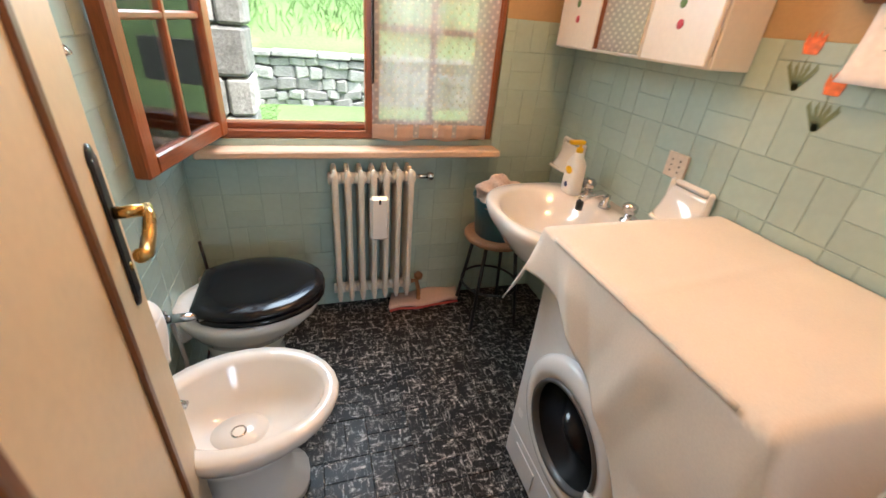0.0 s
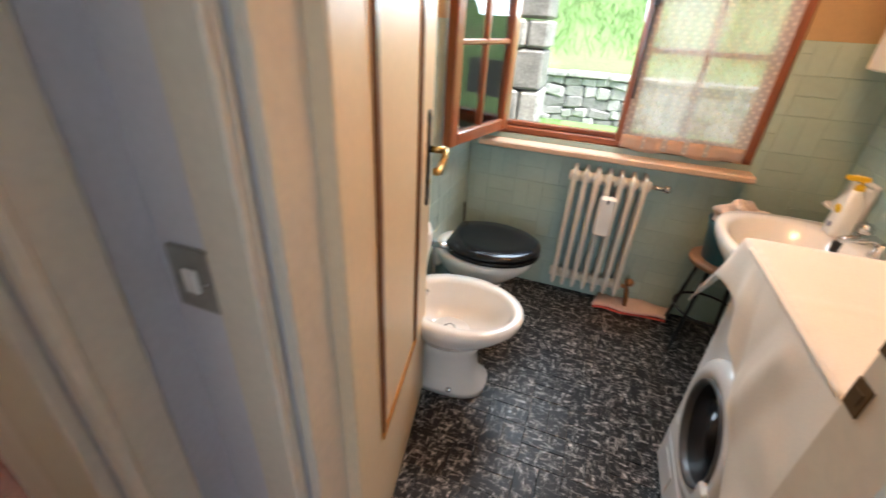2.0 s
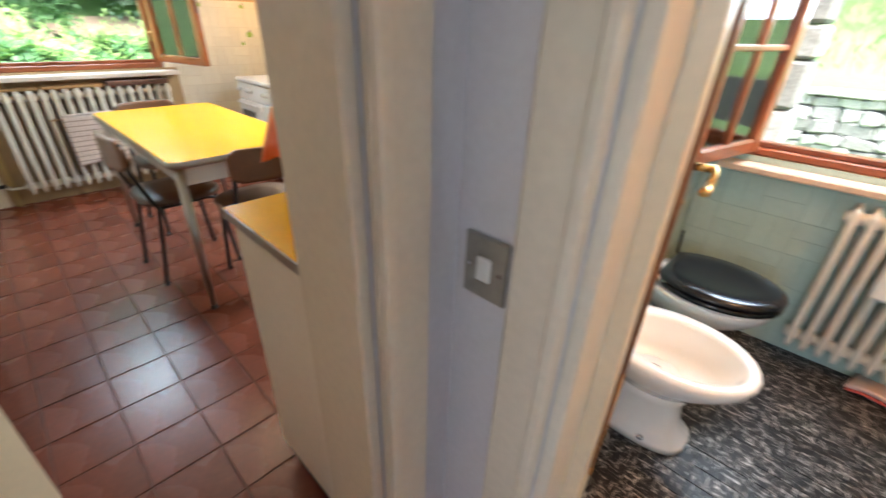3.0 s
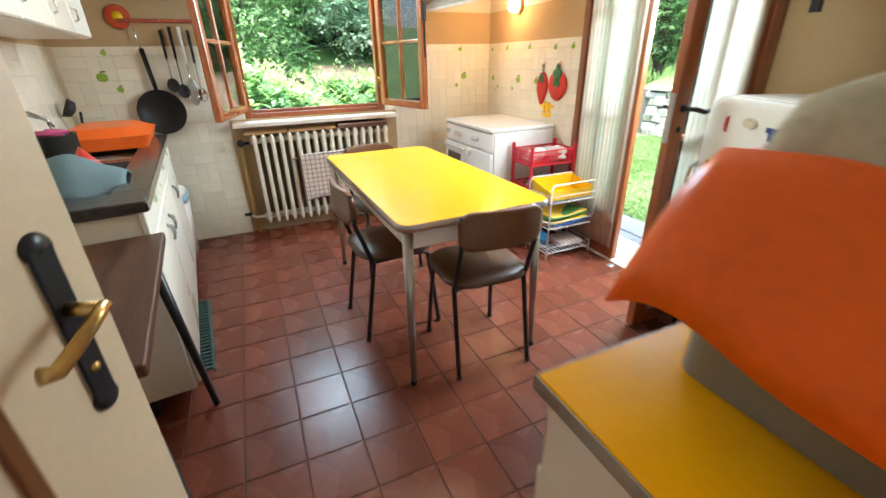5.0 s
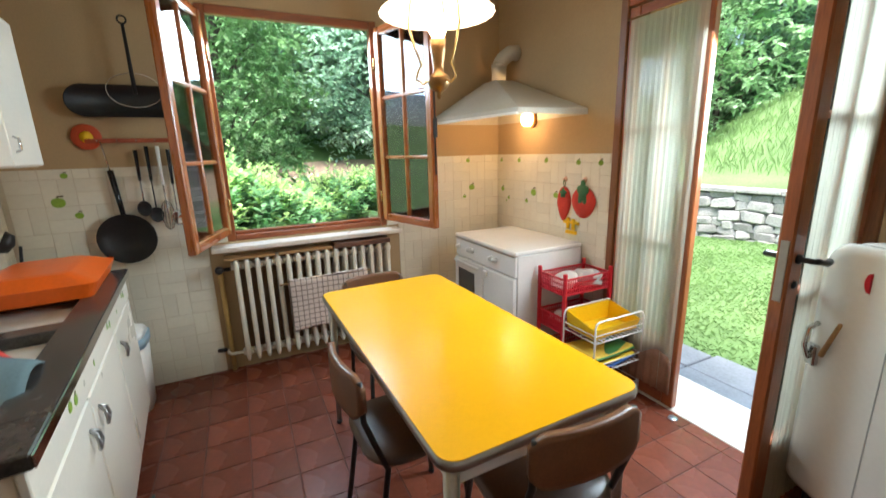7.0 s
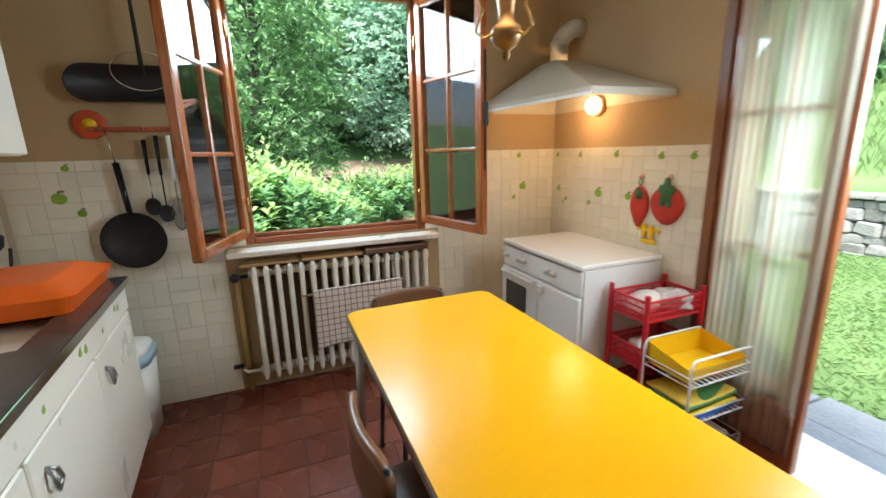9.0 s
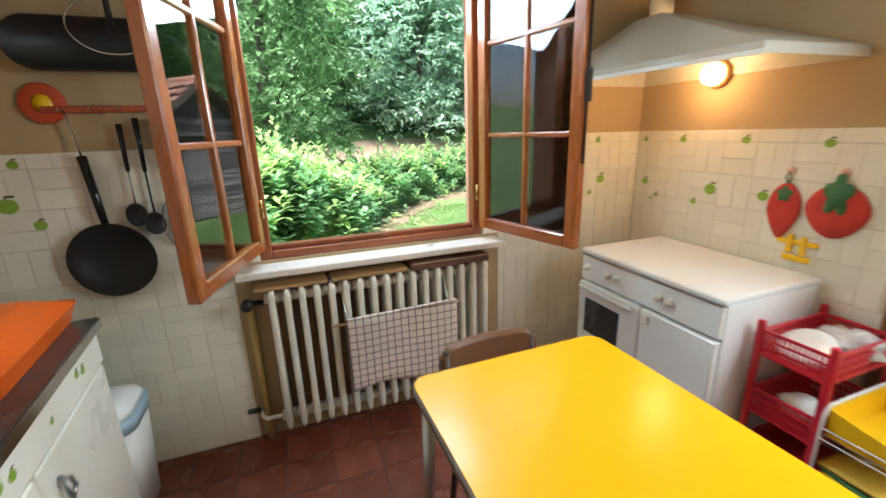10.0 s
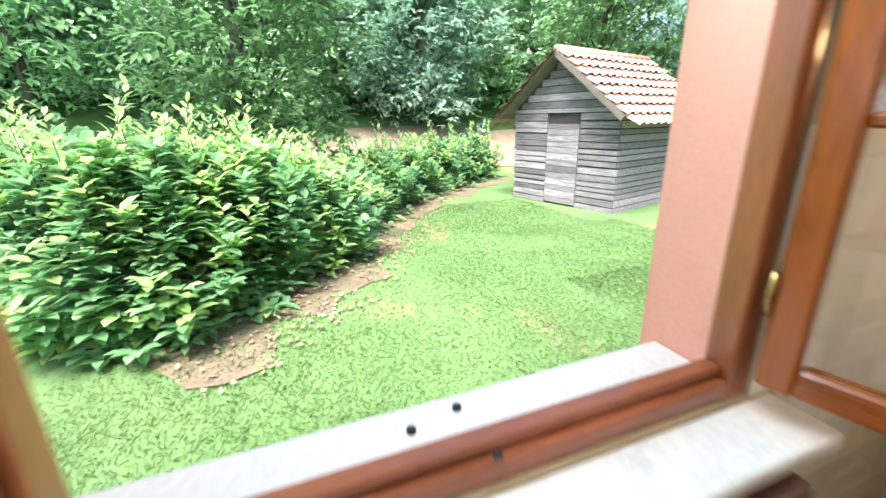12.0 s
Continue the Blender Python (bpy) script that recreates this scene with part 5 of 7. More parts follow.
part("body", M().tube([(-0.08, 0.0, 0), (-0.08, 0.04, 0), (0.08, 0.04, 0), (0.08, 0.0, 0)], 0.014, 12), CHROME, tp2)
part("spout", M().tube([(0.0, 0.04, 0.0), (0.0, 0.08, 0.05), (0.0, 0.14, 0.06), (0.0, 0.19, 0.03), (0.0, 0.20, 0.0)], 0.010, 12), CHROME, tp2)
for x in (-0.08, 0.08):
    part("knob", M().lathe([(0.012, 0), (0.022, 0.008), (0.022, 0.03), (0.008, 0.036)], pose(x, 0.045, 0, -90), 14), CHROME, tp2)
wd = thing("ladle_head", SK @ pose(0.28, 0.09, 0.886), "dark ladle lying behind the orange tray", "ladle")
part("bowl", M().lathe([(0.0, 0.0), (0.04, 0.015), (0.055, 0.05), (0.058, 0.05), (0.045, 0.01), (0.0, -0.004)], pose(0, 0, 0.16, 60, 25, 0), 20).tube([(0, 0.0, 0.0), (0.0, 0.02, 0.15)], 0.007, 8), IRON, wd)

# cupboard over the sink
uc = thing("wall_cupboard", SK @ pose(0.52, 0.006, 1.425), "white wall cupboard with apple prints over the sink", "cupboard")
part("body", M().box(0, 0, 0, 1.60, 0.30, 0.60, 0.004), CABW, uc)
for i in range(4):
    dr = part("door", M().box(0.004 + 0.4 * i, 0.301, 0.004, 0.396 + 0.4 * i, 0.319, 0.596, 0.006), CABW, uc)
    part("handle", M().tube([(0.34 + 0.4 * i, 0.319, 0.06), (0.34 + 0.4 * i, 0.335, 0.07), (0.34 + 0.4 * i, 0.335, 0.11), (0.34 + 0.4 * i, 0.319, 0.12)], 0.005, 8), CHROME, dr)
ub = thing("black_pot", SK @ pose(0.72, 0.17, 2.026), "black pot standing on the wall cupboard", "pot")
part("pot", M().lathe([(0.0, 0.0), (0.10, 0.0), (0.13, 0.05), (0.13, 0.17), (0.135, 0.175), (0.10, 0.20), (0.02, 0.22), (0.02, 0.24), (0.0, 0.245)], None, 24), IRON, ub)

# things on the window wall
rr_ = thing("utensil_rail", pose(KX + 0.006, -0.20, 1.553, 0, 0, 90), "red wooden utensil rail with hooks", "rail")
part("rail", M().box(0.0, -0.018, -0.012, 0.62, 0.0, 0.012, 0.003), mat("red_brown_rail", (0.35, 0.06, 0.02), 0.4, var=0.2), rr_)
for i in range(6):
    part("hook", M().tube([(0.06 + 0.09 * i, -0.018, 0.0), (0.06 + 0.09 * i, -0.035, -0.006), (0.06 + 0.09 * i, -0.038, 0.006)], 0.003, 6), CHROME, rr_)
tv = thing("round_trivet", pose(KX + 0.006, -0.19, 1.575, 0, 0, 90), "orange and yellow round trivet on the wall", "trivet")
part("ring", M().lathe([(0.03, 0.0), (0.068, 0.0), (0.070, 0.008), (0.064, 0.014), (0.032, 0.012)], pose(0, 0, 0, 90), 28, caps=False), mat("orange_red_trivet", (0.50, 0.06, 0.015), 0.5, var=0.15), tv)
part("centre", M().lathe([(0.0, 0.010), (0.031, 0.010), (0.031, 0.0)], pose(0, 0, 0, 90), 24), YELP, tv, "yellow centre")
fp = thing("frying_pan", pose(KX + 0.008, -0.09, 0.99, 0, 0, 90), "black frying pan hanging from the rail", "frying pan")
part("pan", M().lathe([(0.0, 0.002), (0.115, 0.002), (0.145, 0.045), (0.148, 0.044), (0.118, -0.001), (0.0, -0.001)], pose(0, 0, 0, 90), 32), IRON, fp)
part("handle", M().tube([(0, -0.03, 0.14), (-0.005, -0.035, 0.22), (-0.02, -0.03, 0.40)], 0.013, 10, r2=0.016), BLACKPL, fp)
part("hanger", M().tube([(-0.02, -0.03, 0.40), (-0.04, -0.025, 0.56)], 0.004, 8), CHROME, fp)
for y, z0, z1, kind in ((0.02, 1.12, 1.50, "slicer"), (0.075, 1.08, 1.52, "spoon"), (0.13, 1.02, 1.52, "whisk"), (0.18, 1.05, 1.50, "skimmer")):
    u_ = thing("kitchen_" + kind, pose(KX + 0.03, y, z0, 0, 0, 90), "hanging " + kind + " with dark handle on the rail", "utensil", "utensils on the rail")
    h_ = z1 - z0
    part("handle", M().tube([(0, 0, h_ * 0.55), (0.003, 0, h_)], 0.008, 8, r2=0.011), BLACKPL if kind != "whisk" else WHITEP, u_)
    part("shank", M().tube([(0, 0, h_ * 0.18), (0, 0, h_ * 0.56)], 0.004, 8), CHROME if kind != "spoon" else BLACK, u_)
    if kind == "whisk":
        w2 = M()
        for i in range(6):
            t = math.pi * i / 6
            w2.tube([(0.035 * math.sin(q) * math.cos(t), 0.018 * math.sin(q) * math.sin(t), h_ * 0.36 * (0.5 + 0.5 * math.cos(q))) for q in [2 * math.pi * j / 16 for j in range(16)]], 0.0015, 5, closed=True)
        part("head", w2, CHROME, u_)
    else:
        part("head", M().lathe([(0.0, 0.0), (0.028, 0.004), (0.036, 0.012), (0.037, 0.010), (0.028, 0.0), (0.0, -0.003)], pose(0, -0.004, 0.04, 90), 20, sy=1.25), CHROME if kind == "skimmer" else BLACK, u_)
ck = thing("roasting_pan", pose(KX + 0.008, 0.02, 1.765, 0, 0, 90), "long black roasting pan hanging on the wall", "roasting pan")
part("pan", M().loft([[(x, -y_, z) for x, z in [(sx * (0.26 - 0.085) + 0.085 * math.cos(radians(a0 + 15 * i)) * (1 - k) , 0.085 * math.sin(radians(a0 + 15 * i)) * (1 - k)) for sx, a0 in ((1, -90), (-1, 90)) for i in range(13)]] for y_, k in ((0.0, 0.15), (0.03, 0.0), (0.06, 0.0), (0.058, 0.06), (0.015, 0.2))], cap=True), IRON, ck)
mf = thing("long_fork", pose(KX + 0.012, 0.085, 1.80, 0, 0, 90), "long black iron handle hanging over the pan", "utensil")
part("shank", M().tube([(0, -0.07, 0.0), (0, -0.075, 0.36)], 0.011, 8, r2=0.008), IRON, mf)
part("eye", M().tube([(0.02 * math.cos(t), -0.075, 0.378 + 0.02 * math.sin(t)) for t in [2 * math.pi * i / 14 for i in range(14)]], 0.005, 6, closed=True), IRON, mf)
part("ring", M().tube([(0.13 * math.cos(t), -0.068, 0.02 + 0.09 * math.sin(t)) for t in [2 * math.pi * i / 28 for i in range(28)]], 0.0025, 6, closed=True), CHROME, mf)

# waste bin, mat, side table
bn = thing("waste_bin", pose(-3.165, -0.205, 0), "white swing lid bin with pale blue rim", "bin")
part("body", M().loft([rrect(0.20, 0.24, 0.05, 5, 0.0), rrect(0.25, 0.29, 0.06, 5, 0.42)]), WHITEP, bn)
part("rim", M().loft([rrect(0.262, 0.302, 0.065, 5, 0.40), rrect(0.266, 0.306, 0.065, 5, 0.455)]), mat("pale_blue_plastic", (0.30, 0.42, 0.50), 0.35), bn, "pale blue rim")
part("lid", M().loft([rrect(0.25, 0.29, 0.06, 5, 0.455), rrect(0.23, 0.27, 0.06, 5, 0.485), rrect(0.15, 0.18, 0.05, 5, 0.508), rrect(0.06, 0.07, 0.02, 5, 0.513)]), WHITEP, bn)
fm = thing("floor_mat", SK @ pose(1.15, 0.372, 0.001), "dark green slatted mat in front of the sink", "mat")
for i in range(22):
    part("slat", M().box(0.032 * i, 0.0, 0.0, 0.032 * i + 0.020, 0.17, 0.010, 0.003), mat_mat if i else (mat_mat := mat("green_rubber", (0.035, 0.075, 0.06), 0.6, var=0.2)), fm)
part("edge", M().box(-0.01, -0.012, 0.0, 0.71, -0.001, 0.009).box(-0.01, 0.171, 0.0, 0.71, 0.182, 0.009), mat_mat, fm)
sd = thing("side_table", SK @ pose(2.098, 0.045, 0), "small side table with walnut top and black legs", "table")
part("top", M().box(0.0, 0.0, 0.745, 0.78, 0.51, 0.775, 0.004), DKWOODT, sd, "walnut laminate top")
part("apron", M().box(0.05, 0.04, 0.685, 0.73, 0.46, 0.744), ENAMEL, sd, "white apron")
for x, y, dx, dy in ((0.06, 0.06, -0.04, -0.04), (0.72, 0.06, 0.04, -0.04), (0.05, 0.45, -0.06, 0.05), (0.72, 0.45, 0.04, 0.05)):
    part("leg", M().tube([(x, y, 0.745), (x + dx, y + dy, 0.0)], 0.019, 10, r2=0.012), BLACK, sd, "splayed black leg")
sbk = thing("bread_basket", SK @ pose(2.62, 0.20, 0.776), "small patterned bowl on the side table", "bowl")
part("bowl", M().lathe([(0.0, 0.0), (0.05, 0.0), (0.09, 0.04), (0.093, 0.04), (0.055, -0.0), (0.0, 0.004)], None, 24), FLOWER, sbk)

# pendant lamp
pl = thing("pendant_lamp", pose(-1.835, 1.25, 0), "brass pendant lamp with fluted glass shade, lit", "lamp")
SHADE = glow_mat("lit_opal_glass", (1.0, 0.82, 0.55), 0.9)
sh = M()
rg = []
for r, z in ((0.045, 2.005), (0.08, 1.997), (0.125, 1.98), (0.172, 1.948), (0.205, 1.92)):
    rg.append([(r * (1 + 0.012 * math.cos(24 * t) * (r > 0.1)) * math.cos(t), r * (1 + 0.012 * math.cos(24 * t) * (r > 0.1)) * math.sin(t), z) for t in [2 * math.pi * i / 96 for i in range(96)]])
sh.loft(rg, cap=False)
s_ = part("shade", sh, SHADE, pl, "lit opal glass shade", thick=0.003)
part("font", M().lathe([(0.004, 1.632), (0.010, 1.640), (0.008, 1.655), (0.030, 1.668), (0.042, 1.69), (0.038, 1.712), (0.020, 1.725), (0.020, 1.75), (0.028, 1.80), (0.030, 1.835), (0.0, 1.838)], None, 24), mat("aged_wood_brass", (0.30, 0.16, 0.06), 0.35, metal=0.6, var=0.2), pl, "turned wood and brass body")
part("bulb", M().lathe([(0.018, 1.838), (0.030, 1.86), (0.034, 1.885), (0.030, 1.91), (0.012, 1.925), (0.0, 1.927)], None, 16), glow_mat("lit_bulb", (1.0, 0.80, 0.50), 5.0), pl, "lit bulb").visible_shadow = False
for i in range(3):
    t0 = radians(20 + 120 * i)
    pts = [(0.03, 1.70), (0.06, 1.685), (0.085, 1.70), (0.075, 1.73), (0.062, 1.75), (0.085, 1.80), (0.105, 1.87), (0.10, 1.93), (0.085, 2.0), (0.05, 2.10), (0.03, 2.18)]
    part("arm", M().tube([(r * math.cos(t0), r * math.sin(t0), z) for r, z in pts], 0.004, 8), BRASS, pl, "curled brass arm")
part("chain", M().tube([(0, 0, 2.16), (0, 0, H - 0.02)], 0.006, 8).lathe([(0.05, H - 0.03), (0.045, H), (0.0, H)], None, 16).lathe([(0.034, 2.165), (0.034, 2.19), (0.0, 2.2)], None, 16), BRASS, pl)

fc = thing("drain_cover", pose(-1.61, 2.495, 0.001), "small round metal drain cover by the garden door", "drain cover")
part("cap", M().lathe([(0.026, 0.0), (0.024, 0.004), (0.0, 0.0045)], None, 20), mat("worn_steel_cap", (0.45, 0.50, 0.55), 0.35, metal=0.8), fc)
part("slot", M().box(-0.014, -0.0025, 0.0045, 0.014, 0.0025, 0.0055), BLACK, fc)
sp_ = thing("pipe_stub", pose(KX + 0.008, 0.29, 0.155), "short black pipe stub beside the radiator", "pipe")
part("stub", M().lathe([(0.013, 0.0), (0.014, 0.05), (0.010, 0.056), (0.0, 0.057)], pose(0, -0.02, 0, -90), 14), BLACK, sp_)

# ---- bathroom things ----
def sanitary(m, name, label, lidded):
    """x points away from the wall behind it."""
    t = thing(name, m, label, name)
    L, Wd, hh = (0.44, 0.165, 0.375)
    c0 = 0.225
    part("pedestal", M().loft([oval(0.165, 0.105, 0.0, cx=0.20, p=2.6), oval(0.165, 0.105, 0.03, cx=0.20, p=2.6), oval(0.135, 0.088, 0.06, cx=0.19, p=2.4), oval(0.125, 0.085, 0.18, cx=0.19, p=2.3), oval(0.15, 0.115, 0.26, cx=0.20)], cap=True), PORC, t)
    outer = [oval(0.15, 0.115, 0.24, cx=0.20), oval(0.20, 0.155, 0.30, cx=0.215), oval(0.232, 0.178, 0.345, cx=0.225), oval(0.240, 0.185, hh, cx=0.225), oval(0.235, 0.180, hh + 0.012, cx=0.225), oval(0.200, 0.145, hh + 0.012, cx=0.232), oval(0.190, 0.135, hh - 0.002, cx=0.235), oval(0.155, 0.105, hh - 0.08, cx=0.23), oval(0.06, 0.05, hh - 0.12, cx=0.20)]
    part("bowl", M().loft(outer, cap=True), PORC, t)
    part("back_block", M().box(0.0, -0.10, hh - 0.10, 0.045, 0.10, hh + 0.010, 0.02), PORC, t)
    part("floor_bolt", M().lathe([(0.011, 0), (0.011, 0.008), (0.004, 0.014)], pose(0.24, -0.100, 0.030), 10), CHROME, t)
    return t


to = sanitary(pose(0.41, 2.235, 0, 0, 0, 0), "toilet", "white porcelain toilet with closed black lid", True)
part("seat", M().loft([oval(0.225, 0.182, 0.392, cx=0.25, back=0.17), oval(0.235, 0.190, 0.398, cx=0.25, back=0.175), oval(0.235, 0.190, 0.410, cx=0.25, back=0.175), oval(0.228, 0.183, 0.416, cx=0.25, back=0.17)]), BLACKPL, to, "glossy black seat")
part("lid", M().loft([oval(0.226, 0.181, 0.418, cx=0.248, back=0.172), oval(0.238, 0.192, 0.424, cx=0.248, back=0.178), oval(0.236, 0.190, 0.436, cx=0.248, back=0.178), oval(0.210, 0.165, 0.445, cx=0.248, back=0.165), oval(0.15, 0.115, 0.445, cx=0.25, back=0.13), oval(0.135, 0.10, 0.442, cx=0.25, back=0.12)]), BLACKPL, to, "glossy black lid")
part("flush_pipe", M().tube([(-0.004, -0.13, 0.42), (0.10, -0.13, 0.42)], 0.014, 12).lathe([(0.030, 0), (0.028, 0.006), (0.016, 0.009)], pose(-0.003, -0.13, 0.42, 0, 90, 0), 18).lathe([(0.02, 0.0), (0.02, 0.02)], pose(0.10, -0.13, 0.42, 0, 90, 0), 14), CHROME, to, "chrome water pipe")
part("hose", M().tube([(0.02, -0.13, 0.40), (0.03, -0.135, 0.25), (0.015, -0.14, 0.10), (0.03, -0.13, 0.02)], 0.007, 8), GREYM, to)
bi = sanitary(pose(0.43, 1.765, 0, 0, 0, 2), "bidet", "white porcelain bidet with chrome tap", False)
bi.scale = (1.04, 1.04, 1.0)
part("tap", M().lathe([(0.020, 0.38), (0.018, 0.41), (0.024, 0.42), (0.024, 0.455), (0.016, 0.46), (0.0, 0.462)], pose(0.045, 0, 0), 18).tube([(0.045, 0, 0.40), (0.09, 0, 0.405), (0.105, 0, 0.395)], 0.010, 10), CHROME, bi, "chrome tap")
part("drain", M().lathe([(0.022, 0.0), (0.020, 0.004), (0.0, 0.002)], pose(0.20, 0, 0.2565), 18), CHROME, bi)
part("overflow", M().lathe([(0.010, 0.0), (0.008, 0.003), (0.0, 0.001)], pose(0.082, 0, 0.33, 0, 62, 0), 12), BLACK, bi)

# washing machine, front towards -x
WMM = mat("washer_enamel", (0.76, 0.75, 0.74), 0.25, var=0.03, fine=60, bump=0.03, coat=0.2)
wmx = thing("washing_machine", pose(1.455, 1.13, 0), "white front loading washing machine with open porthole view", "washing machine")
part("cabinet", M().box(0.0, 0.0, 0.015, 0.545, 0.585, 0.855, 0.008), WMM, wmx)
FX = lambda y, z: pose(-0.001, y, z, 0, -90, 0)
wd_ = part("porthole_ring", M().lathe([(0.195, 0.0), (0.195, 0.012), (0.185, 0.026), (0.160, 0.034), (0.140, 0.030), (0.128, 0.012), (0.128, 0.0)], FX(0.325, 0.425), 48, caps=False), WMM, wmx, "white porthole ring")
part("chrome_ring", M().lathe([(0.138, 0.026), (0.136, 0.036), (0.128, 0.034), (0.126, 0.012)], FX(0.325, 0.425), 48, caps=False), mat("dark_seal_rubber", (0.09, 0.09, 0.095), 0.35, var=0.1), wd_, "dark rubber seal ring")
part("door_glass", M().lathe([(0.127, 0.014), (0.11, 0.004), (0.07, -0.0), (0.0, -0.0)], pose(-0.004, 0.325, 0.425, 0, -90, 0), 40), mat("dark_porthole_glass", (0.012, 0.012, 0.014), 0.12, bump=0, spec=0.3), wd_, "dark curved porthole glass")
part("door_latch", M().box(-0.045, 0.150, 0.33, -0.012, 0.200, 0.41, 0.008), WMM, wd_, "white latch")
part("control_strip", M().box(-0.004, 0.02, 0.72, 0.0, 0.565, 0.84, 0.002), WMM, wmx)
part("kick_panel", M().box(-0.003, 0.015, 0.03, 0.0, 0.57, 0.16, 0.002), WMM, wmx)
part("filter_flap", M().box(-0.006, 0.40, 0.05, -0.002, 0.52, 0.13, 0.002), WMM, wmx)

# cloth on the machine: a box drape with folded hems
cth = thing("cotton_cover", pose(1.455, 1.13, 0.857), "white cotton sheet covering the washing machine", "cover")


def cover(u, v):
    """u runs from the front hem across the top to the wall, v from the door side to the basin side."""
    t = v * 1.03 - 0.30
    near = max(0.0, min(1.0, (0.60 - t) / 0.60))
    fall = 0.13 + 0.44 * near ** 2.2 + 0.010 * math.sin(t * 21)
    s = u * (0.55 + fall) - fall
    x, y, z = s, t, 0.004
    if s < -0.006:
        f = -0.006 - s
        crease = max(0, 1 - abs(t - 0.47 + 0.5 * f) * 16) + 0.8 * max(0, 1 - abs(t - 0.18 - 0.25 * f) * 13)
        x = -0.020 - 0.03 * f - 0.018 * crease * min(1, f / 0.08) - 0.020 * abs(noise.noise(Vector((f * 5, t * 4, 5.0)))) * min(1, f / 0.1)
        z = 0.004 - f
    if t < -0.004:
        f = -0.004 - t
        y = max(-0.095, -0.010 - 0.35 * f) - 0.020 * noise.noise(Vector((s * 6, f * 5, 8.0))) * min(1, f / 0.1)
        z -= f * 0.97
    if t > 0.592:
        f = t - 0.592
        y = 0.600 + 0.30 * f + 0.008 * math.sin(s * 26) * min(1, f / 0.05)
        z -= f * 0.93
        if s > 0.10:
            z = max(z, -0.085)
    corner = max(0, -s - 0.01) * max(0, t - 0.48)
    x -= 1.1 * corner
    y += 0.5 * corner
    return (min(x, 0.552), y, z + 0.004 * noise.noise(Vector((s * 4, t * 4, 2.0))) + 0.003 * max(0, 1 - abs(t - 0.30 - 0.1 * s) * 50))


part("sheet", M().grid(cover, 90, 90), CLOTH, cth, thick=0.003)
part("hem_fold", M().grid(lambda u, v: (-0.024 - 0.004 * v, 0.04 + u * 0.50, 0.007 - 0.010 * v), 30, 2), CLOTH, cth, thick=0.003)

# wash basin against the east wall
bs = thing("wash_basin", pose(2.012, 2.13, -0.085), "white porcelain wash basin with chrome taps", "basin")
bs.scale = (0.88, 1.0, 1.0)


def bring(k, z, inset=0.0):
    pts = []
    for i in range(40):
        t = 2 * math.pi * i / 40
        x = -0.29 + 0.295 * k * math.copysign(abs(math.cos(t)) ** 0.55, math.cos(t))
        y = 0.285 * k * math.copysign(abs(math.sin(t)) ** 0.6, math.sin(t)) * (1 - 0.16 * max(0, -math.cos(t)))
        pts.append((min(x, -0.002), y, z))
    return pts


def inn(k, z):
    return [(-0.335 + 0.215 * k * math.cos(2 * math.pi * i / 40), 0.215 * k * math.sin(2 * math.pi * i / 40), z) for i in range(40)]


part("bowl", M().loft([bring(0.45, 0.60), bring(0.75, 0.66), bring(0.96, 0.745), bring(1.0, 0.775), bring(1.0, 0.795), bring(0.97, 0.803), inn(1.08, 0.803), inn(1.0, 0.795), inn(0.85, 0.74), inn(0.5, 0.68), inn(0.12, 0.665)]), PORC, bs)
for y in (-0.13, 0.12):
    tpp = part("tap", M().lathe([(0.026, 0.803), (0.026, 0.810), (0.014, 0.814), (0.012, 0.835)], pose(-0.085, y, 0), 18), CHROME, bs, "chrome tap")
    part("cross_knob", M().lathe([(0.016, 0.835), (0.026, 0.842), (0.028, 0.862), (0.020, 0.872), (0.0, 0.874)], pose(-0.085, y, 0), 8), CHROME, tpp)
part("spout", M().lathe([(0.026, 0.803), (0.024, 0.815), (0.016, 0.82), (0.016, 0.85)], pose(-0.085, 0, 0), 18).tube([(-0.085, 0, 0.845), (-0.12, 0, 0.862), (-0.19, 0, 0.850), (-0.215, 0, 0.838)], 0.013, 12), CHROME, bs, "chrome spout")
part("spout_filter", M().lathe([(0.015, 0.800), (0.015, 0.832), (0.010, 0.838)], pose(-0.213, 0, 0), 14), BLACK, bs, "black spout end")
sp = thing("soap_pump", pose(1.885, 2.29, 0.719), "white and yellow pump bottle of soap", "soap bottle")
part("bottle", M().loft([rrect(0.055, 0.085, 0.02, 4, 0.0), rrect(0.060, 0.090, 0.025, 4, 0.02), rrect(0.058, 0.085, 0.025, 4, 0.12), rrect(0.034, 0.034, 0.015, 4, 0.155), rrect(0.028, 0.028, 0.013, 4, 0.165)]), WHITEP, sp)
part("pump", M().lathe([(0.014, 0.165), (0.014, 0.182), (0.006, 0.184), (0.006, 0.198)], None, 14).box(-0.050, -0.013, 0.196, 0.013, 0.013, 0.212, 0.004), YELP, sp, "yellow pump head")
part("label_mark", M().lathe([(0.016, 0), (0.014, 0.0016)], pose(-0.0295, 0.0, 0.095, 0, -90, 0), 18, sy=1.4), YELP, sp, "yellow printed oval")
part("label_dot", M().lathe([(0.011, 0), (0.010, 0.0016)], pose(-0.0298, 0.0, 0.035, 0, -90, 0), 14), mat("navy_print", (0.03, 0.05, 0.16), 0.4), sp, "dark printed dot")


def soap_dish(m, label):
    s = thing("soap_dish", m, label, "soap dish", "soap dishes on the tiles")
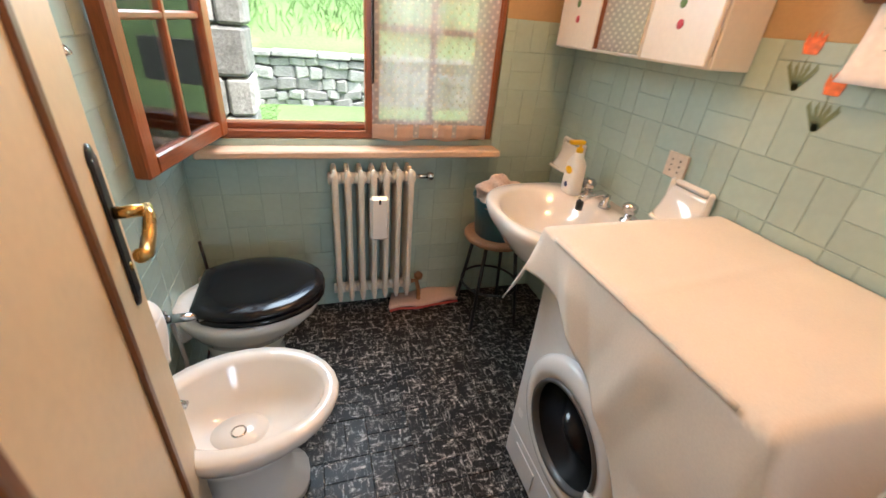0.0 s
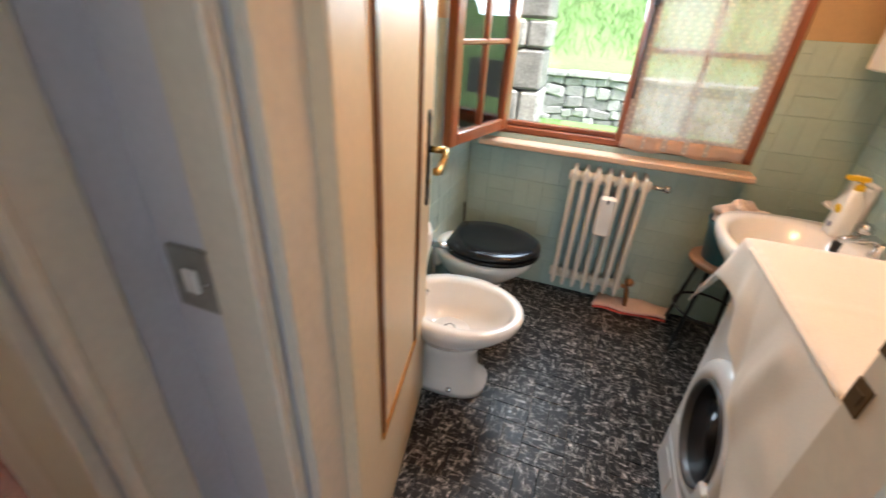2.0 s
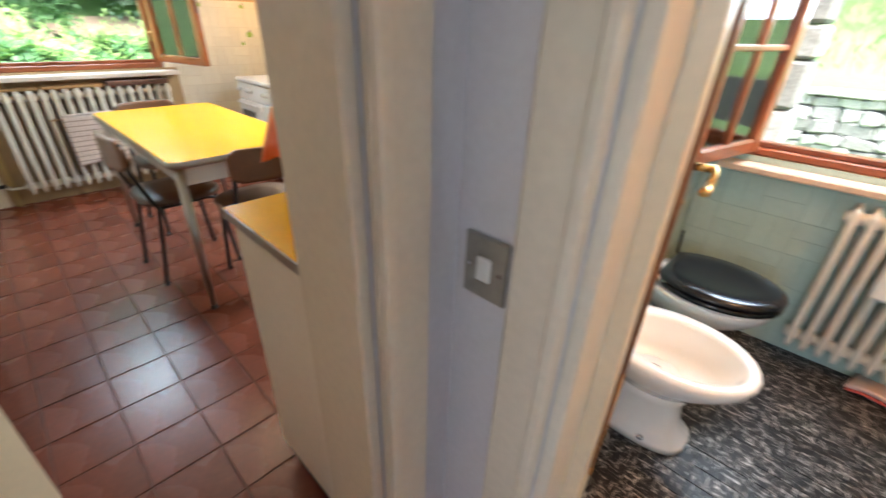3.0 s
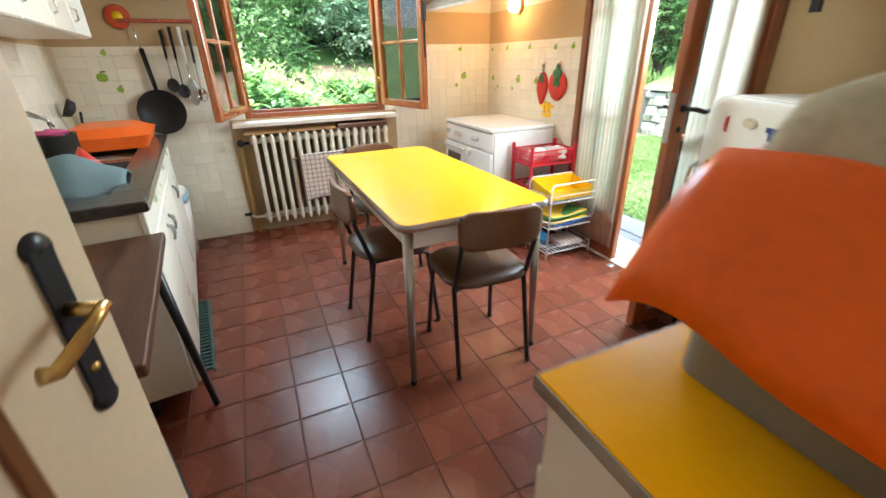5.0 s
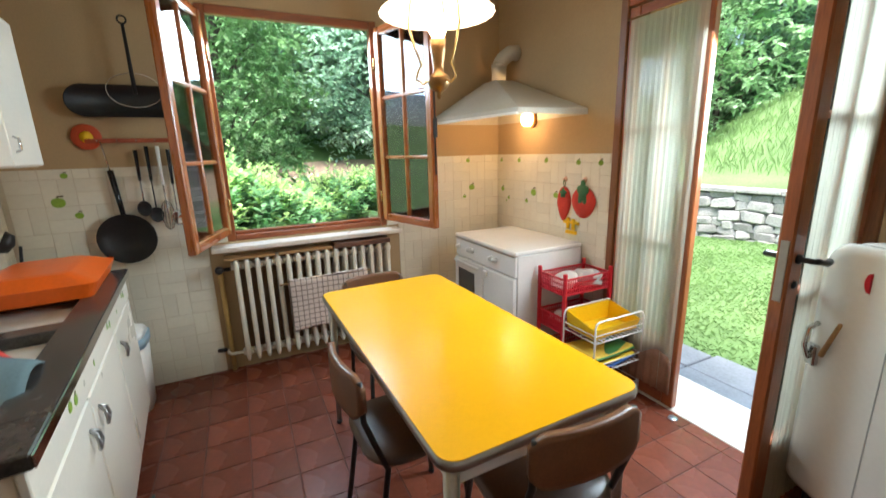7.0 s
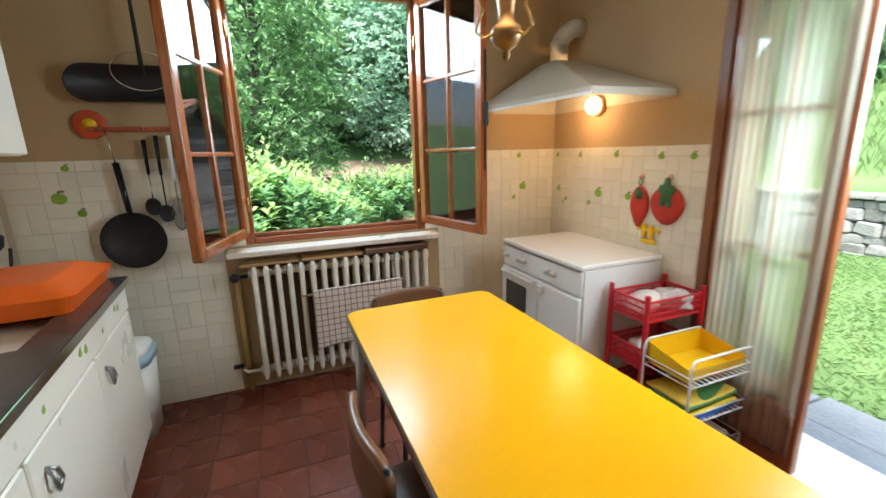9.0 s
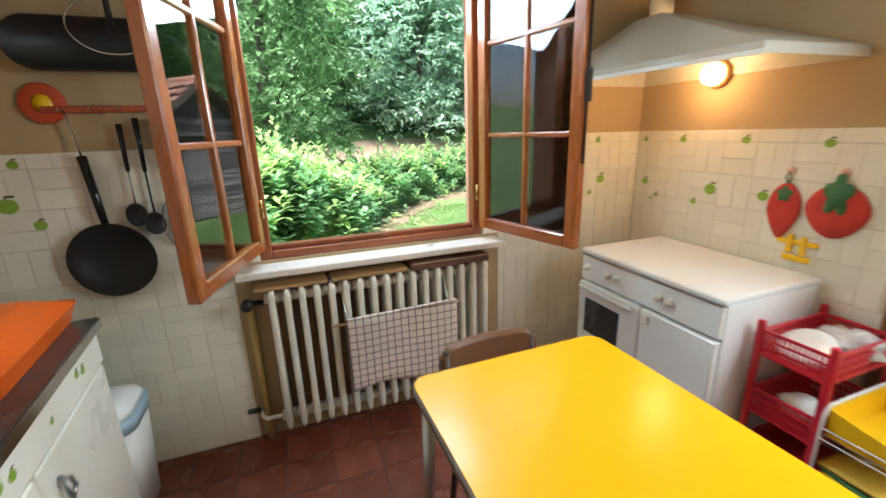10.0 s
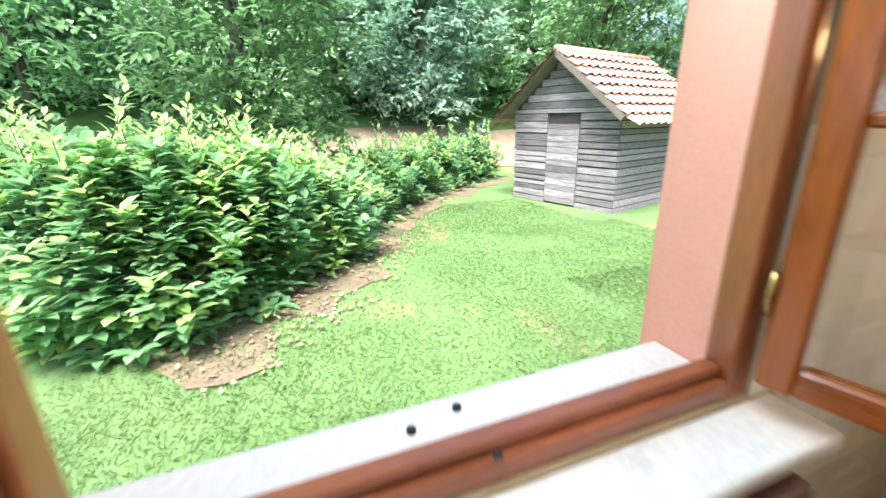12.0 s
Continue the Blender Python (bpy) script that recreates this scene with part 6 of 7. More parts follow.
    # x along the wall, y out of the wall
    part("frame", M().box(-0.085, 0.0, -0.075, -0.065, 0.022, 0.075, 0.008).box(0.065, 0.0, -0.075, 0.085, 0.022, 0.075, 0.008).box(-0.064, 0.0, 0.055, 0.064, 0.022, 0.075, 0.008), PORC, s)
    part("tray", M().grid(lambda u, v: ((u - 0.5) * 0.15, 0.004 + 0.09 * v ** 1.5 * (1 - (abs(u - 0.5) * 2) ** 4 * 0.3), 0.05 - 0.12 * math.sin(v * 1.45) + 0.02 * max(0, v - 0.8) * 5), 16, 12), PORC, s, thick=0.012)
    return s


soap_dish(pose(BX1 - 0.007, 1.85, 0.838, 0, 0, 90) , "pale porcelain soap dish beside the basin")
soap_dish(pose(BX1 - 0.007, 2.50, 0.80, 0, 0, 90), "pale porcelain soap dish behind the soap bottle")
so = thing("wall_socket", pose(BX1 - 0.007, 1.942, 0.943, 0, 0, 90), "cream wall socket on the tiles", "socket")
part("plate", M().box(-0.042, 0.0, -0.040, 0.042, 0.010, 0.040, 0.003), mat("aged_socket", (0.68, 0.56, 0.44), 0.35), so)
for x in (-0.016, 0.016):
    for z in (-0.018, 0.0, 0.018):
        part("hole", M().lathe([(0.0035, 0.0), (0.003, 0.0012)], pose(x, 0.0095, z, -90), 8), BLACK, so)

# mirror cabinet
mc = thing("mirror_cabinet", pose(BX1 - 0.006, 1.83, 1.235), "white bathroom cabinet with mirror door and flower prints", "cabinet")
part("body", M().box(-0.135, 0.0, 0.0, 0.0, 0.76, 0.62, 0.003), CABW, mc)
for y0, y1, nm in ((0.004, 0.252, "door"), (0.508, 0.756, "door")):
    dd = part(nm, M().box(-0.152, y0, 0.004, -0.1355, y1, 0.616, 0.004), CABW, mc)
    for k in range(5):
        zz = 0.10 + 0.05 * k
        yy = (y0 + y1) / 2 + 0.012 * math.sin(k * 2.1)
        part("flower", M().lathe([(0.013, 0), (0.011, 0.0012), (0.0, 0.0018)], pose(-0.152, yy, zz, 0, -90, 0), 8), mat("rose_print", (0.55, 0.05, 0.08), 0.5) if k % 2 == 0 else mat("leaf_print", (0.12, 0.22, 0.06), 0.5), dd)
    part("hinge", M().box(-0.137, y0 if y0 < 0.2 else y1 - 0.01, 0.03, -0.132, (y0 if y0 < 0.2 else y1 - 0.01) + 0.010, 0.07), CHROME, dd)
MIRR = mat("mirror", (0.85, 0.87, 0.86), 0.01, metal=1.0, var=0.0, bump=0.0, rvar=0.0)
md = part("mirror_door", M().box(-0.150, 0.258, 0.004, -0.1355, 0.502, 0.616, 0.002), CABW, mc)
part("mirror", M().box(-0.153, 0.262, 0.012, -0.1505, 0.498, 0.608, 0.001), MIRR, md, "mirror glass")


def tulip(m):
    s = thing("tulip_sticker", m, "orange tulip sticker with green leaves on a tile", "sticker", "tulip stickers")
    OR = mat("tulip_orange", (0.72, 0.16, 0.03), 0.4, var=0.25, scale=60, bump=0)
    part("petals", M().loft([[(x, y, z) for x, z in ((-0.016, 0.03), (0.016, 0.03), (0.022, 0.05), (0.020, 0.075), (0.012, 0.062), (0.006, 0.080), (0.0, 0.064), (-0.006, 0.080), (-0.012, 0.062), (-0.020, 0.075), (-0.022, 0.05))] for y in (0.0, 0.0012)], smooth=False), OR, s)
    lf = M()
    for a, w in ((-0.030, 0.006), (-0.012, 0.005), (0.0, 0.003), (0.014, 0.005), (0.032, 0.006)):
        lf.add([(-w, 0.0011, -0.05), (w, 0.0011, -0.05), (a + w, 0.0011, 0.0), (a, 0.0011, 0.03 if abs(a) < 0.003 else 0.015), (a - w, 0.0011, 0.0), (-w, 0.0, -0.05)], [(0, 1, 2, 3, 4)])
    part("leaves", lf, mat("tulip_green", (0.16, 0.20, 0.10), 0.5, bump=0), s)
    return s


for y, z in ((1.697, 1.262), (1.612, 1.185)):
    tulip(pose(BX1 - 0.0065, y, z, 0, 0, 90))
pn = thing("paper_notice", pose(BX1 - 0.007, 1.40, 1.245, 0, 0, 90), "white sheet of paper with printed lines on the wall", "notice")
part("sheet", M().grid(lambda u, v: (-0.02 + u * 0.22, 0.004 + 0.05 * (1 - v) ** 2 * 0.6, v * 0.155), 10, 8), mat("paper", (0.80, 0.74, 0.70), 0.9, bump=0.05), pn, thick=0.001)
for i in range(5):
    part("print_line", M().box(0.0, 0.0065 + 0.004 * (4 - i) * 0.6, 0.045 + 0.02 * i, 0.17 - 0.02 * (i % 3), 0.0075 + 0.004 * (4 - i) * 0.6, 0.048 + 0.02 * i), GREYM, pn)
mr = thing("wall_mirror", pose(BX1 - 0.001, 1.30, 1.395, 0, 0, 90), "wall mirror in a dark wooden frame", "mirror")
part("frame", M().tube([(-0.10, 0.012, 0.03), (-0.10, 0.012, 0.55), (-0.08, 0.012, 0.57), (0.33, 0.012, 0.57), (0.35, 0.012, 0.55), (0.35, 0.012, 0.03), (0.33, 0.012, 0.012), (-0.08, 0.012, 0.012)], 0.013, 10, closed=True), DARKWOOD, mr)
part("glass", M().box(-0.098, 0.004, 0.014, 0.348, 0.008, 0.568), MIRR, mr)

# bathroom radiator with humidifier
rb = radiator("radiator", pose(0.935, 2.655, 0, 0, 0, -90), 7, 0.0525, 0.635, 0.13, "cream cast iron bathroom radiator below the window", "")
part("valve", M().tube([(0.065, 0.372, 0.69), (0.065, 0.43, 0.69)], 0.010, 10).lathe([(0.018, 0), (0.018, 0.02), (0.010, 0.026)], pose(0.065, 0.425, 0.69, -90), 12), CHROME, rb, "small valve")
part("lower_valve", M().tube([(0.065, 0.372, 0.145), (0.065, 0.40, 0.145), (0.075, 0.41, 0.10), (0.06, 0.42, -0.0)], 0.011, 10).lathe([(0.020, 0), (0.022, 0.02), (0.012, 0.03)], pose(0.08, 0.405, 0.17), 12), mat("copper_valve", (0.40, 0.20, 0.10), 0.4, metal=0.7), rb, "old brass valve")
hm = thing("humidifier", pose(1.135, 2.505, 0.44), "white ceramic humidifier hanging on the radiator", "humidifier")
part("vessel", M().box(-0.04, -0.022, 0.0, 0.04, 0.014, 0.20, 0.012), PORC, hm)
part("hook", M().tube([(0.0, 0.0, 0.19), (0.0, 0.012, 0.24), (0.0, 0.04, 0.262)], 0.003, 8), BLACK, hm)
part("slot", M().box(-0.004, -0.024, 0.17, 0.004, -0.020, 0.19), BLACK, hm)
ft = thing("floor_cloth", pose(1.19, 2.535, 0.004), "folded pale cloth with red hem on the floor", "cloth")
part("cloth", M().grid(lambda u, v: (u * 0.36 + 0.03 * v, v * 0.115 + 0.02 * u, 0.016 + 0.008 * math.sin(u * 9 + v * 3)), 24, 10), mat("pinkish_cloth", (0.66, 0.50, 0.44), 0.9, var=0.1, fine=150, bump=0.4), ft, thick=0.018)
part("red_hem", M().tube([(0.004 + 0.36 * i / 14, -0.004 + 0.02 * i / 14 + 0.004 * math.sin(i), 0.012 + 0.005 * math.sin(i * 0.7)) for i in range(15)], 0.006, 8), mat("red_hem_cotton", (0.55, 0.10, 0.09), 0.9), ft, "red hem")

# stool with a bucket
sl = thing("stool", pose(1.665, 2.455, 0), "round wooden stool with black legs under the basin", "stool")
part("seat", M().lathe([(0.13, 0.435), (0.145, 0.440), (0.145, 0.458), (0.135, 0.463), (0.0, 0.463)], None, 32), mat("stool_wood", (0.30, 0.15, 0.075), 0.45, var=0.2, scale=4, fine=40, stretch=(1, 7, 1)), sl, "brown wooden seat")
for i in range(4):
    t = radians(45 + 90 * i)
    part("leg", M().tube([(0.10 * math.cos(t), 0.10 * math.sin(t), 0.437), (0.165 * math.cos(t), 0.165 * math.sin(t), 0.0)], 0.009, 8), BLACK, sl)
part("ring", M().tube([(0.135 * math.cos(2 * math.pi * i / 28), 0.135 * math.sin(2 * math.pi * i / 28), 0.20) for i in range(28)], 0.006, 8, closed=True), BLACK, sl)
bk = thing("bucket", pose(1.665, 2.455, 0.464), "teal plastic tub on the stool", "tub")
part("tub", M().lathe([(0.0, 0.002), (0.10, 0.002), (0.125, 0.17), (0.132, 0.175), (0.128, 0.168), (0.104, -0.0), (0.0, -0.0)], None, 28, sx=0.95), mat("teal_plastic", (0.02, 0.12, 0.16), 0.35), bk)
rg_ = thing("laundry", pose(1.66, 2.45, 0.59), "crumpled pinkish laundry heaped in the tub", "laundry")
part("cloth", blob(0.095, 0.09, 0.065, 31, 30, 20, 0.75), mat("laundry_cotton", (0.62, 0.48, 0.40), 0.9, var=0.2, scale=14, fine=100, bump=0.6, dist=0.01), rg_)

# on the wall behind the toilet
hk = thing("robe_hook", pose(BX0 + 0.0065, 1.925, 1.185), "round chrome robe hook on the tiles", "hook")
part("rose", M().lathe([(0.030, 0), (0.027, 0.008), (0.010, 0.012)], pose(0, 0, 0, 0, 90, 0), 22), CHROME, hk)
part("peg", M().tube([(0.006, 0, 0), (0.045, 0, -0.002), (0.06, 0, 0.008)], 0.007, 10, r2=0.010), CHROME, hk)
tpn = thing("paper_holder", pose(BX0 + 0.0065, 1.845, 0.60), "porcelain toilet paper holder set in the wall", "paper holder")
part("frame", M().box(0, -0.085, -0.085, 0.018, -0.062, 0.085, 0.006).box(0, 0.062, -0.085, 0.018, 0.085, 0.085, 0.006).box(0, -0.061, 0.062, 0.018, 0.061, 0.085, 0.006).box(0, -0.061, -0.085, 0.018, 0.061, -0.062, 0.006), PORC, tpn)
part("roller", M().tube([(0.045, -0.075, 0), (0.045, 0.075, 0)], 0.012, 12), PORC, tpn)
rl = thing("paper_roll", pose(BX0 + 0.052, 1.845, 0.60), "white toilet paper roll with a hanging end", "paper roll")
PAPER = mat("soft_paper", (0.82, 0.76, 0.70), 0.95, var=0.03, fine=160, bump=0.2)
part("roll", M().lathe([(0.014, -0.05), (0.045, -0.05), (0.045, 0.05), (0.014, 0.05)], pose(0, 0, 0, 90), 28), PAPER, rl)
part("loose_end", M().grid(lambda u, v: (0.046 - 0.01 * v + 0.004 * math.sin(v * 5), (u - 0.5) * 0.098, -v * 0.15 - 0.01 * u * v), 6, 12), PAPER, rl, thick=0.0015)
tbz = thing("toilet_brush", pose(0.455, 2.50, 0), "toilet brush in a white holder beside the toilet", "brush")
part("holder", M().lathe([(0.0, 0.0), (0.05, 0.0), (0.055, 0.01), (0.045, 0.13), (0.04, 0.30), (0.045, 0.31)], None, 20), WHITEP, tbz)
part("handle", M().tube([(0, 0, 0.28), (-0.01, 0, 0.48)], 0.006, 8), BLACK, tbz, "black handle")
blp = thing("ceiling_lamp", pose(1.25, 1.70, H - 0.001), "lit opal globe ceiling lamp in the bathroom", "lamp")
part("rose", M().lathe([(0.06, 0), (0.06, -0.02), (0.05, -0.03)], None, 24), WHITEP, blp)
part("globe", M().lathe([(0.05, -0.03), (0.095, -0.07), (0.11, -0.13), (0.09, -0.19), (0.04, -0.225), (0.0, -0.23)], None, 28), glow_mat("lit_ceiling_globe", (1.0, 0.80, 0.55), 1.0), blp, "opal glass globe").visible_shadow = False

# ---- outside ----
def smooth01(t):
    t = max(0.0, min(1.0, t))
    return t * t * (3 - 2 * t)


def ground_z(x, y):
    z = -0.32 + 0.17 * smooth01((x + 5.5) / 3.0) * smooth01((y - 1.0) / 2.0)
    north = smooth01((x + 10.5) / 4.0)
    if y > 8.7:
        z = max(z, (0.64 + 0.36 * (y - 8.7)) * north + z * (1 - north) + 0.30 * max(0, y - 11.0) * (1 - north)) if y < 24 else 6.2
    west = max(0.0, -x - 15.5)
    z = max(z, -0.32 + 0.36 * min(west, 18))
    return z + 0.05 * noise.noise(Vector((x * 0.35, y * 0.35, 0))) * smooth01((math.hypot(x, y) - 6) / 4)


gx = sorted(set([-400, -200, -120, -80, -60, -50, 14, 20, 30, 50, 80, 120, 200, 400] + [-44 + 0.8 * i for i in range(72)]))
gy = sorted(set([-400, -200, -120, -80, -50, -30, -20, 40, 60, 100, 200, 400, 8.66, 8.75] + [-14 + 0.8 * i for i in range(58)]))
gm = M()
gm.v = [(x, y, ground_z(x, y) if -48 < x < 16 and -16 < y < 34 else (6.2 if x < -48 or y > 34 else -0.32)) for y in gy for x in gx]
n_ = len(gx)
gm.f = [(j * n_ + i, j * n_ + i + 1, (j + 1) * n_ + i + 1, (j + 1) * n_ + i) for j in range(len(gy) - 1) for i in range(n_ - 1)]
gm.s = [True] * len(gm.f)
solid("ground", gm, GRASS, "mown lawn and grassy bank around the house", "lawn")

EARTH = mat("bare_earth", (0.17, 0.125, 0.085), 0.95, var=0.3, scale=6, fine=40, bump=0.7, dist=0.02, stain=(0.13, 0.17, 0.07), stain_at=0.52)
# strip of bare earth along the hedge
HB = [(-5.6, -2.0), (-6.7, -0.35), (-7.7, 0.75), (-9.0, 1.45), (-10.6, 2.3), (-12.4, 4.0), (-14.6, 7.0)]


def along(t):
    s = t * (len(HB) - 1)
    i = min(int(s), len(HB) - 2)
    f = s - i
    a, b = HB[i], HB[i + 1]
    return Vector((a[0] + (b[0] - a[0]) * f, a[1] + (b[1] - a[1]) * f, 0)), Vector((b[0] - a[0], b[1] - a[1], 0)).normalized()


def strip(u, v):
    p, d = along(0.15 + 0.85 * u)
    nrm = Vector((-d.y, d.x, 0))
    w = 0.98 + 0.55 * noise.noise(Vector((u * 14, 0, 0)))
    q = p - nrm * ((v - 0.55) * 2 * w)
    return (q.x, q.y, ground_z(q.x, q.y) + 0.012 + 0.02 * noise.noise(q * 2))


solid("ground_earth_strip", M().grid(strip, 60, 6), EARTH, "strip of bare earth and dead leaves under the hedge", "earth")

# dead leaves on the earth
dl = M()
rnd = random.Random(55)
for i in range(1800):
    p, d = along(rnd.uniform(0.15, 0.85))
    q = p - Vector((-d.y, d.x, 0)) * rnd.uniform(-0.5, 1.2)
    a = rnd.random() * 6.283
    w, ln = rnd.uniform(0.008, 0.02), rnd.uniform(0.03, 0.07)
    z = ground_z(q.x, q.y) + 0.035
    ca, sa = math.cos(a), math.sin(a)
    dl.add([(q.x, q.y, z), (q.x + ca * ln * 0.5 - sa * w, q.y + sa * ln * 0.5 + ca * w, z + rnd.uniform(0, 0.02)), (q.x + ca * ln, q.y + sa * ln, z + rnd.uniform(0, 0.015)), (q.x + ca * ln * 0.5 + sa * w, q.y + sa * ln * 0.5 - ca * w, z)], [(0, 1, 2, 3)])
tagged(part("dead_leaf_litter", dl, mat("dead_leaf", (0.30, 0.22, 0.14), 0.9, var=0.3, island=0.4, bump=0)), "dry brown leaves scattered under the hedge", "leaf litter", kind="stuff")

# grass blades near the house
BLADE = mat("grass_blades", (0.165, 0.285, 0.095), 0.7, var=0.22, scale=1.2, fine=9, bump=0, island=0.12, trans=0.3)


def lawn_z(x, y):
    """The height of the ground sheet, by its own grid."""
    i, j = math.floor((x + 44) / 0.8), math.floor((y + 14) / 0.8)
    x0, y0 = -44 + 0.8 * i, -14 + 0.8 * j
    u, v = (x - x0) / 0.8, (y - y0) / 0.8
    a, b = ground_z(x0, y0), ground_z(x0 + 0.8, y0)
    c, d = ground_z(x0, y0 + 0.8), ground_z(x0 + 0.8, y0 + 0.8)
    return (a * (1 - u) + b * u) * (1 - v) + (c * (1 - u) + d * u) * v


def blades(name, n, region, hmax, seed, label):
    rnd = random.Random(seed)
    b = M()
    k = 0
    while k < n:
        x, y = rnd.uniform(region[0], region[1]), rnd.uniform(region[2], region[3])
        keep = False
        if region[4] == "w":
            best = min(((Vector((x, y, 0)) - along(i / 24)[0]).length, i) for i in range(25))
            p, d = along(best[1] / 24)
            side = (Vector((x, y, 0)) - p).dot(Vector((-d.y, d.x, 0)))
            keep = side < 0.25 - 1.1 * rnd.random() and not (-11.3 < x < -8.5 and y > 5.7)
        else:
            keep = True
        if not keep or rnd.random() < 0.55 * smooth01(noise.noise(Vector((x * 0.8, y * 0.8, 3))) * 2 + 0.2):
            k += 0.3
            continue
        k += 1
        a, hh, w = rnd.random() * 6.28, hmax * rnd.uniform(0.4, 1.0), rnd.uniform(0.0018, 0.0040)
        lx, ly = math.cos(a), math.sin(a)
        z = lawn_z(x, y) - 0.002
        bend = rnd.uniform(0.7, 2.2) * min(hh, 0.06)
        b.add([(x - ly * w, y + lx * w, z), (x + ly * w, y - lx * w, z), (x + lx * bend * 0.35 + ly * w * 0.7, y + ly * bend * 0.35 - lx * w * 0.7, z + hh * 0.6), (x + lx * bend, y + ly * bend, z + hh), (x + lx * bend * 0.35 - ly * w * 0.7, y + ly * bend * 0.35 + lx * w * 0.7, z + hh * 0.6)], [(0, 1, 2, 3, 4)])
    return tagged(part(name, b, BLADE), label, "grass", kind="stuff")


blades("grass", 105000, (-11.0, -3.9, -2.5, 6.2, "w"), 0.030, 5, "short green lawn grass outside the kitchen window")
blades("grass", 48000, (-6.5, 0.4, 3.6, 8.4, "n"), 0.040, 6, "short green lawn grass outside the french door")
blades("tall_grass", 9000, (-9.0, 4.0, 9.2, 15.0, "n"), 0.30, 7, "long grass on the bank above the wall")

# paving by the door
PAVE = mat("blue_grey_slab", (0.20, 0.22, 0.25), 0.8, var=0.2, scale=6, fine=50, bump=0.3, stain=(0.34, 0.35, 0.34), stain_at=0.62)
pv = solid("pavement", M().box(-3.7, 2.935, -0.30, 0.7, 3.62, -0.135, 0.01), MORTAR, "paved strip along the house wall", "pavement")
rnd = random.Random(4)
x = -3.68
while x < 0.6:
    w = rnd.uniform(0.34, 0.56)
    for y0, y1 in ((2.94, 3.28), (3.29, 3.62 + rnd.uniform(-0.04, 0.03))):
        part("slab", M().box(x, y0, -0.14, x + w - 0.012, y1, -0.118 + rnd.uniform(0, 0.006), 0.006), PAVE, pv)
    x += w

# garden retaining wall
gw = solid("wall_garden", M().box(-9.0, 8.52, -0.5, 6.5, 8.9, 0.60), MORTAR, "rough dry stone garden retaining wall", "wall")
stones = []
for i in range(10):
    r_ = random.Random(40 + i)
    q = M().box(-0.5, -0.5, -0.5, 0.5, 0.5, 0.5, 0.16)
    q.v = [tuple(c + r_.uniform(-0.07, 0.07) for c in p) for p in q.v]
    stones.append(q.mesh("stone", STONE))
rnd = random.Random(9)
z, count = -0.36, 0
while z < 0.52:
    hh = rnd.uniform(0.12, 0.19)
    x = -6.6 + rnd.uniform(-0.2, 0)
    while x < 3.4:
        w = rnd.uniform(0.16, 0.42)
        if count < 298:
            o = new("stone", rnd.choice(stones))
            o.parent = gw
            o.matrix_basis = Matrix.LocRotScale((x + w / 2, 8.52 + rnd.uniform(-0.02, 0.03), z + hh / 2 + rnd.uniform(-0.02, 0.02)), Euler((rnd.uniform(-0.12, 0.12), rnd.uniform(-0.2, 0.2), rnd.uniform(-0.1, 0.1))), (w * 0.98, 0.16, hh * 1.02))
            count += 1
        x += w
    z += hh
x = -6.7
while x < 3.5:
    w = rnd.uniform(0.5, 0.9)
    part("coping_slab", M().box(x, 8.40, 0.585 + rnd.uniform(-0.01, 0.01), x + w - 0.015, 8.95, 0.665 + rnd.uniform(-0.01, 0.01), 0.015), STONE, gw)
    x += w

# stone pier near the bathroom window
pr = thing("stone_pier", pose(0.16, 4.05, -0.34), "rough faced grey stone pier in the garden", "pier")
z = 0.0
k = 0
while z < 3.0:
    hh = 0.20 + 0.05 * (k % 3)
    if k % 2:
        part("block", M().box(0.0, 0.0, z, 0.36, 0.40, z + hh - 0.008, 0.02), STONE, pr)
    else:
        part("block", M().box(-0.01, -0.012, z, 0.20, 0.40, z + hh - 0.008, 0.02), STONE, pr)
        part("block", M().box(0.208, 0.004, z, 0.37, 0.40, z + hh - 0.008, 0.02), STONE, pr)
    z += hh
    k += 1

# shed
SHW = mat("weathered_grey_board", (0.27, 0.25, 0.265), 0.85, var=0.5, scale=5, fine=30, stretch=(0.6, 8, 9), bump=0.8, dist=0.012, objvar=0.42, stain=(0.10, 0.09, 0.09), stain_at=0.56)
SHT = mat("faded_roof_tile", (0.46, 0.25, 0.19), 0.8, var=0.25, scale=9, fine=50, bump=0.4, dist=0.008, objvar=0.2, stain=(0.25, 0.18, 0.13), stain_at=0.6)
se = thing("garden_shed", pose(-11.22, 5.74, -0.33, 0, 0, 14.5), "weathered grey board shed with faded clay tile roof", "shed")
SW_, SD_, SE_, SP_ = 2.52, 2.6, 1.92, 2.92
# core coloured near black, as shade in the gaps between boards
fr0 = part("core", M().box(0.02, 0.03, 0.0, SW_ - 0.02, SD_, SE_).loft([[(0.02, 0.03, SE_), (SW_ - 0.02, 0.03, SE_), (SW_ / 2, 0.03, SP_ - 0.08)], [(0.02, SD_, SE_), (SW_ - 0.02, SD_, SE_), (SW_ / 2, SD_, SP_ - 0.08)]], smooth=False), mat("shed_gap_shade", (0.05, 0.045, 0.042), 0.9, var=0.3), se, "dark core, coloured as the shade between the boards")
rnd = random.Random(12)
DX0, DX1, DZ = 0.92, 1.68, 1.72
z = 0.02
while z < SE_ - 0.02:
    hh = rnd.uniform(0.10, 0.15)
    top = min(z + hh - 0.020, SE_)
    segs = [(0.0, DX0 - 0.02), (DX1 + 0.02, SW_)] if z < DZ else [(0.0, SW_)]
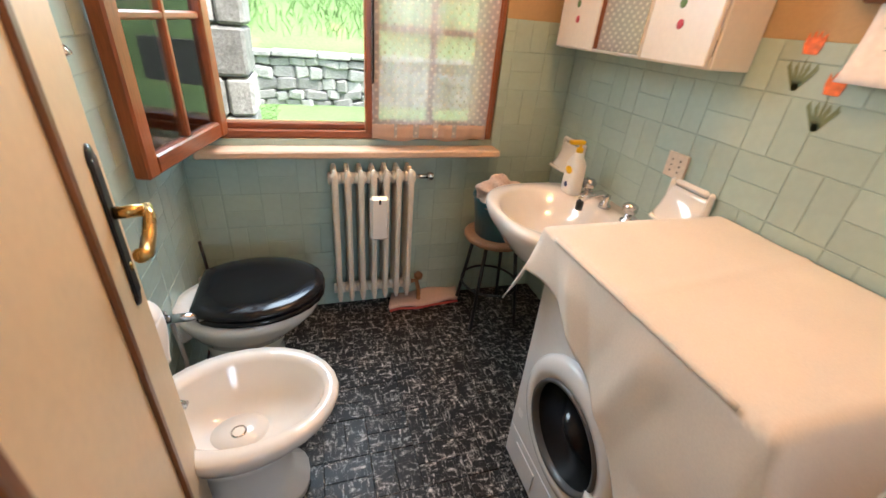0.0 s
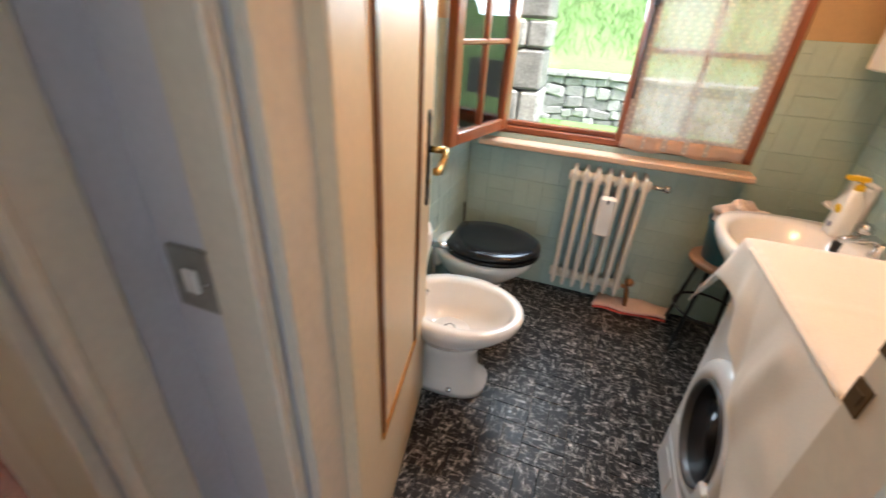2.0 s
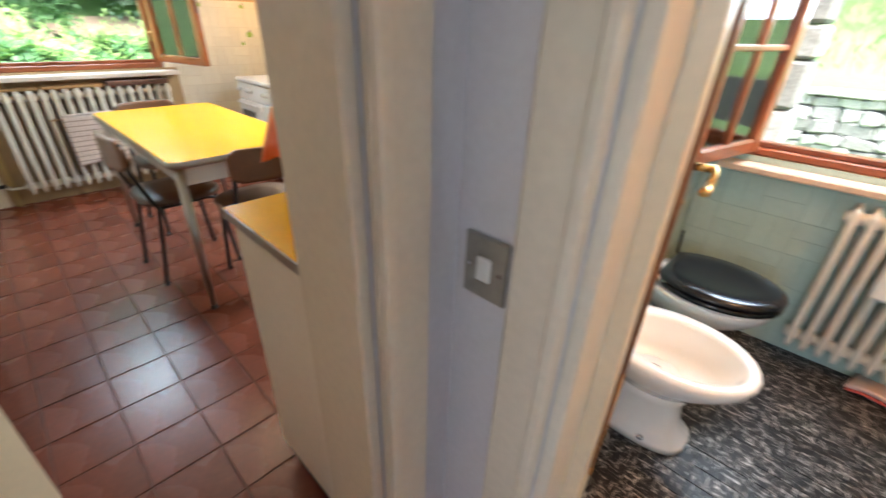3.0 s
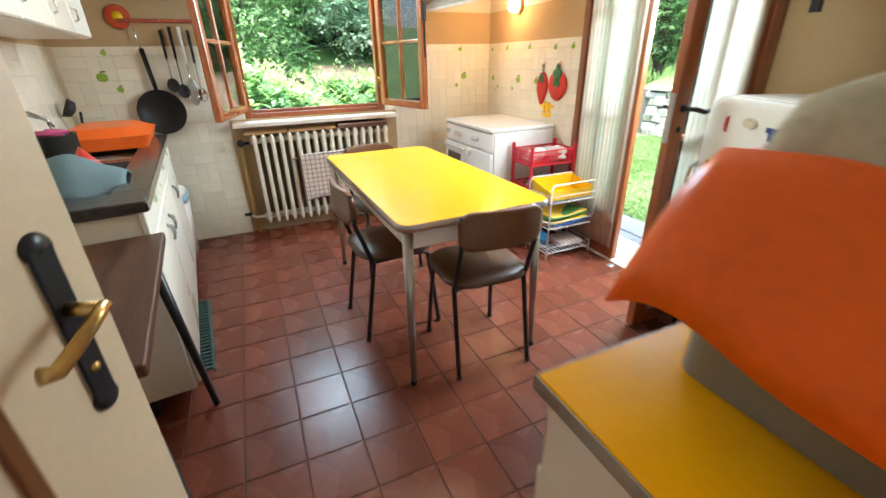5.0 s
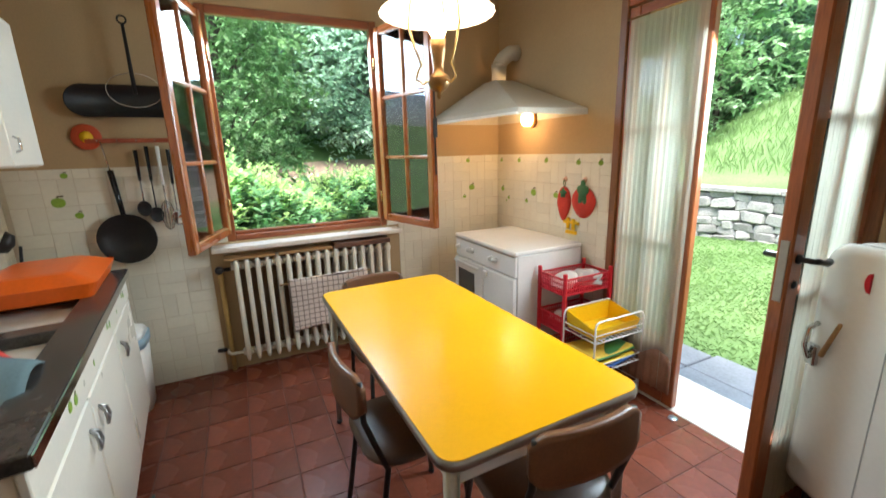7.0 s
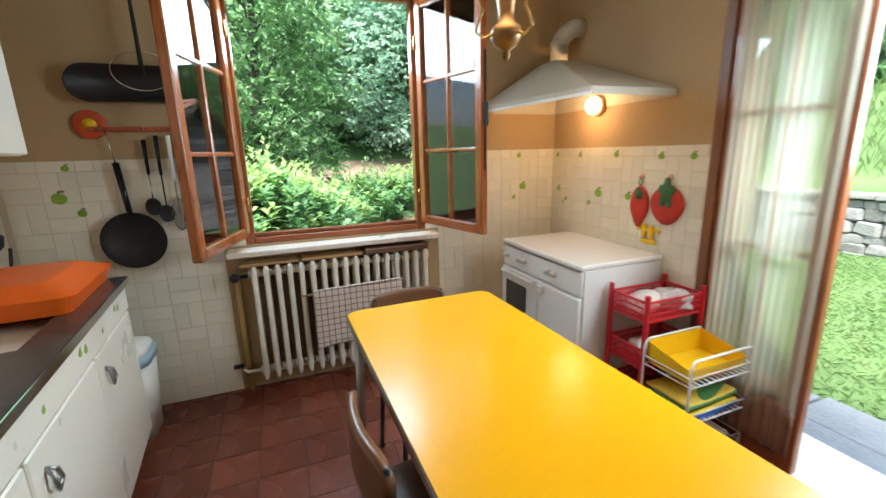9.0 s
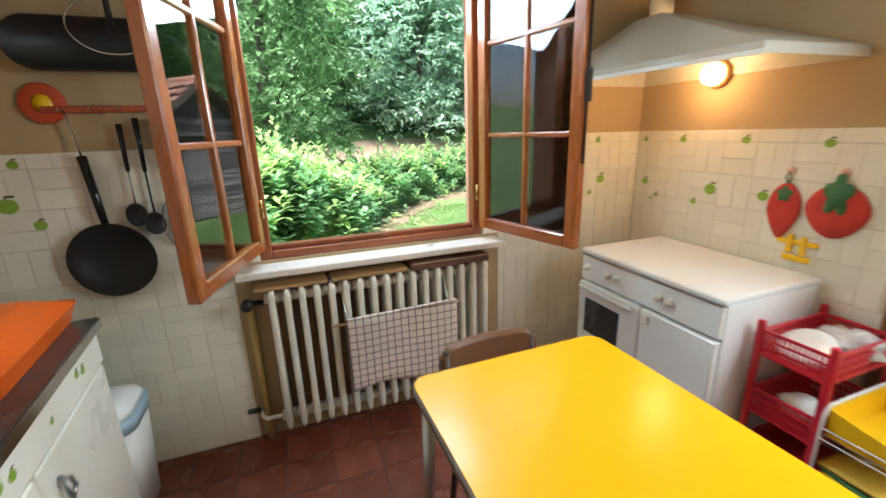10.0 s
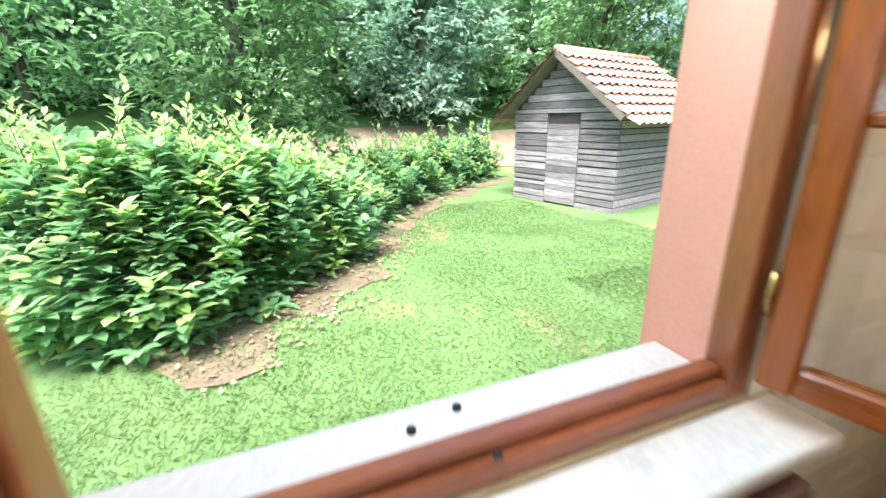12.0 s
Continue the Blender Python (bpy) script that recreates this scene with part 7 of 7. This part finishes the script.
    for a, b_ in segs:
        part("board", M().box(a, -0.008 + rnd.uniform(-0.016, 0.008), z + rnd.uniform(-0.006, 0.008), b_, 0.028, top + rnd.uniform(-0.006, 0.004), 0.004), SHW, se)
    part("board", M().box(SW_ - 0.025, 0.03, z, SW_ + 0.008 + rnd.uniform(-0.004, 0.006), SD_, top, 0.004), SHW, se)
    z += hh
z = SE_
while z < SP_ - 0.14:
    hh = 0.14
    k = 1 - (z + hh - SE_) / (SP_ - SE_)
    part("board", M().box(SW_ / 2 * (1 - k), -0.005, z + 0.006, SW_ - SW_ / 2 * (1 - k), 0.028, z + hh - 0.006, 0.004), SHW, se)
    z += hh
sdr = part("door", M().box(DX0, 0.0, 0.06, DX1, 0.02, DZ - 0.10), SHW, se, "board door")
z = 0.06
while z < DZ - 0.13:
    hh = rnd.uniform(0.09, 0.14)
    part("door_board", M().box(DX0, -0.018 + rnd.uniform(-0.005, 0.004), z, DX1, 0.001, min(z + hh - 0.008, DZ - 0.09), 0.004), SHW, sdr)
    z += hh
OV = 0.30
run = SW_ / 2 + 0.24
slope = math.hypot(run, SP_ - SE_ + 0.18)
ang = math.degrees(math.atan2(SP_ - SE_ + 0.18, run))
for s in (1, -1):
    rp = part("roof_slope", M().box(0.0, -OV, -0.03, slope, SD_ + 0.25, 0.0), mat("roof_board", (0.16, 0.13, 0.11), 0.9, var=0.25), se, m=pose(SW_ / 2, 0, SP_ + 0.02, 0, ang if s > 0 else 180 - ang, 0) if s > 0 else pose(SW_ / 2, SD_ - OV + 0.25, SP_ + 0.02, 0, 0, 180) @ pose(0, 0, 0, 0, ang, 0))
    tile_mesh = M().grid(lambda u, v: (u * 0.33, v * 0.235, 0.012 + 0.024 * math.cos((v - 0.5) * 2 * math.pi) + 0.060 * u), 3, 8)
    tm = tile_mesh.mesh("roof_tile", SHT)
    for i in range(int(slope / 0.27) + 1):
        for j in range(14):
            o = new("roof_tile", tm)
            o.parent = rp
            o.matrix_basis = pose(i * 0.27 - 0.02, -OV - 0.02 + j * 0.232, 0.004 + rnd.uniform(0, 0.008), rnd.uniform(-1, 1), 0.0, rnd.uniform(-2.5, 2.5))
    part("barge_board", M().box(0.0, -OV - 0.02, -0.10, slope, -OV + 0.005, 0.012), mat("barge_grey", (0.17, 0.145, 0.125), 0.85, var=0.3), rp)
part("ridge_cap", M().tube([(SW_ / 2, -OV, SP_ + 0.03), (SW_ / 2, SD_ + 0.25, SP_ + 0.03)], 0.085, 12), SHT, se)


# leaves and trees
def leaf_mat(name, base):
    return mat(name, base, 0.5, var=0.2, scale=1.6, fine=12, bump=0, island=0.3, trans=0.5)


LAUREL = leaf_mat("laurel_leaf", (0.20, 0.40, 0.19))
LAUREL2 = leaf_mat("young_laurel_leaf", (0.42, 0.62, 0.24))
LEAF1 = leaf_mat("broad_leaf", (0.16, 0.30, 0.13))
# far trees: haze is put into these paler leaf colours
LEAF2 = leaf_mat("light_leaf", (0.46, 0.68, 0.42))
LEAF4 = leaf_mat("mid_green_leaf", (0.40, 0.62, 0.37))
LEAF3 = leaf_mat("hazy_blue_green_leaf", (0.38, 0.56, 0.44))
BARK = mat("bark", (0.075, 0.06, 0.048), 0.95, var=0.35, scale=8, fine=40, stretch=(3, 3, 0.6), bump=0.8, dist=0.02)


def add_leaf(b, p, d, up, ln, w):
    """A folded pointed leaf from p along d."""
    d = d.normalized()
    s = d.cross(up)
    if s.length < 1e-3:
        s = d.cross(Vector((1, 0, 0)))
    s.normalize()
    n = s.cross(d)
    m1, m2, e = p + d * ln * 0.35, p + d * ln * 0.72, p + d * ln
    b.add([p, m1 + s * w - n * w * 0.0 + n * w * 0.25, m2 + s * w * 0.8 + n * w * 0.2, e - n * ln * 0.08, m2 - s * w * 0.8 + n * w * 0.2, m1 - s * w + n * w * 0.25, m1, m2], [(0, 1, 6), (1, 2, 7, 6), (2, 3, 7), (0, 6, 5), (6, 7, 4, 5), (7, 3, 4)])


def bush(m, rx, ry, h, n, seed, label, material=None):
    """A laurel bush: stems with whorls of large leaves."""
    rnd = random.Random(seed)
    t = thing("laurel_bush", m, label, "bush", "laurel hedge")
    st_, lv, yg = M(), M(), M()
    for i in range(n):
        a, q = rnd.random() * 6.283, rnd.random() ** 0.5
        top = rnd.random()
        elev = rnd.uniform(0.05, 1.0)
        shell = 0.70 + 0.46 * rnd.random() ** 1.6
        bulge = 1 + 0.42 * noise.noise(Vector((math.cos(a) * 1.7, math.sin(a) * 1.7, elev * 2.2 + seed)))
        rad = math.sqrt(max(0.02, 1 - (elev * 0.96) ** 2.6)) * shell * bulge
        tip = Vector((rx * rad * math.cos(a), ry * rad * math.sin(a), h * elev * (0.9 + 0.2 * rnd.random()) * (0.85 + 0.15 * bulge)))
        out = Vector((math.cos(a) * (1.1 - elev), math.sin(a) * (1.1 - elev), 0.35 + 0.9 * elev)).normalized()
        base = tip - out * rnd.uniform(0.22, 0.42)
        if i % 3 == 0:
            st_.tube([base, tip], 0.006, 4, r2=0.003)
        young = rnd.random() < 0.22 + 0.4 * elev ** 3
        for k in range(rnd.randint(6, 9)):
            f = k / 8
            p = base.lerp(tip, 0.25 + 0.75 * f)
            az = k * 2.4 + rnd.random()
            side = Vector((math.cos(az), math.sin(az), 0))
            d = (side + out * (0.35 + 0.5 * f) + Vector((0, 0, -0.05 - 0.30 * (1 - f)))).normalized()
            add_leaf(yg if young else lv, p, d, Vector((0, 0, 1)), rnd.uniform(0.13, 0.21), rnd.uniform(0.036, 0.052))
    for i in range(max(6, n // 55)):
        a = rnd.random() * 6.283
        q = rnd.random() ** 0.5 * 0.8
        base = Vector((rx * q * math.cos(a), ry * q * math.sin(a), h * (1.02 - 0.35 * q * q)))
        lean = Vector((rnd.gauss(0, 0.25), rnd.gauss(0, 0.25), 1)).normalized()
        ln = rnd.uniform(0.25, 0.55)
        st_.tube([base - lean * 0.2, base + lean * ln], 0.006, 4, r2=0.003)
        for k in range(11):
            az = k * 2.4 + rnd.random()
            d = (Vector((math.cos(az), math.sin(az), 0)) + lean * 0.9).normalized()
            add_leaf(yg, base + lean * ln * k / 10, d, Vector((0, 0, 1)), rnd.uniform(0.09, 0.14), rnd.uniform(0.018, 0.026))
    part("branch_tangle", st_, BARK, t)
    part("foliage", lv, material or LAUREL, t)
    part("young_foliage", yg, LAUREL2, t, "bright new leaves")
    # dark lump fills the bush; the shade among inner twigs is its colour
    part("inner_shade", blob(rx * 0.55, ry * 0.55, h * 0.36, seed, 16, 10, 0.5), mat("shaded_twig_fill", (0.05, 0.08, 0.04), 0.95, var=0.4, fine=30), t, "dark lump for the inner twigs, their shade in its colour")
    return t


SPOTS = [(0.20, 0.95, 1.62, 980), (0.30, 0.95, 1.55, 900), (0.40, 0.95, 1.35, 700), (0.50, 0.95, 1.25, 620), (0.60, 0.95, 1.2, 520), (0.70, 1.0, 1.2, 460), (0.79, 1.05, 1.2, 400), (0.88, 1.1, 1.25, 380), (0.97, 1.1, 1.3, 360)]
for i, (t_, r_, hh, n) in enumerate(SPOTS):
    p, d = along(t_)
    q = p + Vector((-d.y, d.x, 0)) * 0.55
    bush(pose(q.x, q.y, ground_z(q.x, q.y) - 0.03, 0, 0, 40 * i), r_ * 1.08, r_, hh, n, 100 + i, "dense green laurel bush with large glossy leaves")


for x, y, r_, hh, n in ((-8.75, -1.75, 0.95, 1.6, 700), (-9.9, -3.0, 1.05, 1.6, 600), (-11.4, -4.1, 1.1, 1.6, 450)):
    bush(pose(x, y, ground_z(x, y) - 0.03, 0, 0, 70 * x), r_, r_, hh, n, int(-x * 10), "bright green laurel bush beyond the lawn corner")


def add_tree_leaf(b, p, d, ln, w):
    """A pointed leaf folded along its rib."""
    s = d.cross(Vector((0, 0, 1)))
    if s.length < 1e-3:
        s = Vector((1, 0, 0))
    s.normalize()
    mid, e, n = p + d * ln * 0.45, p + d * ln, s.cross(d) * w * 0.3
    b.add([p, mid + s * w + n, e, mid - s * w + n], [(0, 1, 2), (0, 2, 3)])


def tree(m, h, cr, cw, n, leafsize, seed, label, material, low=0.3, clumps=44):
    """A tapered trunk, limbs, and a crown of leafy sprays gathered in drooping clumps."""
    rnd = random.Random(seed)
    t = thing("tree", m, label, "tree", "trees round the garden")
    tr = M()
    tr.tube([(0.02 * i * math.sin(i), 0.03 * i * math.cos(i * 1.7), -0.3 + h * 0.85 * i / 6) for i in range(7)], 0.03 * h * 0.55, 10, r2=0.02)
    cl, lv = [], M()
    for i in range(clumps):
        a = i * 2.4 + rnd.uniform(-0.5, 0.5)
        e = low + (1 - low) * (i + rnd.random()) / clumps
        k = (e - low) / (1 - low)
        rad = cw * math.sin(math.pi * min(1, k * 0.80 + 0.16)) ** 0.6 * rnd.uniform(0.45, 1.0)
        c = Vector((rad * math.cos(a), rad * math.sin(a), h * e))
        cl.append((c, rnd.uniform(0.6, 1.05) * cr))
        if i % 2 == 0:
            tr.tube([(0, 0, h * max(0.05, e - 0.14)), (c.x * 0.5, c.y * 0.5, h * (e - 0.04)), tuple(c)], 0.03, 5, r2=0.008)
    for i in range(n // 6):
        c, r = rnd.choice(cl)
        v = Vector((rnd.gauss(0, 1), rnd.gauss(0, 1), rnd.gauss(0.25, 0.7))).normalized()
        q = c + v * r * rnd.uniform(0.45, 1.05) * (1 + 0.35 * noise.noise(c + v * 2))
        out = Vector((v.x + rnd.gauss(0, 0.4), v.y + rnd.gauss(0, 0.4), -0.15 + rnd.gauss(0, 0.25))).normalized()
        for f in range(6):
            az = f * 2.4 + rnd.random()
            side = Vector((math.cos(az), math.sin(az), rnd.gauss(-0.25, 0.3)))
            d = (out * 0.8 + side).normalized()
            add_tree_leaf(lv, q + out * leafsize * 0.35 * f, d, leafsize * rnd.uniform(0.7, 1.25), leafsize * 0.25)
    part("trunk", tr, BARK, t, "dark trunk with limbs")
    part("crown", lv, material, t, "dense uneven leafy crown")
    return t


GZ = ground_z
base0 = tree(pose(-11.6, 0.35, -0.35), 9.5, 0.85, 1.75, 14000, 0.20, 301, "tall dark broadleaf tree behind the hedge", LEAF1, 0.10, 60)
base1 = tree(pose(-22.5, 3.0, GZ(-22.5, 3.0)), 7.5, 1.15, 2.7, 15000, 0.24, 302, "leafy tree on the slope behind the garden", LEAF2, 0.06)
base2 = tree(pose(-24.0, 8.0, GZ(-24.0, 8.0)), 8.5, 1.25, 2.9, 15000, 0.25, 303, "leafy tree on the slope behind the garden", LEAF4, 0.05)
base3 = tree(pose(-22.0, -3.0, GZ(-22.0, -3.0)), 6.5, 1.2, 2.7, 14000, 0.24, 304, "leafy tree behind the garden, haze in its blue green colour", LEAF3, 0.05)
rnd = random.Random(77)
place = []
for i in range(15):
    place.append((-19.6 - 3.2 * (i % 3) - rnd.random() * 2, -13 + 2.2 * i + rnd.uniform(-0.8, 0.8)))
for i in range(10):
    place.append((-29.5 - 3.0 * (i % 2), -12 + 3.6 * i))
for i in range(11):
    place.append((-17.5 + 2.5 * i + rnd.uniform(-0.6, 0.6), 16.5 + 2.0 * (i % 3) + rnd.random()))
for i, (x, y) in enumerate(place):
    b_ = (base1, base3, base1, base2)[i % 4]
    s = rnd.uniform(0.85, 1.3)
    o = copy_thing(b_, pose(x, y, GZ(x, y) - 0.1, 0, 0, rnd.uniform(0, 360)))
    o.scale = (s, s, s)
# two trees close behind the shed
for x, y, s in ((-13.4, 9.9, 0.95), (-8.6, 10.8, 1.0)):
    o = copy_thing(base0, pose(x, y, GZ(x, y) - 0.1, 0, 0, x * 40))
    o.scale = (s, s, s)

# pinkish earth bank behind the hedge
solid("ground_earth_bank", M().grid(lambda u, v: (-16.0 - 3.2 * u + 0.4 * math.sin(v * 9), -2.0 + 13.0 * v, ground_z(-16.0 - 3.2 * u + 0.4 * math.sin(v * 9), -2.0 + 13.0 * v) + 0.06), 10, 30), mat("pink_earth", (0.29, 0.21, 0.155), 0.95, var=0.25, scale=2, fine=20, bump=0.6, dist=0.03), "bare pinkish earth bank behind the hedge", "earth")
# red rail at the end of the lawn
rf = thing("garden_rail", pose(-7.30, -1.25, -0.34, 0, 0, 252), "red painted low garden rail beyond the lawn", "rail")
REDP = mat("faded_red_paint", (0.42, 0.07, 0.06), 0.5, var=0.2)
for z in (0.18, 0.36, 0.54):
    part("rail", M().tube([(0, 0, z), (1.6, 0, z)], 0.018, 8), REDP, rf)
for x in (0.05, 0.8, 1.55):
    part("post", M().box(x - 0.025, -0.025, 0, x + 0.025, 0.025, 0.60, 0.004), REDP, rf)

# ---- tiles, piece by piece ----
TILES = {}


def tile_mesh_for(w, h, th, material, c=0.0016):
    key = (round(w, 3), round(h, 3), material.name)
    if key not in TILES:
        TILES[key] = M().box(-w / 2, -h / 2, 0, w / 2, h / 2, th, c).mesh("tile", material)
    return TILES[key]


def basket_rects(u0, u1, v0, v1, s, long, gap, allowed, ou=0.0, ov=0.0):
    """Pairs of oblong tiles laid alternately upright and flat."""
    out = []
    i0, i1 = math.floor((u0 - ou) / long), math.ceil((u1 - ou) / long)
    j0, j1 = math.floor((v0 - ov) / long), math.ceil((v1 - ov) / long)
    for i in range(i0, i1):
        for j in range(j0, j1):
            a, b = ou + i * long, ov + j * long
            for k in (0, 1):
                r = (a, b + k * s, a + long, b + (k + 1) * s) if (i + j) % 2 == 0 else (a + k * s, b, a + (k + 1) * s, b + long)
                for x0, y0, x1, y1 in allowed:
                    q = (max(r[0] + gap, x0), max(r[1] + gap, y0), min(r[2] - gap, x1), min(r[3] - gap, y1))
                    if q[2] - q[0] > 0.012 and q[3] - q[1] > 0.012:
                        out.append(q)
    return out


def lay(bed, rects, frame_m, th, material, joined, tilt=0.25, name="tile"):
    rnd = random.Random(len(rects))
    if len(rects) <= 300:
        for x0, y0, x1, y1 in rects:
            o = new(name, tile_mesh_for(x1 - x0, y1 - y0, th, material))
            o.parent = bed
            o.matrix_basis = frame_m @ pose((x0 + x1) / 2, (y0 + y1) / 2, 0, rnd.uniform(-tilt, tilt), rnd.uniform(-tilt, tilt), 0)
    else:
        near, far = rects[:300], rects[300:]
        lay(bed, near, frame_m, th, material, joined, tilt, name)
        b = M()
        for x0, y0, x1, y1 in far:
            b.box(x0, y0, 0, x1, y1, th, 0.0016, m=frame_m)
        tagged(part("tiles", b, joined, bed), kind="stuff")


# frames: u along the wall, v up, w out of it
FW_ = Matrix(((0, 0, 1, KX + 0.0035), (1, 0, 0, 0), (0, 1, 0, 0), (0, 0, 0, 1)))
FN_ = Matrix(((-1, 0, 0, 0), (0, 0, -1, KY - 0.0035), (0, 1, 0, 0), (0, 0, 0, 1)))
FE_ = Matrix(((0, 0, -1, BX1 - 0.0035), (-1, 0, 0, 0), (0, 1, 0, 0), (0, 0, 0, 1)))
FB_ = Matrix(((-1, 0, 0, 0), (0, 0, -1, BY1 - 0.0035), (0, 1, 0, 0), (0, 0, 0, 1)))
FL_ = Matrix(((0, 0, 1, BX0 + 0.0035), (1, 0, 0, 0), (0, 1, 0, 0), (0, 0, 0, 1)))
FS_ = Matrix(((-1, 0, 0, 0), (0, 0, 1, 0.0035), (0, 1, 0, 0), (0, 0, 0, 1)))
G = 0.0012
west = basket_rects(-0.66, KY, 0.002, 1.403, 0.075, 0.15, G, [(-0.60, 0.002, 0.308, 1.403), (0.312, 0.90, WK[0] - 0.003, 1.403), (1.622, 0.002, KY - 0.008, 1.403), (WK[1] + 0.003, 0.90, 1.618, 1.403)], 0.31)
lay(bed_w, west, FW_, 0.0025, TILE_W, TILE_WJ)
lay(bed_n, basket_rects(-FD[0] + 0.004, -KX - 0.008, 0.002, 1.403, 0.075, 0.15, G, [(-FD[0] + 0.004, 0.002, -KX - 0.008, 1.403)], 2.12), FN_, 0.0025, TILE_W, TILE_WJ)
lay(bed_s, basket_rects(-2.2, -0.008, 0.80, 1.403, 0.075, 0.15, G, [(-2.2, 0.80, -0.008, 1.403)], 0, 0.80), FS_, 0.0025, TILE_W, TILE_WJ)
lay(bed_be, basket_rects(-BY1, -BY0, 0.002, BT, 0.075, 0.15, G, [(-BY1 + 0.008, 0.002, -BY0, BT)], -BY1 + 0.005), FE_, 0.0025, TILE_G, TILE_GJ)
lay(bed_bn, basket_rects(-BX1, -BX0, 0.002, BT, 0.075, 0.15, G, [(-BX1 + 0.008, 0.002, -WB[1] - 0.002, BT), (-WB[1], 0.002, -WB[0], WB[2] - 0.004), (-WB[0] + 0.002, 0.002, -BX0 - 0.008, BT)], -BX1 + 0.005), FB_, 0.0025, TILE_G, TILE_GJ)
lay(bed_bw, basket_rects(BY0, BY1, 0.002, BT, 0.075, 0.15, G, [(BY0, 0.002, BY1 - 0.008, BT)], BY0), FL_, 0.0025, TILE_G, TILE_GJ)


# marbled black floor tiles
def black_marble(name):
    m = mat(name, (0.008, 0.0075, 0.0075), 0.42, var=0.4, scale=9, fine=50, bump=0.05, spec=0.28)
    n, l = m.node_tree.nodes, m.node_tree.links
    b = n["Principled BSDF"]
    col = b.inputs["Base Color"].links[0].from_socket
    tc, oi = n.new("ShaderNodeTexCoord"), n.new("ShaderNodeObjectInfo")
    add = n.new("ShaderNodeVectorMath")
    add.operation = "MULTIPLY_ADD"
    add.inputs[1].default_value = (1, 1, 1)
    sc = n.new("ShaderNodeVectorMath")
    sc.operation = "SCALE"
    sc.inputs["Scale"].default_value = 17.0
    l.new(oi.outputs["Location"], sc.inputs[0])
    l.new(tc.outputs["Object"], add.inputs[0])
    l.new(sc.outputs[0], add.inputs[2])
    def streaks(stretch, lo, hi):
        mp, ns, rg = n.new("ShaderNodeMapping"), n.new("ShaderNodeTexNoise"), n.new("ShaderNodeMapRange")
        mp.inputs["Scale"].default_value = stretch
        ns.inputs["Scale"].default_value, ns.inputs["Detail"].default_value, ns.inputs["Roughness"].default_value = 1.0, 5, 0.68
        ns.inputs["Distortion"].default_value = 0.5
        rg.inputs["From Min"].default_value, rg.inputs["From Max"].default_value = lo, hi
        l.new(add.outputs[0], mp.inputs["Vector"])
        l.new(mp.outputs[0], ns.inputs["Vector"])
        l.new(ns.outputs["Fac"], rg.inputs["Value"])
        return rg.outputs[0]

    along_x, along_y, fine = streaks((20, 62, 1), 0.535, 0.67), streaks((62, 20, 1), 0.535, 0.67), streaks((110, 110, 1), 0.38, 0.60)
    both = n.new("ShaderNodeMath")
    both.operation = "MAXIMUM"
    l.new(along_x, both.inputs[0])
    l.new(along_y, both.inputs[1])
    mul = n.new("ShaderNodeMath")
    mul.operation = "MULTIPLY"
    l.new(both.outputs[0], mul.inputs[0])
    l.new(fine, mul.inputs[1])
    mx = n.new("ShaderNodeMix")
    mx.data_type = "RGBA"
    mx.inputs["B"].default_value = (0.72, 0.67, 0.63, 1)
    l.new(mul.outputs[0], mx.inputs["Factor"])
    l.new(col, mx.inputs["A"])
    l.new(mx.outputs["Result"], b.inputs["Base Color"])
    return m


BM = black_marble("black_marbled_tile")
FLAT = Matrix.Translation((0, 0, -0.004))
lay(floor_b, basket_rects(BX0, BX1, 0.95, BY1, 0.075, 0.15, 0.0008, [(BX0, 0.95, BX1, BY1)], BX0), FLAT, 0.004, BM, BM, 0.1, "floor_tile")

# terracotta squares
P = 0.2035
rects = []
for i in range(-17, 3):
    for j in range(-8, 10):
        x0, y0 = -0.115 + i * P, 0.63 + j * P
        x1, y1 = x0 + P, y0 + P
        q = (max(x0 + 0.0022, KX), max(y0 + 0.0022, -0.75), min(x1 - 0.0022, 0.458), min(y1 - 0.0022, KY))
        if q[2] - q[0] > 0.02 and q[3] - q[1] > 0.02:
            rects.append(q)
rects.sort(key=lambda r: abs(r[0] + 1.5) + abs(r[1] - 0.9))
lay(floor_k, rects, FLAT, 0.004, TILE_T, TILE_TJ, 0.22, "floor_tile")
